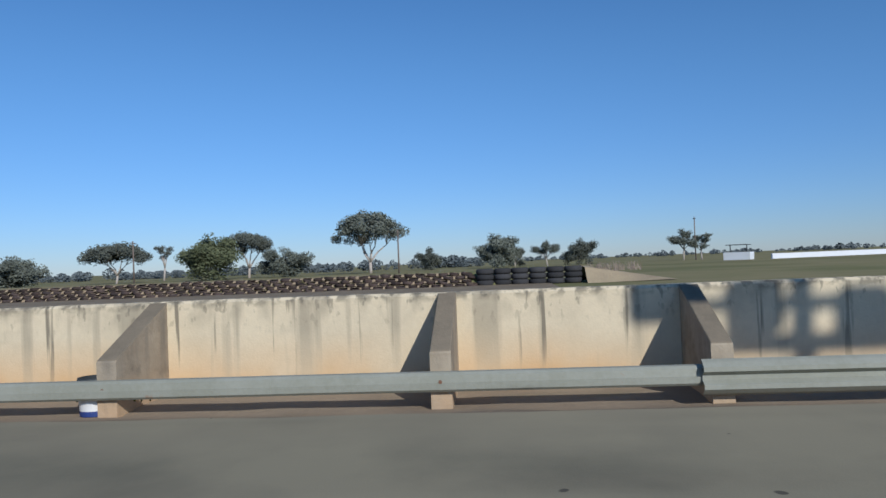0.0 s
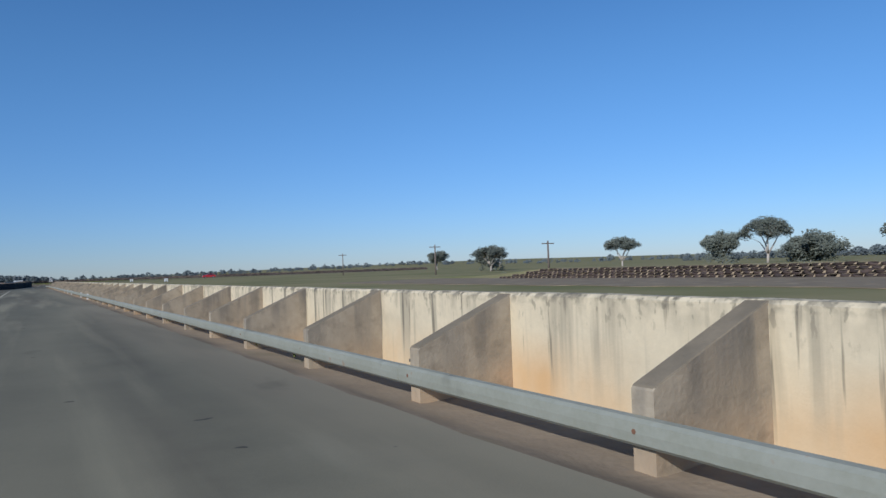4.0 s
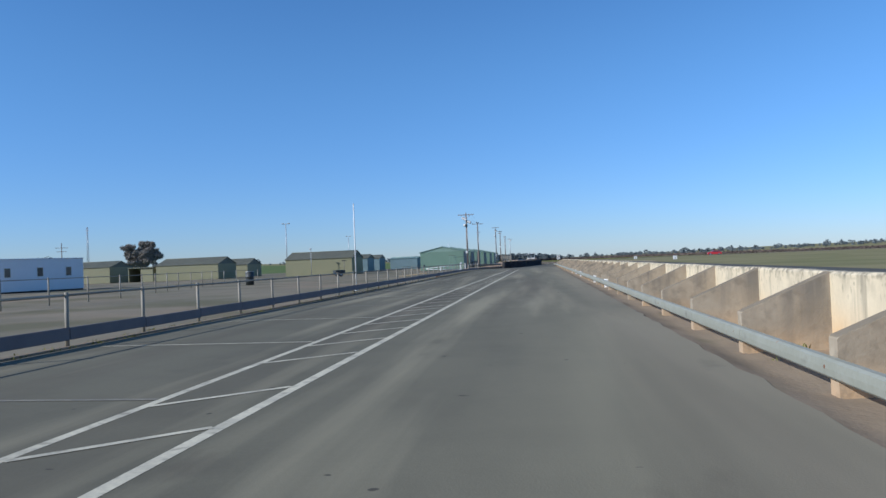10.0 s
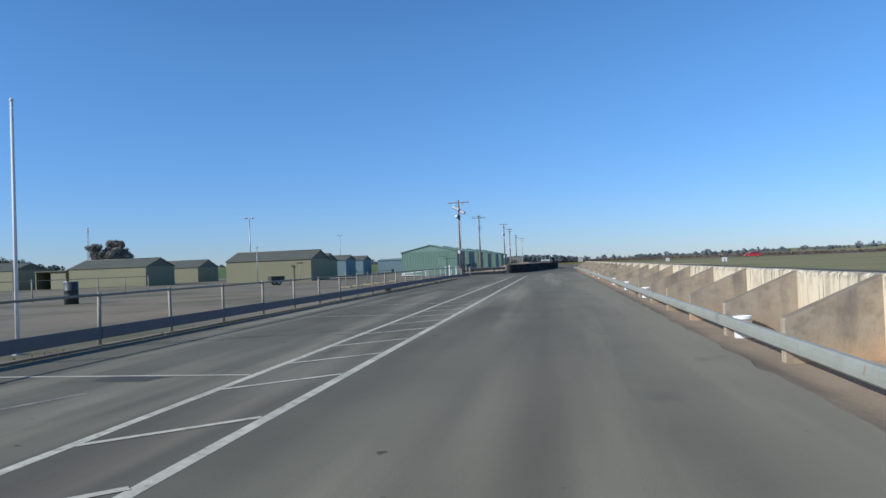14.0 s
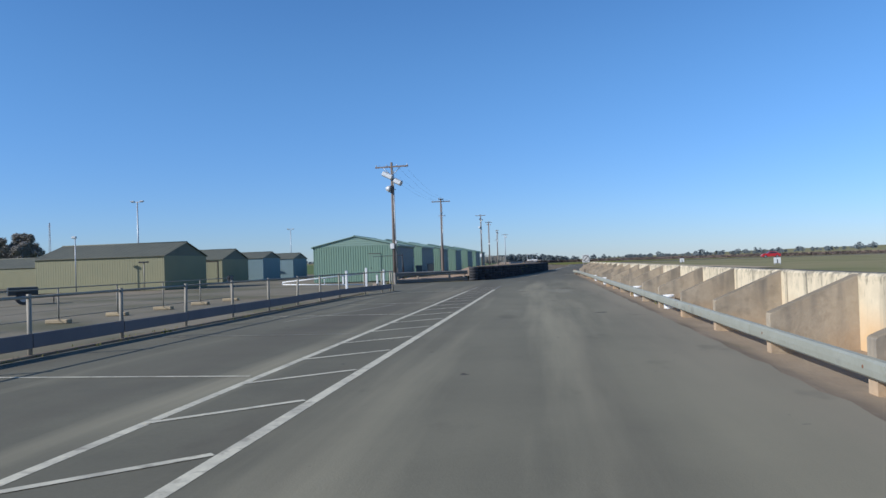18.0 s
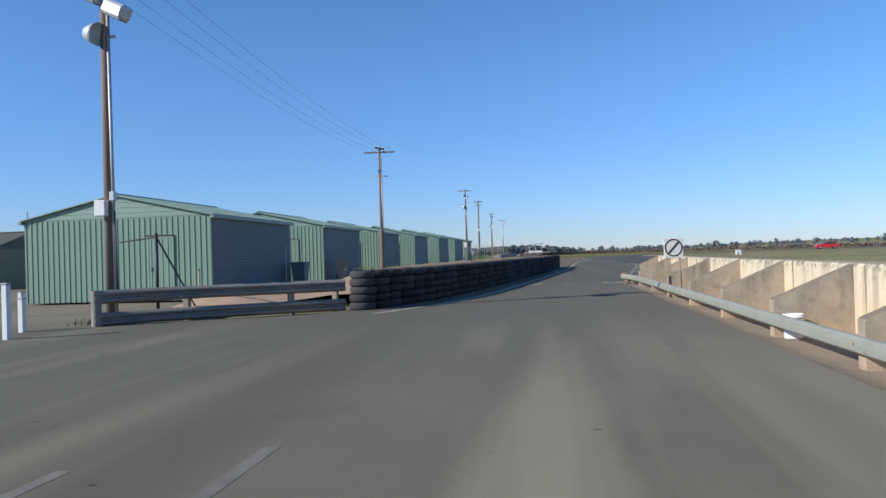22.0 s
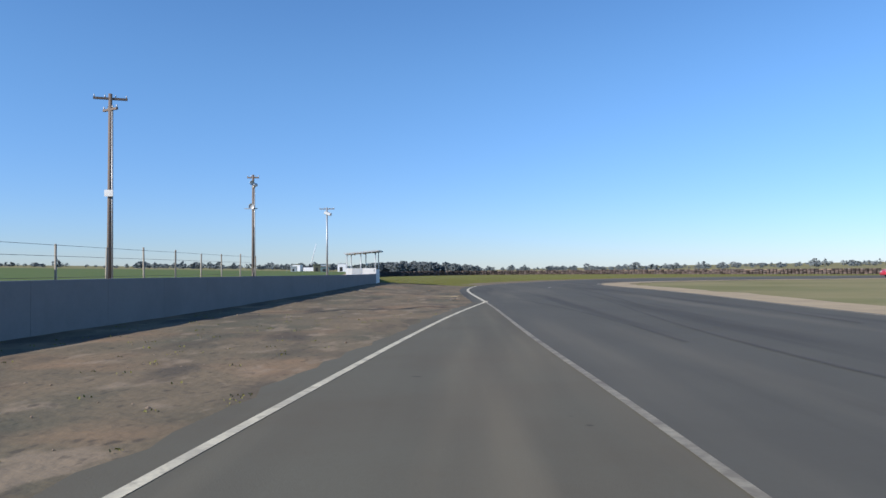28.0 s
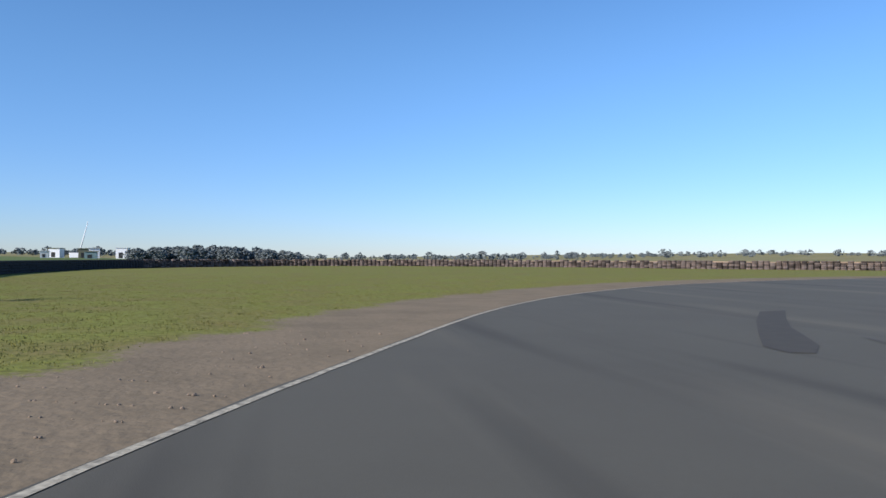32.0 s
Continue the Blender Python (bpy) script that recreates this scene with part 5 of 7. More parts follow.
kerb_strip = obj("buried_strip", boxm(1.15, 3.1, 177.86, 178.0, -0.03, 0.035, 0.006), M_PALE)
tagged(kerb_strip, "pale concrete strip lying flush in the dirt", "concrete strip", kind="structure")
rnd = random.Random(19)
brush = thing("broken_branches", (2.9, 173.7, 0.0), "small heap of bleached broken branches on the dirt", "branches")
for i in range(9):
    a, r = rnd.uniform(0, 6.28), rnd.uniform(0.06, 0.24)
    p = Vector((rnd.uniform(-0.16, 0.16), rnd.uniform(-0.12, 0.12), 0.012 + 0.012 * i))
    part("branch", tube(bmesh.new(), p, p + Vector((r * math.cos(a), r * math.sin(a), rnd.uniform(-0.01, 0.07))), 0.014, 0.006, 6), M_TIMBER, brush)


rnd = random.Random(52)
for x, y, z in ((-3.53, 101.6, 0.60), (-3.44, 102.3, 0.30), (-3.12, 105.0, 0.74)):
    vs, fs = [], []
    for _ in range(46):
        a, L = rnd.uniform(0, 6.28), rnd.uniform(0.03, 0.09)
        p = Vector((rnd.gauss(0, 0.03), rnd.gauss(0, 0.05), rnd.gauss(0, 0.04)))
        d = Vector((abs(math.cos(a)) * 0.6, math.sin(a), rnd.uniform(-0.1, 0.9))).normalized() * L
        w = d.orthogonal().normalized() * 0.014
        n0 = len(vs)
        vs += [tuple(p), tuple(p + d * 0.5 + w), tuple(p + d), tuple(p + d * 0.5 - w)]
        fs.append((n0, n0 + 1, n0 + 2, n0 + 3))
    me = bpy.data.meshes.new("weed")
    me.from_pydata(vs, [], fs)
    me.materials.append(M_BLADE)
    w = tagged(new("weed", me), "small green weed growing between the barrier tyres", "weed", "weeds in the tyre barrier")
    w.matrix_world = pose(x, y, z)

# ---- sheds and garages ----
def ribbed(bm, a, b, z0, z1a, z1b, step=0.19, depth=0.022, out=None):
    """Trapezoid-ribbed cladding from plan point a to b; its top goes from z1a to z1b; out: the side that it faces."""
    a, b = Vector((*a, 0)), Vector((*b, 0))
    d = b - a
    L = d.length
    d.normalize()
    o = Vector((*out, 0)).normalized()
    pos = [(0.0, 0.004)]
    s = 0.0
    while s < L - step * 0.5:
        for f, h in ((0.12, 0), (0.22, 1), (0.38, 1), (0.48, 0), (1.0, 0)):
            if s + f * step <= L:
                pos.append((s + f * step, 0.004 + h * depth))
        s += step
    pos.append((L, 0.004))
    low = [bm.verts.new(a + d * s + o * h + Vector((0, 0, z0))) for s, h in pos]
    top = [bm.verts.new(a + d * s + o * h + Vector((0, 0, z1a + (z1b - z1a) * s / L))) for s, h in pos]
    for i in range(len(pos) - 1):
        bm.faces.new((low[i], low[i + 1], top[i + 1], top[i]))


def gable_shed(name, x0, x1, y0, y1, eave, apex, ridge, wall_m, roof_m, label, category, group, z=0.0, doors=(), ribs=True, over=0.12):
    """A steel shed with a gable roof; ridge: "x" or "y", the axis along which it runs."""
    s = thing(name, (0, 0, z), label, category, group)
    cx, cy = (x0 + x1) / 2, (y0 + y1) / 2
    for nm, a, b, o in (("front_wall", (x0, y0), (x1, y0), (0, -1)), ("back_wall", (x1, y1), (x0, y1), (0, 1)), ("side_wall", (x1, y0), (x1, y1), (1, 0)), ("side_wall", (x0, y1), (x0, y0), (-1, 0))):
        bm = bmesh.new()
        gable = (ridge == "y") == (o[0] == 0)
        box(bm, *((min(a[0], b[0]), max(a[0], b[0]), min(a[1], b[1]) + (0.0 if o[1] < 0 else -0.05 if o[1] > 0 else 0.0), max(a[1], b[1]) + (0.05 if o[1] < 0 else 0.0)) if o[0] == 0 else (min(a[0], b[0]) - (0.05 if o[0] > 0 else 0.0), max(a[0], b[0]) + (0.05 if o[0] < 0 else 0.0), y0 + 0.06, y1 - 0.06)), 0, eave)
        if ribs:
            ribbed(bm, a, b, 0.02, eave - 0.04, eave - 0.04, out=o, depth=0.022 if "garage" in name else 0.008)
        part(nm, bm, wall_m, s)
        if gable:
            g = bmesh.new()
            mx, my = (a[0] + b[0]) / 2, (a[1] + b[1]) / 2
            tri = [(a[0], a[1], eave), (b[0], b[1], eave), (mx, my, apex - 0.02)]
            f = [g.verts.new(Vector(p) + Vector((o[0], o[1], 0)) * 0.012) for p in tri]
            h = [g.verts.new(Vector(p) - Vector((o[0], o[1], 0)) * 0.05) for p in tri]
            g.faces.new(f)
            g.faces.new(h[::-1])
            for i in range(3):
                g.faces.new((f[i], f[(i + 1) % 3], h[(i + 1) % 3], h[i]))
            for k in range(3):
                zz = eave + (apex - eave) * (0.22 + 0.24 * k)
                w = 1 - (zz - eave) / (apex - eave)
                p0 = Vector((mx + (a[0] - mx) * w, my + (a[1] - my) * w, zz))
                p1 = Vector((mx + (b[0] - mx) * w, my + (b[1] - my) * w, zz))
                tube(g, p0 + Vector((o[0], o[1], 0)) * 0.014, p1 + Vector((o[0], o[1], 0)) * 0.014, 0.012, seg=4, caps=False)
            part("gable", g, roof_m, s)
    # roof slopes with thickness
    for side in (-1, 1):
        bm = bmesh.new()
        if ridge == "y":
            e = x0 - over if side < 0 else x1 + over
            drop = (apex - eave) / ((x1 - x0) / 2) * over
            q = [(cx, y0 - over, apex), (e, y0 - over, eave - drop), (e, y1 + over, eave - drop), (cx, y1 + over, apex)]
        else:
            e = y0 - over if side < 0 else y1 + over
            drop = (apex - eave) / ((y1 - y0) / 2) * over
            q = [(x0 - over, cy, apex), (x0 - over, e, eave - drop), (x1 + over, e, eave - drop), (x1 + over, cy, apex)]
        L = (y1 - y0) if ridge == "y" else (x1 - x0)
        n = max(6, int(L / 0.38))
        pos = [(0.0, 0.0)]
        for k in range(n):
            pos += [((k + f) / n, h) for f, h in ((0.36, 0.0), (0.44, 0.022), (0.56, 0.022), (0.64, 0.0))]
        pos.append((1.0, 0.0))
        rows4 = []
        for t, h in pos:
            a, b = Vector(q[0]).lerp(Vector(q[3]), t), Vector(q[1]).lerp(Vector(q[2]), t)
            rows4.append([bm.verts.new(p + Vector((0, 0, dz))) for p, dz in ((a, 0.045 + h), (b, 0.045 + h), (b, 0.005), (a, 0.005))])
        for r0, r1 in zip(rows4, rows4[1:]):
            for i in range(4):
                bm.faces.new((r0[i], r1[i], r1[(i + 1) % 4], r0[(i + 1) % 4]))
        bm.faces.new(rows4[0])
        bm.faces.new(rows4[-1][::-1])
        bmesh.ops.recalc_face_normals(bm, faces=bm.faces[:])
        part("roof", bm, roof_m, s)
    bm = bmesh.new()
    if ridge == "y":
        tube(bm, (cx, y0 - over, apex + 0.05), (cx, y1 + over, apex + 0.05), 0.05, seg=8)
        for e in (x0, x1):
            sg2 = -1 if e == x0 else 1
            part("gutter", boxm(*(sorted((e + sg2 * 0.03, e + sg2 * (over + 0.04)))), y0 - over, y1 + over, eave - 0.11, eave - 0.03, 0.008), roof_m, s)
    else:
        tube(bm, (x0 - over, cy, apex + 0.05), (x1 + over, cy, apex + 0.05), 0.05, seg=8)
    part("ridge_cap", bm, roof_m, s)
    for dn in doors:
        face, p, w, h, mt = dn
        if face == "front":
            db = boxm(p, p + w, y0 - 0.045, y0 - 0.005, 0.03, h, 0.006)
            ribbed(db, (p + 0.02, y0 - 0.044), (p + w - 0.02, y0 - 0.044), 0.06, h - 0.05, h - 0.05, out=(0, -1), depth=0.014)
            d = part("door", db, mt, s)
            fr = bmesh.new()
            box(fr, p - 0.05, p, y0 - 0.055, y0 - 0.002, 0, h + 0.05)
            box(fr, p + w, p + w + 0.05, y0 - 0.055, y0 - 0.002, 0, h + 0.05)
            box(fr, p, p + w, y0 - 0.055, y0 - 0.002, h, h + 0.05)
            part("door_frame", fr, M_BROWN if "olive" in label else roof_m, s)
            part("door_track", boxm(p - 0.1, p + w + 0.06, y0 - 0.07, y0 - 0.02, h + 0.05, h + 0.10, 0.006), M_BROWN, s)
            part("handle", boxm(p + 0.08, p + 0.12, y0 - 0.07, y0 - 0.045, 0.95, 1.08), M_BLACK, d)
        else:
            # door sheet over most of the side wall, coloured dark for its shade
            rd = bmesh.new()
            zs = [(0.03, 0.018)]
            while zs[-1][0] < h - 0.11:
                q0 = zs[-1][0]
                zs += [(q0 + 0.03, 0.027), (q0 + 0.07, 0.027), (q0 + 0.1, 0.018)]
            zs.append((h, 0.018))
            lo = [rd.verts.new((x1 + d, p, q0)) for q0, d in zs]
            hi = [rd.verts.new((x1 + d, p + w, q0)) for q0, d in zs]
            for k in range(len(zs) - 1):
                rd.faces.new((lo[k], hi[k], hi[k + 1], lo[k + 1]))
            part("roller_door", rd, mt, s, "roller door with the side's shade put into its slate colour")
    return s


# shade of the garages' +x sides is put into this slate colour
M_SHADE_DOOR = mat("slate_shade_door", (0.10, 0.125, 0.135), 0.6, vary=0.3, scale=1.0, stretch=(1, 1, 12), tint=(0.075, 0.095, 0.105))
rnd = random.Random(8)
for i, (y0, dep) in enumerate(((93.0, 7.4), (105.4, 7.1), (117.0, 6.5), (127.5, 6.2), (137.2, 6.2), (147.0, 7.1), (160.6, 5.2))):
    z = 0.12 if i else 0.04
    xs = (-12.55, -12.65, -12.55, -12.1, -11.6, -11.35, -11.5)[i]
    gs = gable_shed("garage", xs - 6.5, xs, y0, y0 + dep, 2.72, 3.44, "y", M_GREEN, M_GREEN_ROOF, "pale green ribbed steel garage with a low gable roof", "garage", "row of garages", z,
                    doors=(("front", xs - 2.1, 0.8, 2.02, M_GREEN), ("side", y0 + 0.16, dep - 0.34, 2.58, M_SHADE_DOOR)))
    bm = bmesh.new()
    tube(bm, (xs + 0.16, y0 + dep * 0.86, 0), (xs + 0.16, y0 + dep * 0.86, 1.75), 0.025, seg=6)
    part("downpipe", bm, M_LAMP, gs, "pale upright pipe")

gable_shed("shed", -38.0, -28.1, 87.2, 93.8, 2.42, 3.42, "x", M_OLIVE, M_OLIVE_ROOF, "long olive-green steel shed with a dark roof", "shed", "olive sheds", ribs=True)
gable_shed("shed", -60.2, -50.1, 91.2, 98.0, 2.36, 3.37, "x", M_OLIVE, M_OLIVE_ROOF, "long olive-green steel shed with a dark roof", "shed", "olive sheds")
gable_shed("shed", -63.0, -53.6, 111.3, 118.0, 2.2, 3.25, "x", M_OLIVE, M_OLIVE_ROOF, "olive-green steel shed behind the others", "shed", "olive sheds")
gable_shed("shed", -43.8, -33.8, 109.5, 116.2, 2.36, 3.4, "x", M_OLIVE, M_OLIVE_ROOF, "olive-green steel shed with two wide timber-framed doors", "shed", "olive sheds", doors=(("front", -43.2, 4.2, 2.1, M_OLIVE), ("front", -38.5, 4.2, 2.1, M_OLIVE)))
gable_shed("shed", -41.5, -33.4, 119.6, 125.2, 2.5, 3.2, "x", M_TEAL, M_OLIVE_ROOF, "bluish-green steel shed with a dark roof", "shed", "bluish sheds")
gable_shed("shed", -41.5, -33.4, 130.0, 135.6, 2.45, 3.15, "x", M_TEAL, M_OLIVE_ROOF, "bluish-green steel shed with a dark roof", "shed", "bluish sheds")
gable_shed("shed", -32.8, -27.0, 138.0, 143.0, 2.3, 2.55, "x", M_TEAL, M_GREEN_ROOF, "low flat bluish-green steel shed", "shed", "bluish sheds")
gable_shed("shed", -76.8, -68.0, 91.4, 98.0, 2.5, 3.4, "x", M_OLIVE, M_OLIVE_ROOF, "olive-green steel shed with a dark roof", "shed", "olive sheds")
lean = thing("open_shed", (-64.9, 91.5, 0), "low open-fronted olive shed with dark bays", "shed", "olive sheds")
part("back_wall", boxm(0, 4.1, 3.9, 4.0, 0, 2.05), M_OLIVE, lean)
part("roof", boxm(-0.1, 4.2, -0.2, 4.1, 2.12, 2.24, 0.02), M_OLIVE_ROOF, lean)
part("side_wall", boxm(0, 0.08, 0.05, 3.9, 0, 2.1), M_OLIVE, lean)
part("side_wall", boxm(4.02, 4.1, 0.05, 3.9, 0, 2.1), M_OLIVE, lean)
part("front_panel", boxm(2.0, 4.02, 0.0, 0.06, 0, 2.1), M_OLIVE, lean)
part("post", boxm(-0.02, 0.1, -0.08, 0.04, 0, 2.1), M_OLIVE, lean)

cab = thing("site_cabin", pose(-48.2, 40.9, 0, 0, 0, 65.5), "long white flat-roofed site cabin with small windows", "cabin")
part("body", boxm(0, 8.8, 0, 3.4, 0.12, 2.96, 0.02), M_CABIN, cab)
part("roof", boxm(-0.05, 8.85, -0.05, 3.45, 2.96, 3.04, 0.02), M_CABIN, cab)
part("plinth", boxm(0.05, 8.75, 0.05, 3.35, 0, 0.12), M_DARK, cab)
for x in (1.4, 4.3, 7.0):
    w = part("window", boxm(x, x + 0.62, -0.03, 0.01, 1.35, 2.25, 0.006), M_WHITE, cab)
    part("pane", boxm(x + 0.06, x + 0.56, -0.036, -0.028, 1.41, 2.19), M_GLASS, w)
part("awning", boxm(-0.75, 0.0, 1.1, 2.3, 2.05, 2.15, 0.02), M_BLACK, cab, "small dark awning")
part("vent_box", boxm(-0.28, 0.0, 1.3, 1.9, 1.7, 2.1, 0.03), M_LAMP, cab)


# ---- poles ----
def crossarm(bm, z, w, ang, t=0.045):
    box(bm, -w / 2, w / 2, -t, t, z - t, z + t, 0.0, pose(0, 0, 0, 0, 0, ang))


def flood(parent, at, ang, tilt, r=0.2, L=0.38):
    bm = lathe(bmesh.new(), [(0.001, 0.0), (r * 0.55, 0.0), (r * 0.62, 0.04), (r * 0.8, L * 0.45), (r, L), (r * 0.94, L), (r * 0.9, L - 0.03), (0.001, L - 0.03)], 16)
    p = part("floodlight", bm, M_LAMP, parent, "grey metal floodlight")
    p.matrix_basis = pose(*at, 90 + tilt, 0, ang)
    return p


def service_pole(x, y, h, label, double=True, arms=(), lean=0.0):
    p = thing("service_pole", pose(x, y, 0, 0, lean, 0), label, "pole", "poles beside the garages")
    part("pole", tube(bmesh.new(), (0, 0, -0.1), (0, 0, h), 0.115, 0.075, 12), M_GALV if "steel" in label else M_WOOD, p)
    if double:
        part("conduit", tube(bmesh.new(), (0.13, -0.03, 0), (0.10, -0.03, h * 0.93), 0.038, seg=8), M_GALV, p)
    for z, w, a in arms:
        bm = bmesh.new()
        crossarm(bm, z, w, a)
        part("crossarm", bm, M_WOOD, p)
        m = pose(0, 0, 0, 0, 0, a)
        for i in range(4):
            v = m @ Vector((w * 0.94 * (i / 3 - 0.5), 0, z + 0.04))
            part("insulator", tube(bmesh.new(), v, v + Vector((0, 0, 0.12)), 0.028, 0.022, seg=6), M_LAMP, p)
    return p


p1 = service_pole(-11.2, 85.3, 7.9, "tall timber service pole with floodlights and a round loudspeaker", True, ((7.62, 2.25, -8),))
bm = bmesh.new()
box(bm, -0.62, 0.62, -0.05, 0.05, -0.03, 0.03, 0, pose(0.05, -0.08, 6.84, 0, 28, -12))
part("lamp_bracket", bm, M_GALV, p1)
for sx, z, half in ((-0.22, 7.05, 0.40), (0.42, 6.62, 0.31)):
    bm = boxm(-half, half, -0.17, 0.17, -0.17, 0.15, 0.06)
    f1 = part("floodlight", bm, M_LAMP, p1, "boxy grey floodlight")
    f1.matrix_basis = pose(sx, -0.2, z, 0, 26, -12)
    part("lens", boxm(-half + 0.05, half - 0.05, -0.13, 0.13, -0.185, -0.168, 0.004), M_GLASS, f1, "dark glass lens")
    part("yoke", boxm(-0.03, 0.03, 0.1, 0.22, -0.05, 0.05, 0.01), M_GALV, f1)
flood(p1, (-0.36, -0.05, 6.22), 75, 12, 0.25, 0.34)
part("bracket", boxm(-0.4, 0.25, -0.03, 0.03, 6.1, 6.15, 0.006), M_GALV, p1)
part("brace", tube(bmesh.new(), (-0.55, -0.05, 7.55), (-0.06, -0.08, 7.1), 0.022, seg=6), M_GALV, p1, "flat crossarm brace")
part("brace", tube(bmesh.new(), (0.55, -0.05, 7.55), (0.06, -0.08, 7.1), 0.022, seg=6), M_GALV, p1, "flat crossarm brace")
part("meter_box", boxm(-0.2, 0.05, -0.24, -0.1, 2.28, 2.62, 0.015), M_WHITE, p1, "white switch box")
part("junction_box", boxm(0.1, 0.22, -0.16, -0.04, 2.6, 2.8, 0.015), M_LAMP, p1)
part("cable_loop", tube(bmesh.new(), (0.16, -0.06, 2.4), (0.18, -0.05, 0.5), 0.02, seg=6), M_WIRE, p1)

p2 = service_pole(-12.2, 116.35, 8.1, "tall timber service pole with a crossarm and insulators", True, ((7.8, 1.95, 4), (8.05, 1.0, 70)))
flood(p2, (0.0, -0.14, 6.6), 20, 10, 0.13, 0.3)
part("bracket", boxm(-0.3, 0.45, -0.04, 0.04, 6.25, 6.33, 0.006), M_GALV, p2)
bm = bmesh.new()
lathe(bm, [(0.16, 0.0), (0.17, 2.75), (0.12, 2.95)], 12)
part("sheath", bm, M_WOOD, p2, "thicker brown timber lower pole")

p3 = service_pole(-11.55, 160.6, 9.05, "tall timber pole with crossarm and two loudspeakers", True, ((8.9, 1.7, 0),))
flood(p3, (-0.2, -0.05, 8.35), 30, 10, 0.18, 0.34)
flood(p3, (0.3, -0.05, 8.2), -40, 14, 0.18, 0.34)
flood(p3, (-0.35, -0.05, 7.0), 60, 18, 0.22, 0.4)
part("meter_box", boxm(-0.32, 0.02, -0.26, -0.1, 2.0, 2.6, 0.02), M_WHITE, p3, "pale switch box")
p4 = service_pole(-11.18, 173.6, 8.6, "tall double timber pole with a small white sign", True, ((8.4, 1.3, 20), (7.95, 0.9, -30)))
part("sign_plate", boxm(-0.16, 0.2, -0.16, -0.14, 4.35, 4.62), M_WHITE, p4, "small white plate")
p5 = service_pole(-10.88, 193.9, 7.85, "tall timber pole with loudspeakers", True, ((7.65, 0.8, 0),))
flood(p5, (-0.12, -0.1, 7.3), 30, 10, 0.16, 0.3)
flood(p5, (0.3, -0.05, 7.15), -60, 10, 0.16, 0.3)
flood(p5, (0.0, -0.1, 5.7), 0, 8, 0.2, 0.34)
part("bracket", boxm(-0.6, 0.3, -0.04, 0.04, 5.5, 5.56), M_GALV, p5)
p6 = service_pole(-10.56, 220.8, 7.85, "slim steel pole with a crossarm and a boxy floodlight", False, ((7.7, 1.55, 0),))
bm = boxm(-0.4, 0.4, -0.15, 0.15, -0.16, 0.16, 0.05)
f6 = part("floodlight", bm, M_LAMP, p6, "boxy grey floodlight")
f6.matrix_basis = pose(0.12, -0.16, 7.2, 0, 18, -15)


def wire(a, b, sag, name="overhead_wire"):
    bm = bmesh.new()
    a, b = Vector(a), Vector(b)
    side = (b - a).cross(Vector((0, 0, 1))).normalized() * 0.0045
    prev = None
    for i in range(15):
        t = i / 14
        q = a.lerp(b, t) - Vector((0, 0, sag * 4 * t * (1 - t)))
        ring = [bm.verts.new(q + v) for v in (side, Vector((0, 0, 0.0045)), -side, Vector((0, 0, -0.0045)))]
        if prev:
            for k in range(4):
                bm.faces.new((prev[k], ring[k], ring[(k + 1) % 4], prev[(k + 1) % 4]))
        prev = ring
    return tagged(obj(name, bm, M_WIRE), "thin dark overhead wire between two poles", "wire", "overhead wires")


for dx in (-0.8, -0.3, 0.3, 0.8):
    wire((-11.2 + dx, 85.3, 7.75), (-12.2 + dx, 116.35, 7.95), 0.45)


def lamp_post(x, y, h, label):
    p = thing("lamp_post", (x, y, 0), label, "lamp post", "paddock lamp posts")
    part("pole", tube(bmesh.new(), (0, 0, -0.1), (0, 0, h), 0.11, 0.07, 10), M_GALV, p)
    part("arm", boxm(-0.75, 0.75, -0.05, 0.05, h - 0.06, h + 0.04, 0.01), M_GALV, p)
    for sx in (-0.6, 0.6):
        part("lamp_head", boxm(sx - 0.22, sx + 0.22, -0.16, 0.16, h + 0.02, h + 0.16, 0.03), M_LAMP, p)
    return p


sl = thing("yard_lamp", (-33.5, 85.2, 0), "short slim steel lamp post before a shed", "lamp post")
part("pole", tube(bmesh.new(), (0, 0, -0.05), (0, 0, 3.8), 0.045, 0.035, 8), M_GALV, sl)
part("lamp_head", boxm(-0.22, 0.1, -0.1, 0.1, 3.76, 3.92, 0.03), M_LAMP, sl)
lamp_post(-49.8, 121.7, 9.8, "slender steel lamp post among the sheds")
lamp_post(-57.8, 199.8, 10.0, "slender steel lamp post far behind the sheds")
mast = thing("floodlight_mast", (-59.5, 53.2, 0), "steel mast carrying several dark floodlights", "light mast")
part("pole", tube(bmesh.new(), (0, 0, -0.1), (0, 0, 8.4), 0.13, 0.08, 10), M_GALV, mast)
for z, s in ((8.2, 0.0), (7.4, 0.5), (7.4, -0.5), (6.9, 0.85), (6.9, -0.85), (7.0, 0.0), (5.4, 0.4), (4.9, -2.6)):
    bm = boxm(s - 0.26, s + 0.26, -0.2, 0.2, z - 0.2, z + 0.2, 0.06)
    part("floodlight", bm, M_BLACK, mast, "dark floodlight")
part("bracket", boxm(-1.1, 1.1, -0.04, 0.04, 6.95, 7.05), M_GALV, mast)
part("arm", boxm(-2.7, 0.0, -0.04, 0.04, 4.85, 4.95), M_GALV, mast)
service_pole(-101.3, 128.2, 8.4, "distant timber power pole with two crossarms", False, ((7.4, 2.6, 10), (6.6, 2.0, 10)))
ant = thing("radio_mast", (-393, 588, 0), "distant slender lattice radio mast", "mast")
for i in range(3):
    a = 2 * math.pi * i / 3
    part("leg", tube(bmesh.new(), (1.2 * math.cos(a), 1.2 * math.sin(a), 0), (0.5 * math.cos(a), 0.5 * math.sin(a), 44), 0.14, seg=5), M_GALV, ant)
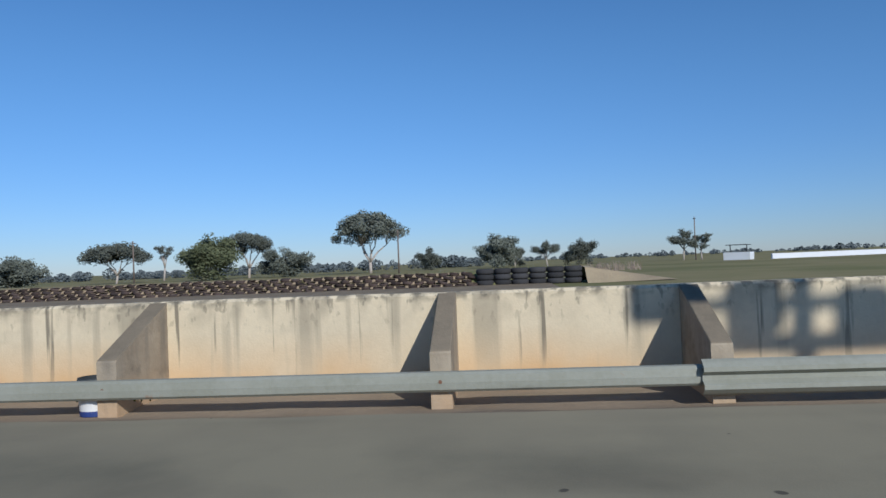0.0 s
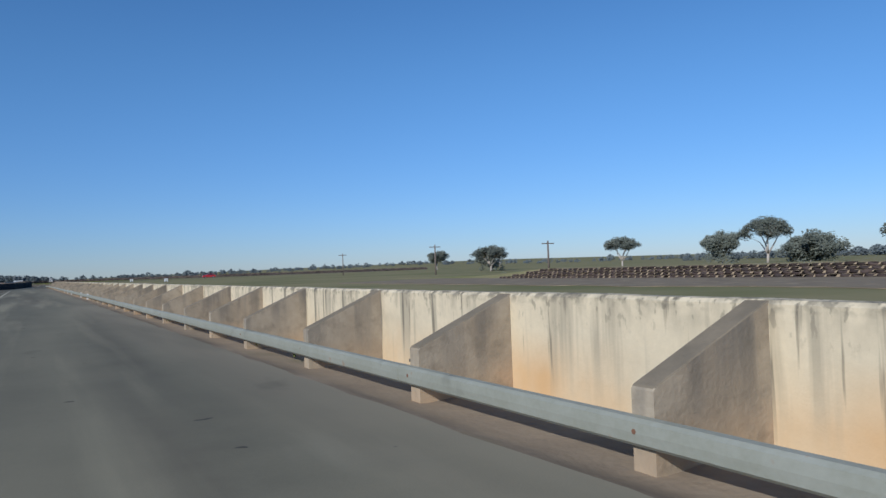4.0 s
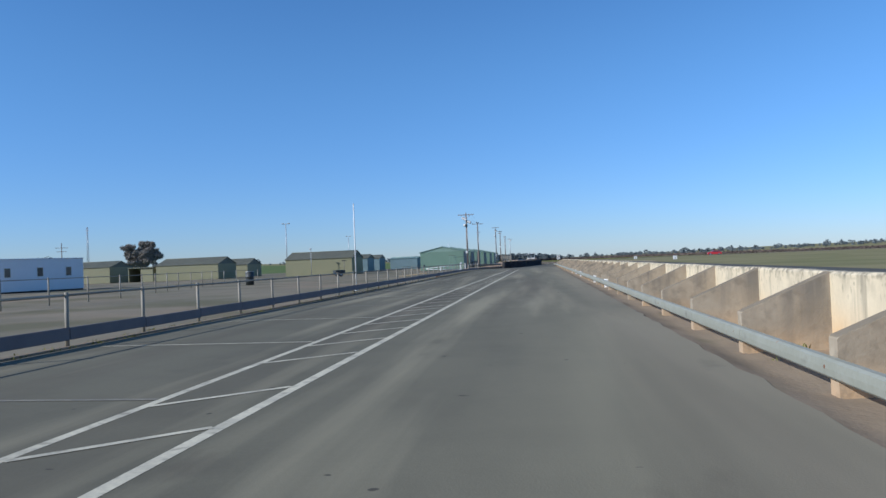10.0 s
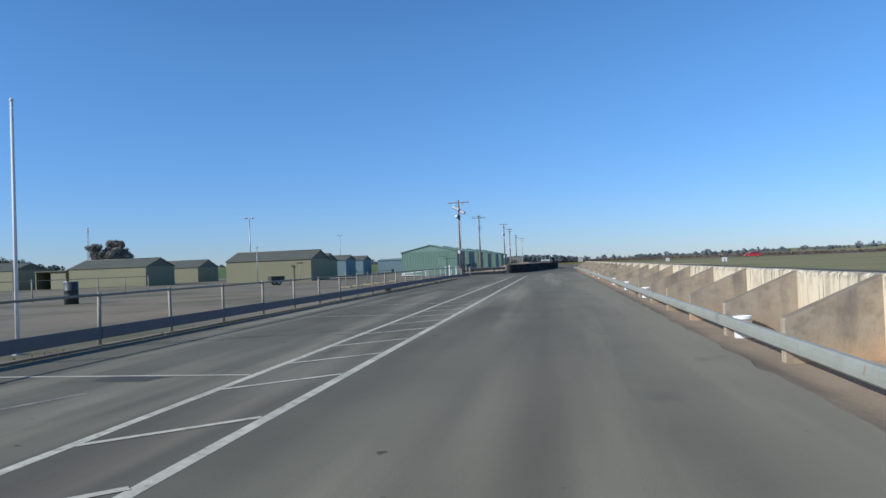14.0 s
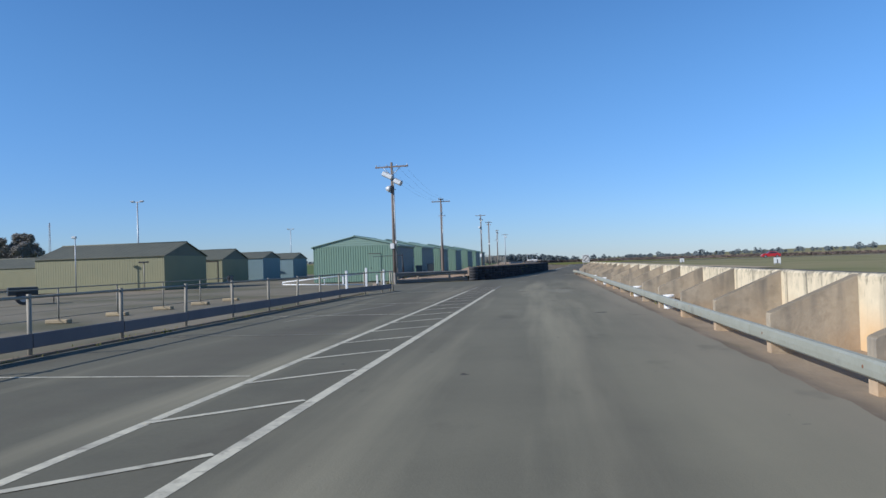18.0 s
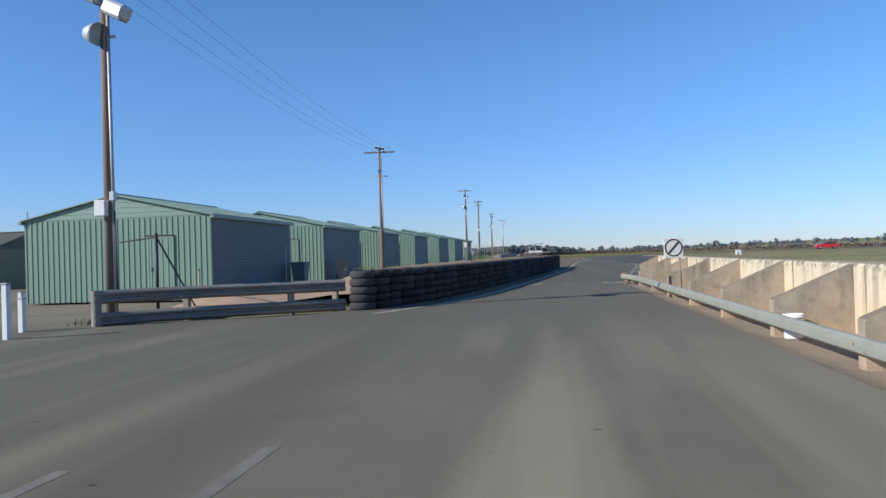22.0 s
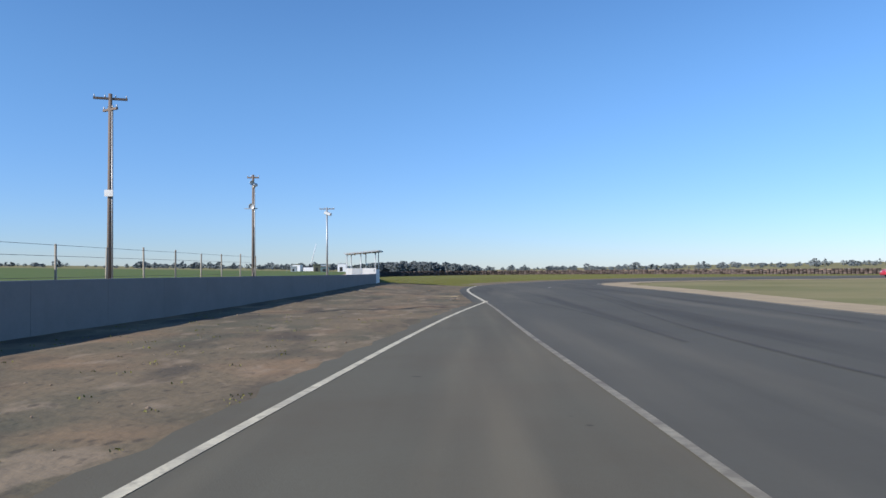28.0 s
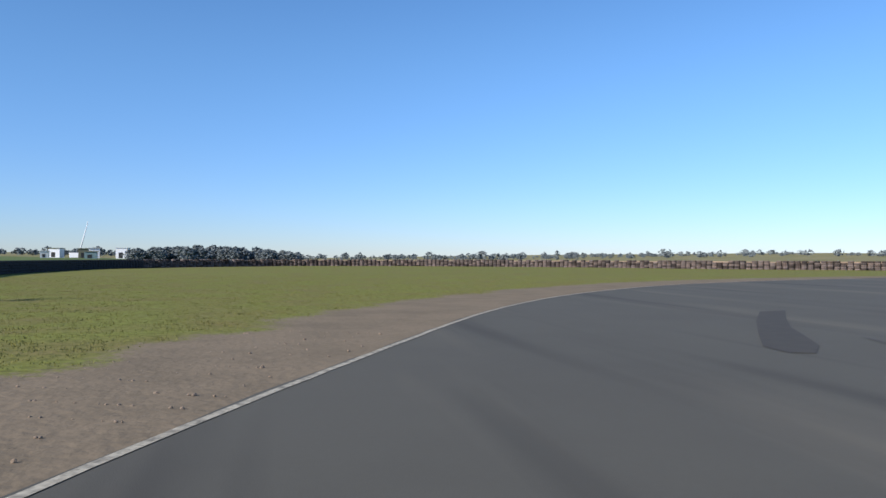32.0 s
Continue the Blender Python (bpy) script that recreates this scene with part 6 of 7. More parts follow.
bm = bmesh.new()
for k in range(20):
    for i in range(3):
        a, c = 2 * math.pi * i / 3, 2 * math.pi * (i + 1) / 3
        r0, r1 = 1.2 - 0.7 * k / 20, 1.2 - 0.7 * (k + 1) / 20
        tube(bm, (r0 * math.cos(a), r0 * math.sin(a), 2.2 * k), (r1 * math.cos(c), r1 * math.sin(c), 2.2 * (k + 1)), 0.08, seg=4, caps=False)
part("lattice", bm, M_GALV, ant)
part("aerial", boxm(-1.6, 1.6, -0.1, 0.1, 41, 41.4), M_GALV, ant)


# ---- bins ----
def wheelie(x, y, z, rz, material, label):
    b = thing("wheelie_bin", pose(x, y, z, 0, 0, rz), label, "wheelie bin", "bins")
    bm = bmesh.new()
    lo = [(-0.22, -0.24), (0.22, -0.24), (0.22, 0.2), (-0.22, 0.2)]
    hi = [(-0.29, -0.34), (0.29, -0.34), (0.29, 0.3), (-0.29, 0.3)]
    A = [bm.verts.new((*p, 0.04)) for p in lo]
    B = [bm.verts.new((*p, 0.95)) for p in hi]
    bm.faces.new(A[::-1])
    bm.faces.new(B)
    for i in range(4):
        bm.faces.new((A[i], A[(i + 1) % 4], B[(i + 1) % 4], B[i]))
    part("body", bm, material, b)
    part("lid", boxm(-0.31, 0.31, -0.37, 0.34, 0.95, 1.03, 0.025), material, b)
    part("handle", tube(bmesh.new(), (-0.25, 0.38, 0.96), (0.25, 0.38, 0.96), 0.018, seg=6), material, b)
    for sx in (-0.26, 0.26):
        part("wheel", tube(bmesh.new(), (sx - 0.03, 0.24, 0.1), (sx + 0.03, 0.24, 0.1), 0.1, seg=14), M_BLACK, b)
    return b


M_BINGREEN = mat("grey_green_plastic", (0.17, 0.195, 0.18), 0.6, vary=0.25, scale=5)
wheelie(-12.0, 106.3, 0.2, 15, M_BINGREEN, "grey-green wheelie bin against a garage wall")
wheelie(-12.0, 100.0, 0.1, 0, M_BINGREEN, "grey-green wheelie bin against a garage wall")
rb = thing("rubbish_drum", (-25.1, 41.7, -0.02), "dark open rubbish drum on the paddock gravel", "rubbish bin")
part("drum", lathe(bmesh.new(), [(0.001, 0), (0.33, 0), (0.33, 0.3), (0.345, 0.31), (0.33, 0.33), (0.33, 0.66), (0.345, 0.67), (0.33, 0.69), (0.33, 1.1), (0.31, 1.1), (0.3, 0.05), (0.001, 0.05)], 20), M_DARKBIN, rb)
part("rim", lathe(bmesh.new(), [(0.33, 1.08), (0.35, 1.1), (0.33, 1.12)], 20), M_GALV, rb)
gal = thing("gallows_post", (-28.9, 85.9, 0), "dark post with a slanted lamp by the olive shed", "lamp post")
part("post", tube(bmesh.new(), (0, 0, 0), (0, 0, 1.95), 0.035, seg=8), M_POST, gal)
part("lamp", boxm(-0.35, 0.35, -0.1, 0.1, 1.93, 2.03, 0.03), M_BLACK, gal)
sp = thing("brace_post", (-10.95, 86.75, 0), "dark steel end post with strut and pipe arm", "post")
part("post", tube(bmesh.new(), (0, 0, -0.05), (0, 0, 1.95), 0.04, seg=8), M_BLACK, sp)
part("strut", tube(bmesh.new(), (-0.01, 0.03, 1.85), (-0.38, 2.7, -0.02), 0.025, seg=6), M_BLACK, sp)
part("arm", tube(bmesh.new(), (0, 0, 1.86), (-2.7, 2.95, 1.86), 0.022, seg=6), M_BLACK, sp)
sp = thing("garage_post", (-12.2, 91.4, 0), "low dark steel post before the garage", "post")
part("post", tube(bmesh.new(), (0, 0, -0.05), (0, 0, 1.0), 0.035, seg=8), M_POST, sp)
part("cap", tube(bmesh.new(), (0, 0, 1.0), (0, 0, 1.03), 0.042, seg=8), M_BLACK, sp)

# ---- marshal post ----
mp_ = thing("marshal_post", (0, 0, 0), "white block marshal post with a flat roof on steel posts", "shelter")
part("front_wall", boxm(-4.86, -2.70, 196.04, 196.18, 0.0, 1.40, 0.015), M_WHITE, mp_)
part("side_wall", boxm(-2.84, -2.70, 196.18, 198.16, 0.0, 1.33, 0.015), M_WHITE, mp_)
part("back_wall", boxm(-4.86, -2.70, 198.16, 198.30, 0.0, 1.33, 0.015), M_WHITE, mp_)
part("side_wall", boxm(-4.86, -4.72, 196.18, 198.16, 0.0, 1.33, 0.015), M_WHITE, mp_)
part("grey_panel", boxm(-4.42, -3.72, 196.02, 196.045, 0.5, 1.405), M_LAMP, mp_, "grey painted panel")
bm = bmesh.new()
q = [(-5.05, 198.5, 2.38), (-4.95, 195.9, 2.39), (-2.5, 195.85, 2.60), (-2.45, 198.45, 2.58)]
up = [bm.verts.new((x, y, z + 0.09)) for x, y, z in q]
dn = [bm.verts.new((x, y, z)) for x, y, z in q]
bm.faces.new(up)
bm.faces.new(dn[::-1])
for i in range(4):
    bm.faces.new((up[i], dn[i], dn[(i + 1) % 4], up[(i + 1) % 4]))
bmesh.ops.recalc_face_normals(bm, faces=bm.faces[:])
part("roof", bm, M_LAMP, mp_, "flat grey roof sheet")
for t in (0.2, 0.5, 0.8):
    a = Vector(q[0]).lerp(Vector(q[3]), t) - Vector((0, 0, 0.03))
    b = Vector(q[1]).lerp(Vector(q[2]), t) - Vector((0, 0, 0.03))
    part("purlin", tube(bmesh.new(), a, b, 0.035, seg=6), M_GALV, mp_)
for x, y in ((-4.79, 196.11), (-4.79, 198.23), (-3.8, 196.11), (-3.7, 198.23), (-2.77, 196.11), (-2.77, 198.23)):
    part("post", tube(bmesh.new(), (x, y, 0.3), (x, y, 2.40 + (0.09 if x > -4 else 0.0) + (0.1 if x > -3 else 0.0)), 0.034, seg=8), M_GALV, mp_)
cu = bpy.data.curves.new("numeral", "FONT")
cu.body, cu.size, cu.extrude = "3", 0.2, 0.004
cu.materials.append(M_BLACK)
num = new("numeral", cu)
num.parent = mp_
num.matrix_basis = pose(-2.90, 196.034, 1.18, 90, 0, 0)
num["label"] = "black painted numeral three"

# ---- second tyre wall round the bend ----
FAR_LINE = smooth_line([(-3.1, 198.8), (-4.1, 205), (-5.1, 212), (-5.7, 219), (-7.4, 232), (-9.7, 248), (-11.7, 262), (-11.5, 285), (-5, 304), (8, 314), (23, 313), (44, 298), (60, 276), (90, 259), (150, 247)], 5)
TYF = tyre_mesh("tyre", M_TYRE, seg=12)
rnd = random.Random(45)
tb = thing("tyre_wall", (0, 0, 0), "long wall of stacked black tyres round the outside of the bend", "tyre wall")
stacks = along(FAR_LINE, 0.62)
for x, y, a in stacks[:60]:
    z = -0.02 + rise(x, y)
    for k in range(5):
        shared("tyre", TYF, tb, pose(x + rnd.uniform(-0.03, 0.03), y, z, rnd.uniform(-2, 2), rnd.uniform(-2, 2), 0))
        z += 0.2 - 0.03 * min(1.0, rise(x, y) / 0.3)
bank_stuff_v, bank_stuff_f = [], []


def ring_into(vs, fs, x, y, z, r, w, seg=8):
    n0 = len(vs)
    for (rr, zz) in ((r * 0.6, w * 0.9), (r * 0.85, w), (r, w * 0.75), (r, w * 0.25), (r * 0.85, 0.0)):
        for i in range(seg):
            t = 2 * math.pi * i / seg
            vs.append((x + rr * math.cos(t), y + rr * math.sin(t), z + zz))
    for k in range(4):
        for i in range(seg):
            j = (i + 1) % seg
            fs.append((n0 + k * seg + i, n0 + k * seg + j, n0 + (k + 1) * seg + j, n0 + (k + 1) * seg + i))


dark_v, dark_f = [], []
for x, y, a in stacks[60:]:
    far = y > 296 or x > 0
    tall = rnd.choice((5, 5, 5, 4)) if far else 5
    for k in range(tall):
        ring_into(bank_stuff_v if far else dark_v, bank_stuff_f if far else dark_f, x + rnd.uniform(-0.04, 0.04), y + rnd.uniform(-0.05, 0.05), 0.2 * k - 0.02, rnd.uniform(0.30, 0.34), 0.2)
me = bpy.data.meshes.new("further_tyres")
me.from_pydata(dark_v, [], dark_f)
me.materials.append(M_TYRE)
o = new("further_tyres", me)
o.parent = tb
o["label"], o["kind"] = "further stacks of black tyres", "stuff"
me = bpy.data.meshes.new("far_tyres")
me.from_pydata(bank_stuff_v, [], bank_stuff_f)
me.materials.append(M_TYRE_OLD)
tagged(new("far_tyres", me), "distant rows of dusty reddish tyres round the bend", "tyres", kind="stuff")
fo = [resample(offset(FAR_LINE, d), 120) for d in (-0.35, -0.6, -2.4, -6.0)]
bm = bmesh.new()
hz = (-0.05, 0.86, 0.84, -0.05)
R = []
for i in range(120):
    R.append([bm.verts.new((fo[j][i][0], fo[j][i][1], hz[j] + (0.09 * noise.noise(Vector((fo[j][i][0] * 0.4, fo[j][i][1] * 0.4, 0))) if 0 < j < 3 else 0))) for j in range(4)])
for a, b in zip(R, R[1:]):
    for j in range(3):
        bm.faces.new((a[j], b[j], b[j + 1], a[j + 1]))
bmesh.ops.recalc_face_normals(bm, faces=bm.faces[:])
tagged(obj("bend_bank", bm, M_BANK), "soil bank behind the tyre wall of the bend", "earth bank", kind="structure")

# ---- wire fence behind the roadside wall ----
wf = thing("field_fence", (0, 0, 0), "thin wire fence on slim dark steel posts behind the roadside wall", "fence")
fence_y = [187.6 - 3.15 * k for k in range(18)]
for k, y in enumerate(fence_y):
    lean = 0.03 * math.sin(k * 2.3)
    part("post", tube(bmesh.new(), (-9.0, y, -0.1), (-9.0 + lean, y + lean, 2.15 + 0.06 * math.sin(k * 1.7)), 0.04, 0.035, 7), M_POST, wf)
part("strut", tube(bmesh.new(), (-9.0, 187.5, 1.6), (-9.0, 186.1, 0), 0.03, seg=6), M_POST, wf)
for z in (0.5, 1.1, 1.75, 2.08):
    part("wire", tube(bmesh.new(), (-9.0, fence_y[-1], z), (-9.0, fence_y[0], z), 0.006, seg=4), M_WIRE, wf)

# unseen pole added behind the starting place only to cast shadows on the pit wall
fp = service_pole(-9.2, -51.1, 9.2, "unseen timber pole with broad boxes, added to cast shadows on the pit wall", True)
# boxes sized and placed for the shadow patches they throw on the wall
for dy, z, w, h in ((0.45, 8.02, 0.27, 0.28), (-0.6, 7.92, 0.26, 0.27), (1.35, 8.12, 0.33, 0.22)):
    part("lamp_box", boxm(-0.12, 0.12, dy - w, dy + w, z - h, z + h, 0.08), M_LAMP, fp, "broad grey box added for its shadow")
part("crossbar", boxm(-0.04, 0.04, -0.9, 1.6, 8.0, 8.1), M_GALV, fp)
part("lower_bar", boxm(-0.05, 0.05, -1.0, 0.9, 7.58, 7.72), M_GALV, fp)


# ---- tyre terrace beyond the track ----
terr = thing("tyre_terrace", (0, 0, 0), "terraced retaining bank of soil-filled tyres beyond the track", "tyre bank")
TX = 33.8
TYD = tyre_mesh("tyre", M_TYRE_DUST, 0.31, 0.19, 12)
bm = lathe(bmesh.new(), [(0.001, 0.235), (0.20, 0.215)], 10)
bmesh.ops.recalc_face_normals(bm, faces=bm.faces[:])
FILL = bpy.data.meshes.new("soil_fill")
bm.to_mesh(FILL)
bm.free()
FILL.materials.append(M_FILL)
rnd = random.Random(14)
vs, fs, vs2, fs2 = [], [], [], []
made = 0
for k in range(4):
    y = -39.9 + 0.31 * (k % 2)
    while y < 15.5 - 1.5 * k:
        x = TX - 0.3 + 0.3 * k + rnd.uniform(-0.04, 0.04) + 0.25 * noise.noise(Vector((y * 0.05, 0, 0))) + 0.012 * max(0, y)
        z = -0.05 + 0.19 * k
        if made < 300:
            q = rnd.uniform(0.84, 1.06)
            shared("tyre", TYD, terr, pose(x, y + rnd.uniform(-0.04, 0.04), z + rnd.uniform(-0.03, 0.02), rnd.uniform(-9, 9), rnd.uniform(-16, 4), rnd.uniform(0, 90)) @ Matrix.Diagonal((q, q, rnd.uniform(0.85, 1.05), 1)))
            made += 1
        else:
            ring_into(vs, fs, x, y + rnd.uniform(-0.05, 0.05), z + rnd.uniform(-0.03, 0.02), rnd.uniform(0.26, 0.33), rnd.uniform(0.15, 0.2), 8)
        n0 = len(vs2)
        s = rnd.uniform(0.2, 0.26)
        vs2.append((x, y, z + 0.205))
        for q in range(8):
            a = 2 * math.pi * q / 8
            vs2.append((x + s * math.cos(a), y + s * math.sin(a), z + 0.18))
        fs2 += [(n0, n0 + 1 + q, n0 + 1 + (q + 1) % 8) for q in range(8)]
        # soil spilling between the tyres
        n0 = len(vs2)
        q1, q2 = rnd.uniform(0.2, 0.27), rnd.uniform(0.34, 0.42)
        zs = z + rnd.uniform(0.03, 0.1)
        vs2 += [(x - 0.27, y + q1, zs), (x - 0.27, y + q2, zs), (x - 0.16, y + q2 - 0.02, z + 0.15), (x - 0.16, y + q1 + 0.02, z + 0.15), (x + 0.14, y + 0.44, z + 0.19), (x + 0.14, y + 0.18, z + 0.19)]
        fs2 += [(n0, n0 + 1, n0 + 2, n0 + 3), (n0 + 3, n0 + 2, n0 + 4, n0 + 5)]
        y += 0.62
for nm, v, f, mt, lb in (("terrace_rest", vs, fs, M_TYRE_DUST, "further dusty tyres of the terraced bank"), ("terrace_soil", vs2, fs2, M_FILL, "tan soil filling and spilling over the tyres")):
    me = bpy.data.meshes.new(nm)
    me.from_pydata(v, [], f)
    me.materials.append(mt)
    o = new(nm, me)
    o.parent = terr
    o["label"], o["kind"] = lb, "stuff"
bm = bmesh.new()
R = []
for i in range(90):
    y = -41.3 + 105 * (i / 89) ** 1.3
    x0 = TX + 0.012 * max(0, y)
    up = float(np.interp(y, [-42, 12, 18, 30, 62], [1.0, 1.0, 0.55, 0.35, 0.0]))
    R.append([bm.verts.new((x0 + dx, y, -0.22 + (z + 0.22) * up + up * (0.06 * noise.noise(Vector((dx, y * 0.3, 0))) if z > 0.1 else 0))) for dx, z in ((-0.25, -0.12), (0.05, 0.14), (0.35, 0.33), (0.75, 0.62), (3.0, 0.74), (9, 0.62), (22, 0.45), (60, -0.2))])
for a, b in zip(R, R[1:]):
    for j in range(7):
        bm.faces.new((a[j], a[j + 1], b[j + 1], b[j]))
sheet("terrace_foot", ragged([(TX - 11 + 0.012 * max(0, y), y) for y in range(-44, 30, 2)], 1.2, 0.3), [(TX + 0.1 + 0.012 * max(0, y), y) for y in range(-44, 30, 2)], -0.008, M_SHOULDER, "bare brown dirt at the foot of the tyre terrace", category="dirt")
tagged(obj("terrace_bank", bm, M_GRASS), "grassy bank held by the tyre terrace", "bank", kind="structure")
for i in range(6):
    st = thing("tyre_stack", pose(TX + 0.1 + 0.1 * math.sin(i), -40.6 - 0.92 * i, -0.05, 0, 0, 30 * i), "tall stack of big black truck tyres", "tyre stack", "big tyre stacks")
    for k in range(3):
        shared("tyre", TY, st, pose(0, 0, 0.30 * k) @ Matrix.Diagonal((1.5, 1.5, 1.32, 1)))
bm = bmesh.new()
R = []
for i in range(30):
    y = -45.8 - 4.5 * i / 29
    t = i / 29
    R.append([bm.verts.new((TX + dx, y, max(-0.06, z * (1 - t)))) for dx, z in ((-1.2, -0.06), (0, 0.75), (2.5, 0.85), (7, -0.06))])
for a, b in zip(R, R[1:]):
    for j in range(3):
        bm.faces.new((a[j], b[j], b[j + 1], a[j + 1]))
tagged(obj("end_mound", bm, M_PALE), "bare pale dirt mound at the bank's end", "mound", kind="structure")
blades("mound_brush", 50, lambda r: (TX + r.uniform(0, 3), -46.3 - r.uniform(0, 2.5), 0.5), 0.25, 0.6, M_TIMBER, "dry brushwood on the dirt mound", 61, 0.012)


# ---- trees ----
def leaf_clump(vs, fs, c, r, n, rnd, flat=0.7):
    """A tuft of small leaf blades round a twig's end."""
    for _ in range(n):
        d = Vector((rnd.gauss(0, 1), rnd.gauss(0, 1), rnd.gauss(0, flat)))
        if d.length > 0:
            d = d.normalized() * r * rnd.random() ** 0.45
        p = c + d
        a = Vector((rnd.gauss(0, 1), rnd.gauss(0, 1), rnd.gauss(0, 0.7))).normalized()
        b = a.orthogonal().normalized()
        L, W = r * rnd.uniform(0.14, 0.28), r * rnd.uniform(0.06, 0.13)
        n0 = len(vs)
        vs += [tuple(p - a * L), tuple(p + b * W), tuple(p + a * L), tuple(p - b * W)]
        fs.append((n0, n0 + 1, n0 + 2, n0 + 3))


def gum_tree(x, y, h, w, label, low, leaf=None, seed=0, z=0.0, dense=1.0, group="trees beyond the track"):
    """A gum with a pale forked trunk, bare limbs and a dense crown domed above and level below; low is the crown's underside."""
    rnd = random.Random(seed)
    t = thing("tree", (x, y, z), label, "tree", group)
    bm = bmesh.new()
    r0 = 0.02 * h + 0.05
    fork = Vector((rnd.uniform(-0.03, 0.03) * w, rnd.uniform(-0.03, 0.03) * w, h * low * 0.42))
    tube(bm, Vector((0, 0, -0.25)), fork, r0 * 1.15, r0 * 0.9, 9)
    heads = []
    for i in range(5):
        a = 2 * math.pi * (i + rnd.random() * 0.7) / 5
        q = w * rnd.uniform(0.10, 0.27)
        e = Vector((q * math.cos(a), q * math.sin(a), h * (low + rnd.uniform(-0.04, 0.10))))
        m = fork.lerp(e, 0.5) + Vector((rnd.uniform(-0.03, 0.03) * w, rnd.uniform(-0.03, 0.03) * w, 0.02 * h))
        tube(bm, fork, m, r0 * 0.7, r0 * 0.5, 7)
        tube(bm, m, e, r0 * 0.5, r0 * 0.32, 6)
        heads.append(e)
    vs, fs = [], []
    clumps = 30
    for i in range(clumps):
        a = 2.399963 * i + rnd.uniform(-0.35, 0.35)
        q = (i + 0.5) / clumps
        q = 0.46 * w * q ** 0.5 * rnd.uniform(0.9, 1.08)
        top = low + (0.94 - low) * max(0.0, 1 - (q / (0.5 * w)) ** 2) ** 0.5
        top += 0.05 * noise.noise(Vector((math.cos(a) * 1.7, math.sin(a) * 1.7, seed * 0.37 + q / w * 3)))
        c = Vector((q * math.cos(a), q * math.sin(a), h * top))
        hd = min(heads, key=lambda e: (e - c).length)
        tube(bm, hd, c, r0 * 0.22, r0 * 0.07, 5)
        r = w * rnd.uniform(0.085, 0.125)
        leaf_clump(vs, fs, c - Vector((0, 0, 0.02 * h)), r, int(170 * dense), rnd, 0.7)
        leaf_clump(vs, fs, c + Vector((rnd.uniform(-1, 1) * r, rnd.uniform(-1, 1) * r, -0.3 * r)), r * 0.75, int(110 * dense), rnd, 0.7)
        if i % 2 and top - low > 0.12:
            d = hd.lerp(c, rnd.uniform(0.45, 0.7))
            leaf_clump(vs, fs, d, r * 0.9, int(110 * dense), rnd, 0.6)
    part("trunk", bm, M_BARK, t, "pale forked trunk with bare limbs")
    me = bpy.data.meshes.new("crown")
    me.from_pydata(vs, [], fs)
    me.materials.append(leaf or M_LEAF)
    c = new("crown", me)
    c.parent = t
    return t


def tree(x, y, h, w, label, form="bush", leaf=None, seed=0, z=0.0, trunk=0.35, bark=None, dense=0.75, group="trees beyond the track"):
    rnd = random.Random(seed)
    t = thing("tree", (x, y, z), label, "tree", group)
    bm = bmesh.new()
    tips = []
    th = h * trunk
    r0 = 0.022 * h + 0.05
    base = Vector((0, 0, -0.2))
    top = Vector((rnd.uniform(-0.05, 0.05) * h, rnd.uniform(-0.05, 0.05) * h, th))
    tube(bm, base, top, r0, r0 * 0.7, 8)
    nl = 15 if form == "dome" else 9 if w > 5 else 5
    for i in range(nl):
        a = 2 * math.pi * (i + rnd.random() * 0.6) / nl
        rr = w * 0.5 * rnd.uniform(0.45, 0.95)
        if form == "dome":
            rr = w * 0.5 * rnd.uniform(0.15, 0.95)
            zz = h * rnd.uniform(0.46, 0.97) * (1 - 0.22 * (rr / (w * 0.5)) ** 2)
        elif form == "bush":
            zz = h * rnd.uniform(0.3, 0.85)
        else:
            zz = h * rnd.uniform(0.5, 0.92)
        e = Vector((rr * math.cos(a), rr * math.sin(a), zz))
        mid = top.lerp(e, 0.5) + Vector((0, 0, 0.05 * h * rnd.uniform(-0.3, 1)))
        tube(bm, top, mid, r0 * 0.5, r0 * 0.3, 6)
        tube(bm, mid, e, r0 * 0.3, r0 * 0.1, 5)
        tips += [e, mid.lerp(e, 0.6)]
        for _ in range(3):
            e2 = e + Vector((rnd.uniform(-1, 1) * w * 0.14, rnd.uniform(-1, 1) * w * 0.14, rnd.uniform(-0.03, 0.05) * h))
            tube(bm, mid.lerp(e, 0.4), e2, r0 * 0.16, r0 * 0.05, 4)
            tips.append(e2)
    e = Vector((rnd.uniform(-0.06, 0.06) * w, rnd.uniform(-0.06, 0.06) * w, h * 0.92))
    tube(bm, top, e, r0 * 0.5, r0 * 0.12, 6)
    tips += [e, e - Vector((0, 0, 0.12 * h))]
    part("trunk", bm, bark or M_BARK, t)
    vs, fs = [], []
    r = w * (0.11 if form == "dome" else 0.15)
    for c in tips:
        leaf_clump(vs, fs, c, r * rnd.uniform(0.8, 1.3), int(150 * dense), rnd, 0.85)
        for _ in range(2):
            leaf_clump(vs, fs, c + Vector((rnd.uniform(-1, 1), rnd.uniform(-1, 1), rnd.uniform(-0.4, 0.5))) * r * 1.2, r * rnd.uniform(0.5, 0.9), int(90 * dense), rnd)
    if form == "bush":
        for _ in range(26):
            a, q, zz = rnd.uniform(0, 6.28), rnd.random() ** 0.5 * w * 0.46, rnd.uniform(0.08, 0.75) * h
            k = 1 - 0.45 * zz / h
            leaf_clump(vs, fs, Vector((q * k * math.cos(a), q * k * math.sin(a), zz)), r, int(130 * dense), rnd, 0.9)
    me = bpy.data.meshes.new("crown")
    me.from_pydata(vs, [], fs)
    me.materials.append(leaf or M_LEAF)
    c = new("crown", me)
    c.parent = t
    return t


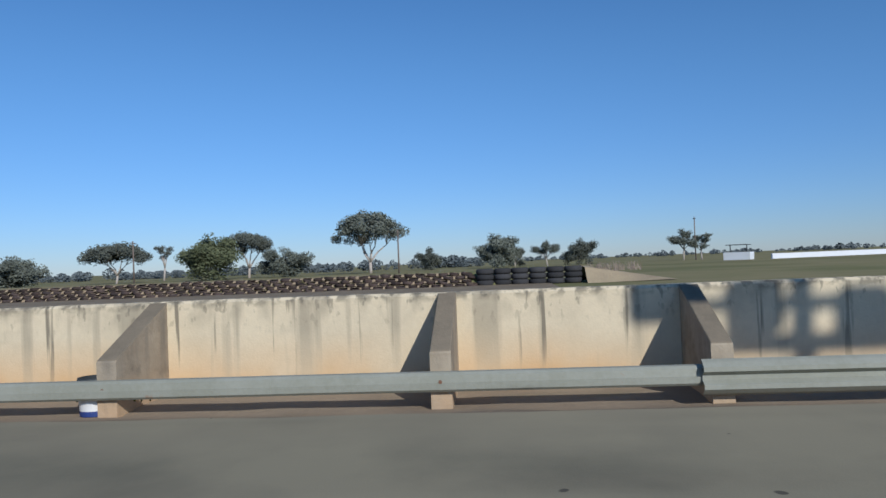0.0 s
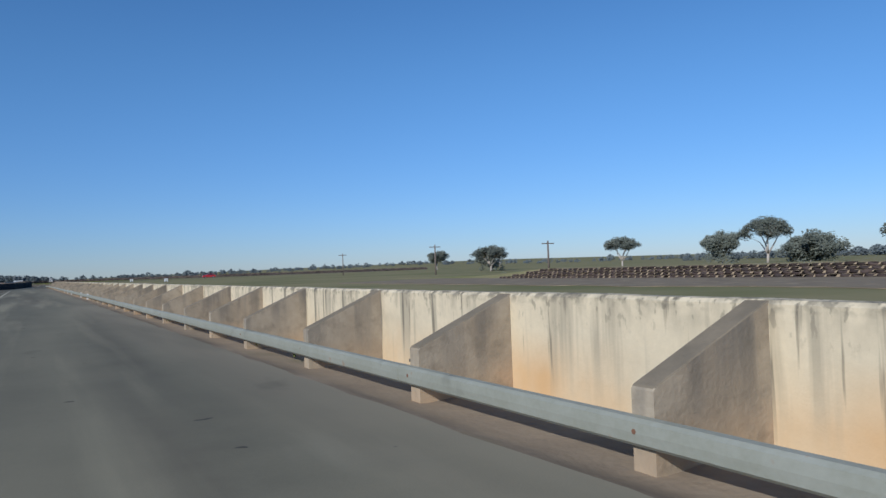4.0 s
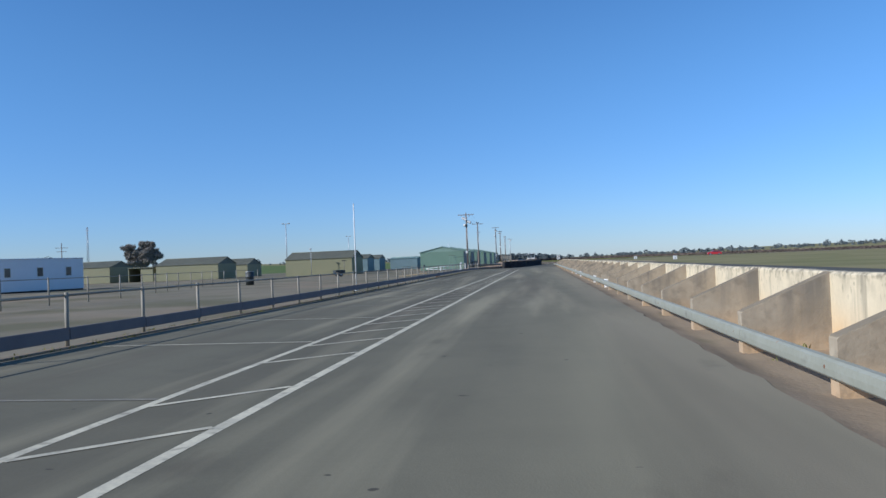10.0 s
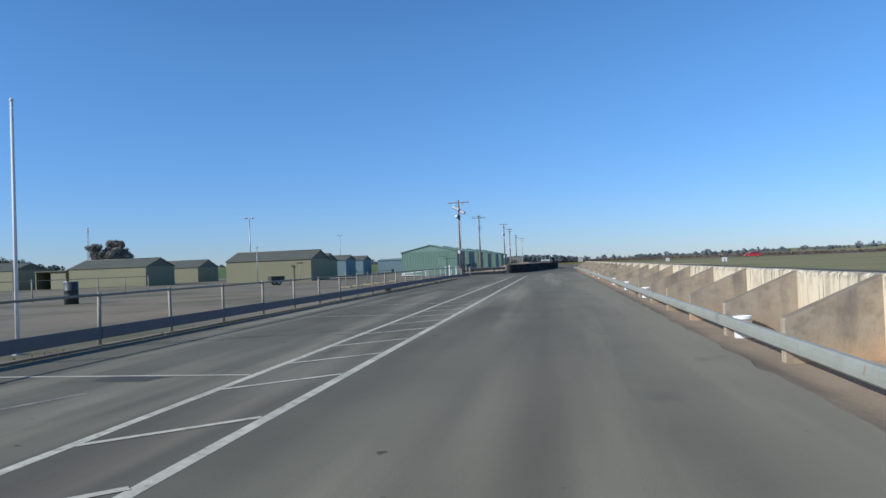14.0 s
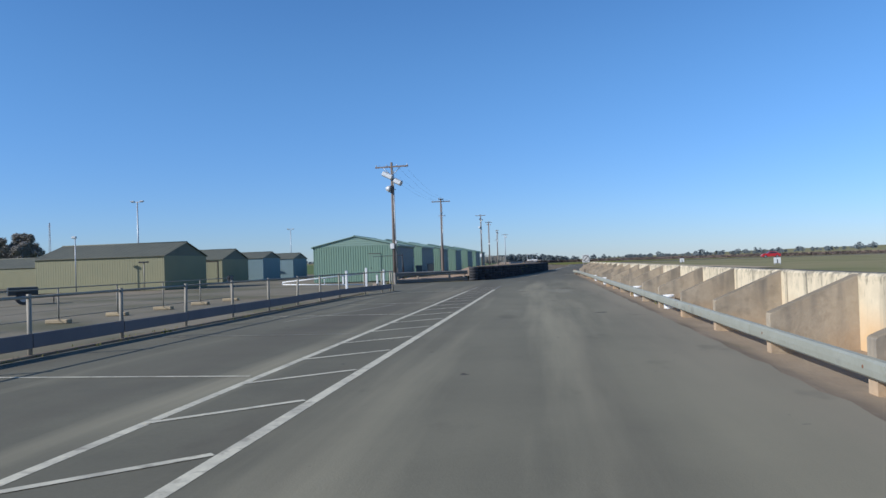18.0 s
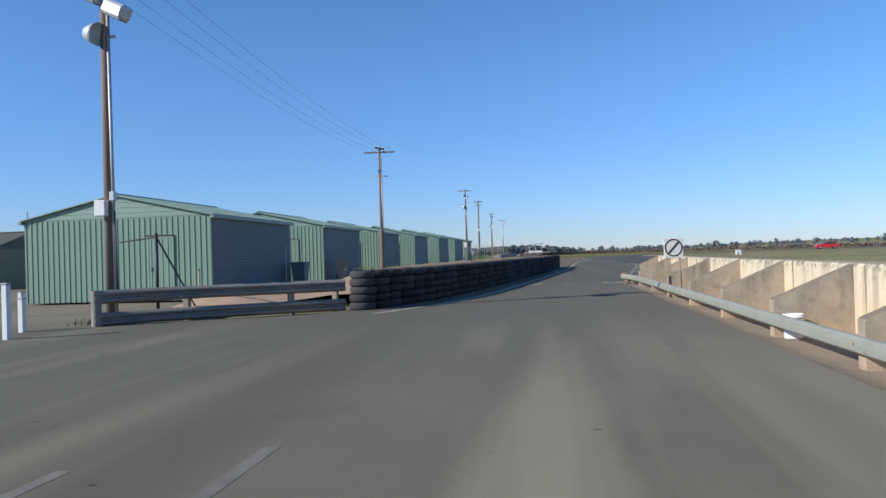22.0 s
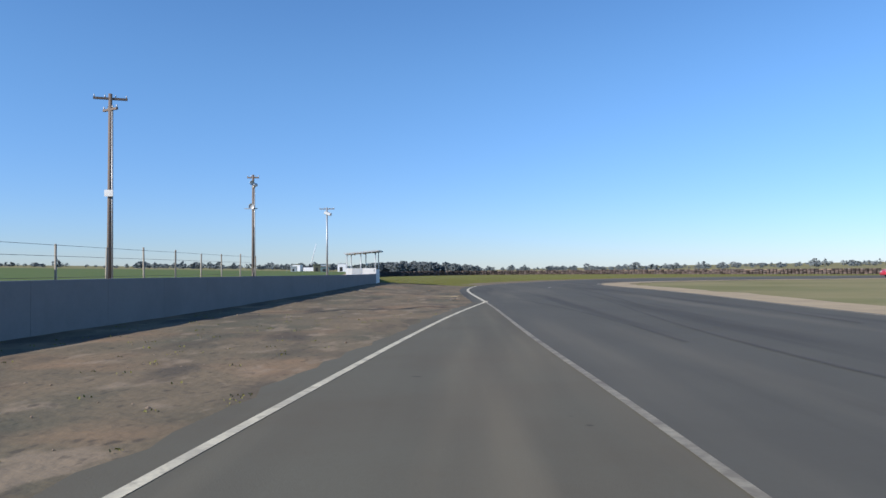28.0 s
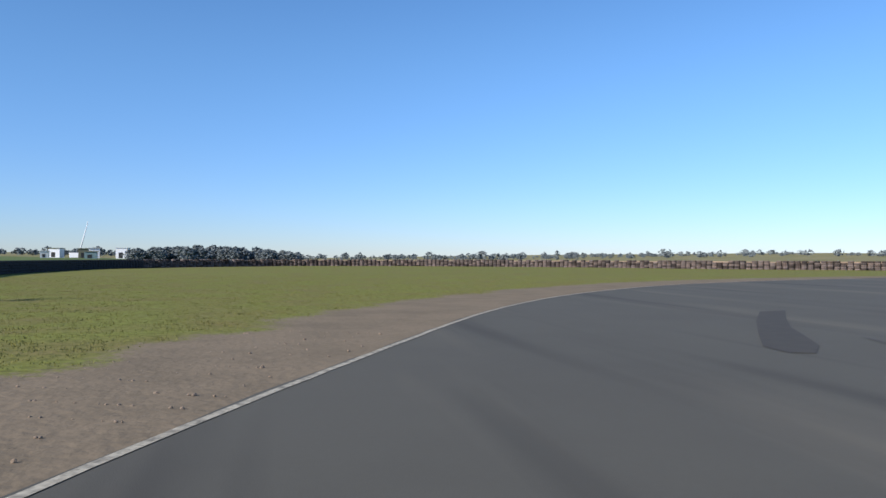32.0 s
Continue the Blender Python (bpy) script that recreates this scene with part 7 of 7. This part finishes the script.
GUM = "spreading gum tree with a dark umbrella-shaped crown"
for i, (x, y, h, w, form, lf, tk, lb) in enumerate((
        (119.6, -6.7, 10.6, 11.6, "dome", M_LEAF, 0.3, "large gum tree with a broad dense rounded crown"),
        (104.6, 30.2, 6.0, 9.6, "umbrella", M_LEAF, 0.36, GUM),
        (105.9, 15.5, 6.4, 8.2, "bush", M_LEAF2, 0.12, "big bushy yellowish-green shrub tree"),
        (117.3, 13.7, 7.7, 9.0, "umbrella", M_LEAF, 0.4, GUM),
        (114.4, 6.5, 4.4, 6.8, "bush", M_LEAF, 0.2, "grey-green bushy tree beyond the track"),
        (121.2, 30.4, 6.5, 2.6, "tall", M_LEAF, 0.35, "slender sparse young gum tree"),
        (134.6, -28.1, 6.0, 6.9, "bush", M_LEAF, 0.2, "dense dark bushy tree beyond the track"),
        (139.6, -31.5, 4.2, 3.8, "bush", M_LEAF, 0.2, "small dark bushy tree beyond the track"),
        (134.4, -37.4, 4.6, 4.0, "tall", M_LEAF, 0.3, "small rounded gum tree beyond the track"),
        (133.9, -43.2, 4.7, 5.3, "bush", M_LEAF, 0.2, "small bushy tree with dull green leaves"),
        (139.9, -14.9, 4.3, 5.0, "bush", M_LEAF, 0.2, "small grey-green tree beyond the track"),
        (139.5, -63.5, 6.0, 4.3, "tall", M_LEAF, 0.35, "slim gum tree with a sparse crown"),
        (139.8, -67.0, 4.9, 3.2, "tall", M_LEAF, 0.35, "slim gum tree with a sparse crown"),
        (93.5, 38.7, 3.8, 5.6, "bush", M_LEAF, 0.2, "low dark bushy tree"),
        (87.4, 42.0, 6.4, 7.0, "umbrella", M_LEAF, 0.35, GUM),
        (87.4, 49.8, 4.9, 5.5, "bush", M_LEAF, 0.25, "ragged dark bushy tree"),
        (88.0, 36.0, 3.9, 5.6, "bush", M_LEAF, 0.2, "low dark bushy tree"),
        (84.3, 67.4, 4.9, 6.4, "umbrella", M_LEAF, 0.35, "small sparse gum tree beyond the track"),
        (72.4, 89.2, 4.5, 6.4, "umbrella", M_LEAF, 0.3, "small dense gum tree"),
        (76.9, 95.7, 4.7, 5.0, "bush", M_LEAF, 0.25, "ragged dark bushy tree"),
        (150.0, 190.0, 7.0, 5.0, "tall", M_LEAF, 0.35, "lone gum tree beyond the infield"),
        (110.0, 165.0, 5.5, 6.0, "tall", M_LEAF, 0.3, "lone gum tree beyond the infield"))):
    y -= 12.5 if x < 140 and y < 100 else 0
    if form in ("umbrella", "dome"):
        gum_tree(x, y, h, w, lb, 0.50 if form == "umbrella" else 0.42, lf, 100 + i, -0.05)
    else:
        tree(x, y, h, w, lb, form, lf, 100 + i, -0.05, tk)
tree(-118, 190.5, 10.9, 9.4, "rounded reddish-brown tree behind the paddock", "dome", M_LEAF3, 300, -0.05, 0.22, dense=2.6, group="paddock trees")
tree(-136, 172, 6.3, 9.2, "dark low tree behind the paddock", "bush", M_LEAF, 301, -0.05, 0.2, group="paddock trees")
tree(-148, 184, 5.8, 8.0, "dark low tree behind the paddock", "bush", M_LEAF, 302, -0.05, 0.2, group="paddock trees")

# far woods along the horizon
rnd = random.Random(9)


def far_crown(vs, fs, x, y, h, w, n, size=1.0):
    """A far tree: a rounded, ragged crown of coarse leaf tufts, darker gaps between."""
    z0 = far_rise(x, y) - 0.2
    lean = rnd.uniform(-0.15, 0.15) * w
    for _ in range(n):
        a, q, t = rnd.uniform(0, 2 * math.pi), rnd.random() ** 0.5, rnd.random()
        r = w * 0.5 * (1 - abs(2 * t - 0.9) ** 2.2 * 0.7)
        p = Vector((x + lean * t + q * r * math.cos(a), y + q * r * math.sin(a), z0 + h * (0.12 + 0.86 * t)))
        u = Vector((rnd.gauss(0, 1), rnd.gauss(0, 1), rnd.gauss(0, 0.6))).normalized()
        v = u.orthogonal().normalized()
        L, W = size * w * rnd.uniform(0.10, 0.22), size * w * rnd.uniform(0.06, 0.14)
        n0 = len(vs)
        vs += [tuple(p - u * L), tuple(p + v * W), tuple(p + u * L), tuple(p - v * W)]
        fs.append((n0, n0 + 1, n0 + 2, n0 + 3))


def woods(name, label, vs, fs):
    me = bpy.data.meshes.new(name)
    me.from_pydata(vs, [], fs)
    me.materials.append(M_HAZY_WOODS)
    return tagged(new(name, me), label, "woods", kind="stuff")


vs, fs = [], []
for i in range(3000):
    a = rnd.uniform(0, 2 * math.pi)
    R0 = rnd.uniform(560, 900)
    dens = 0.5 + 0.5 * noise.noise(Vector((math.cos(a) * 6, math.sin(a) * 6, 0.3))) + 0.25 * noise.noise(Vector((math.cos(a) * 31, math.sin(a) * 31, 0.9)))
    if rnd.random() > 0.2 + dens:
        continue
    if math.sin(a) < -0.75:
        continue
    s = rnd.uniform(2.2, 5.2) * (0.55 + 0.6 * dens)
    far_crown(vs, fs, R0 * math.cos(a), 90 + R0 * math.sin(a), s * rnd.uniform(0.8, 1.25), s * rnd.uniform(1.0, 2.0), 42)
# single taller gums standing out of the belt
for i in range(34):
    a = rnd.uniform(-0.3, 2.9)
    R0 = rnd.uniform(480, 640)
    s = rnd.uniform(2.6, 6.0)
    far_crown(vs, fs, R0 * math.cos(a), 90 + R0 * math.sin(a), s, s * rnd.uniform(0.6, 1.7), 60)
# a nearer hedge of scrub beyond the paddock side of the track
for i in range(150):
    y = rnd.uniform(-45, 150)
    x = 190 + 0.1 * y + rnd.uniform(-10, 10)
    s = rnd.uniform(1.6, 3.4) * (0.75 + 0.5 * noise.noise(Vector((y * 0.06, 2.0, 0))))
    far_crown(vs, fs, x, y, s * 1.15, s * rnd.uniform(1.1, 2.0), 150, 0.6)
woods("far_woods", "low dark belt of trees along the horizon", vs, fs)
# the higher clump past the bend
vs, fs = [], []
for i in range(110):
    t = rnd.random()
    h = rnd.uniform(1.6, 3.2) + 1.6 * math.sin(3.1 * t)
    far_crown(vs, fs, -36 + 46 * t + rnd.uniform(-2, 2), 412 + 14 * rnd.random(), h, h * rnd.uniform(0.9, 1.6), 230, 0.5)
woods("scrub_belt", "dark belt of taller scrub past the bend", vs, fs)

# ---- far poles, shelter and wall beyond the track ----
def far_pole(x, y, h, label="distant timber power pole"):
    p = thing("power_pole", (x, y, -0.1), label, "pole", "power poles beyond the track")
    part("pole", tube(bmesh.new(), (0, 0, 0), (0, 0, h), 0.13, 0.09, 8), M_WOOD, p)
    part("crossarm", boxm(-0.9, 0.9, -0.06, 0.06, h - 0.4, h - 0.28), M_WOOD, p)
    return p


for x, y, h in ((50.8, 58.3, 4.5), (52.6, 33.4, 3.9), (57.0, 110.6, 4.7), (103.5, -26.3, 6.5), (139.9, -78.4, 8.3), (101.3, 13.2, 6.4)):
    far_pole(x, y, h)
hut = thing("white_hut", pose(109.2, -76.9, 0, 0, 0, 58), "distant white marshal hut under a thin dark roof", "hut")
part("body", boxm(-1.9, 1.9, -1.2, 1.2, 0, 1.15), M_CABIN, hut)
part("roof", boxm(-1.5, 1.5, -1.4, 1.4, 2.2, 2.3), M_BLACK, hut)
for sx in (-1.2, 1.2):
    part("post", boxm(sx - 0.06, sx + 0.06, -0.06, 0.06, 1.1, 2.2), M_BLACK, hut)
fw = obj("far_barrier", boxm(0, 34, -0.15, 0.15, -0.1, 0.75), M_CABIN)
fw.matrix_world = pose(111.5, -82.5, 0, 0, 0, -66)
tagged(fw, "distant low white concrete barrier", "barrier", kind="structure")
for x, y in ((21.6, 167.0), (22.4, 118.6)):
    mk = thing("marker_board", (x, y, -0.05), "small white marker board at the track's edge", "marker", "marker boards")
    part("board", boxm(-0.35, 0.35, -0.03, 0.03, 0.15, 0.75, 0.01), M_WHITE, mk)
    part("slot", boxm(-0.05, 0.05, -0.035, -0.03, 0.15, 0.55), M_BLACK, mk)
    for sx in (-0.28, 0.28):
        part("leg", boxm(sx - 0.02, sx + 0.02, -0.02, 0.02, 0, 0.16), M_GALV, mk)

# crane and works on the skyline past the bend
cr = thing("crane", (-63.5, 488, far_rise(-63.5, 488)), "distant white mobile crane with a raised jib", "crane")
part("jib", tube(bmesh.new(), (-2.0, 0, 1.5), (0.8, 0, 12.9), 0.28, 0.12, 6), M_CABIN, cr)
part("cab", boxm(-5, 1, -1.2, 1.2, 0, 1.8, 0.1), M_CABIN, cr)
part("boom_base", boxm(-2.6, -1.4, -0.5, 0.5, 1.8, 2.8, 0.1), M_BLACK, cr)
rnd = random.Random(3)
for i in range(15):
    x, y = -66 + 3.6 * i + rnd.uniform(-1.2, 1.2), 455 + rnd.uniform(-12, 30)
    s = thing("works_cabin", pose(x, y, far_rise(x, y), 0, 0, rnd.uniform(-20, 20)), "distant pale low works building", "building", "works on the skyline")
    w, h = rnd.uniform(0.7, 2.4), rnd.uniform(1.3, 3.9)
    m = (M_CABIN, M_LAMP, M_OLIVE_ROOF, M_CABIN, M_TEAL)[i % 5]
    part("body", boxm(-w, w, -2, 2, -0.3, h), m, s)
    part("roof", boxm(-w - 0.2, w + 0.2, -2.2, 2.2, h, h + 0.25), M_LAMP if i % 2 else M_OLIVE_ROOF, s)
    part("opening", boxm(-w * 0.5, w * 0.2, -2.06, -2.0, 0.2, h * 0.6), M_DARK, s)


# ---- cars ----
def car(name, at, paint, label, group="", back=0.0):
    def cab(x, z):
        return x - back * min(1.0, max(0.0, (z - 0.9) / 0.4))

    c = thing(name, at, label, "car", group)
    prof = [(-2.15, 0.30), (-2.2, 0.55), (-2.12, 0.82), (-1.75, 0.93), (-1.15, 1.40), (-0.5, 1.47), (0.25, 1.44), (0.95, 1.02), (1.85, 0.86), (2.14, 0.66), (2.18, 0.42), (2.1, 0.26)]
    bm = bmesh.new()
    rings = []
    for k, (yy, f) in enumerate(((-0.86, 0.0), (-0.80, 1.0), (0.80, 1.0), (0.86, 0.0))):
        ring = []
        for x, z in prof:
            inset = 0.13 * max(0.0, (z - 0.9) / 0.5)
            y2 = yy + (inset if yy < 0 else -inset)
            zz = z - (0.03 if f == 0 else 0)
            ring.append(bm.verts.new((cab(x, z) * (0.985 if f == 0 else 1), y2, zz)))
        rings.append(ring)
    n = len(prof)
    for a, b in zip(rings, rings[1:]):
        for i in range(n):
            j = (i + 1) % n
            f = bm.faces.new((a[i], a[j], b[j], b[i]))
            f.smooth = True
    bm.faces.new(rings[0][::-1])
    bm.faces.new(rings[-1])
    bmesh.ops.recalc_face_normals(bm, faces=bm.faces[:])
    part("body", bm, paint, c)
    for sy in (-1, 1):
        bm = bmesh.new()
        q = [(-1.55, 0.95), (-1.08, 1.34), (-0.48, 1.40), (0.2, 1.37), (0.78, 1.0)]
        bm.faces.new([bm.verts.new((cab(x, z), sy * (0.868 - 0.13 * max(0, (z - 0.9) / 0.5)), z)) for x, z in q])
        part("side_window", bm, M_GLASS, c)
        part("mirror", boxm(0.55, 0.75, min(sy * 0.86, sy * 1.02), max(sy * 0.86, sy * 1.02), 0.98, 1.12, 0.03), paint, c)
        for x in (-1.32, 1.32):
            wbm = bmesh.new()
            tube(wbm, (x, sy * 0.70, 0.31), (x, sy * 0.885, 0.31), 0.31, seg=24)
            wh = part("wheel", wbm, M_BLACK, c)
            rbm = bmesh.new()
            tube(rbm, (x, sy * 0.885, 0.31), (x, sy * 0.895, 0.31), 0.20, 0.17, seg=20)
            for s in range(5):
                a = 2 * math.pi * s / 5
                tube(rbm, (x, sy * 0.9, 0.31), (x + 0.19 * math.cos(a), sy * 0.9, 0.31 + 0.19 * math.sin(a)), 0.025, seg=5)
            part("rim", rbm, M_RIM, wh)
    for x0, z0, x1, z1, nm in ((0.93, 1.04, 0.30, 1.43, "windscreen"), (-1.72, 0.96, -1.17, 1.39, "rear_window")):
        bm = bmesh.new()
        off = 0.012 if x0 > 0 else -0.012
        bm.faces.new([bm.verts.new(p) for p in ((cab(x0, z0) + off, -0.68, z0 + 0.01), (cab(x0, z0) + off, 0.68, z0 + 0.01), (cab(x1, z1) + off, 0.6, z1 + 0.01), (cab(x1, z1) + off, -0.6, z1 + 0.01))])
        part(nm, bm, M_GLASS, c)
    for sy in (-0.62, 0.62):
        part("headlight", boxm(2.0, 2.16, sy - 0.16, sy + 0.16, 0.62, 0.74, 0.03), M_LAMP, c)
        part("tail_light", boxm(-2.2, -2.08, sy - 0.16, sy + 0.16, 0.66, 0.84, 0.03), M_RED, c)
    part("bumper", boxm(2.05, 2.2, -0.78, 0.78, 0.28, 0.45, 0.05), paint, c)
    return c


car("parked_car", pose(-7.45, -25.0, 0.004, 0, 0, 90) @ Matrix.Diagonal((1.1, 1.0, 1.22, 1)), M_CARBODY, "tall silver-blue wagon parked in a pit lane bay", back=0.95)
car("red_car", pose(54, 229.5, 0.0, 0, 0, 175), M_RED, "red car far off on the race track")
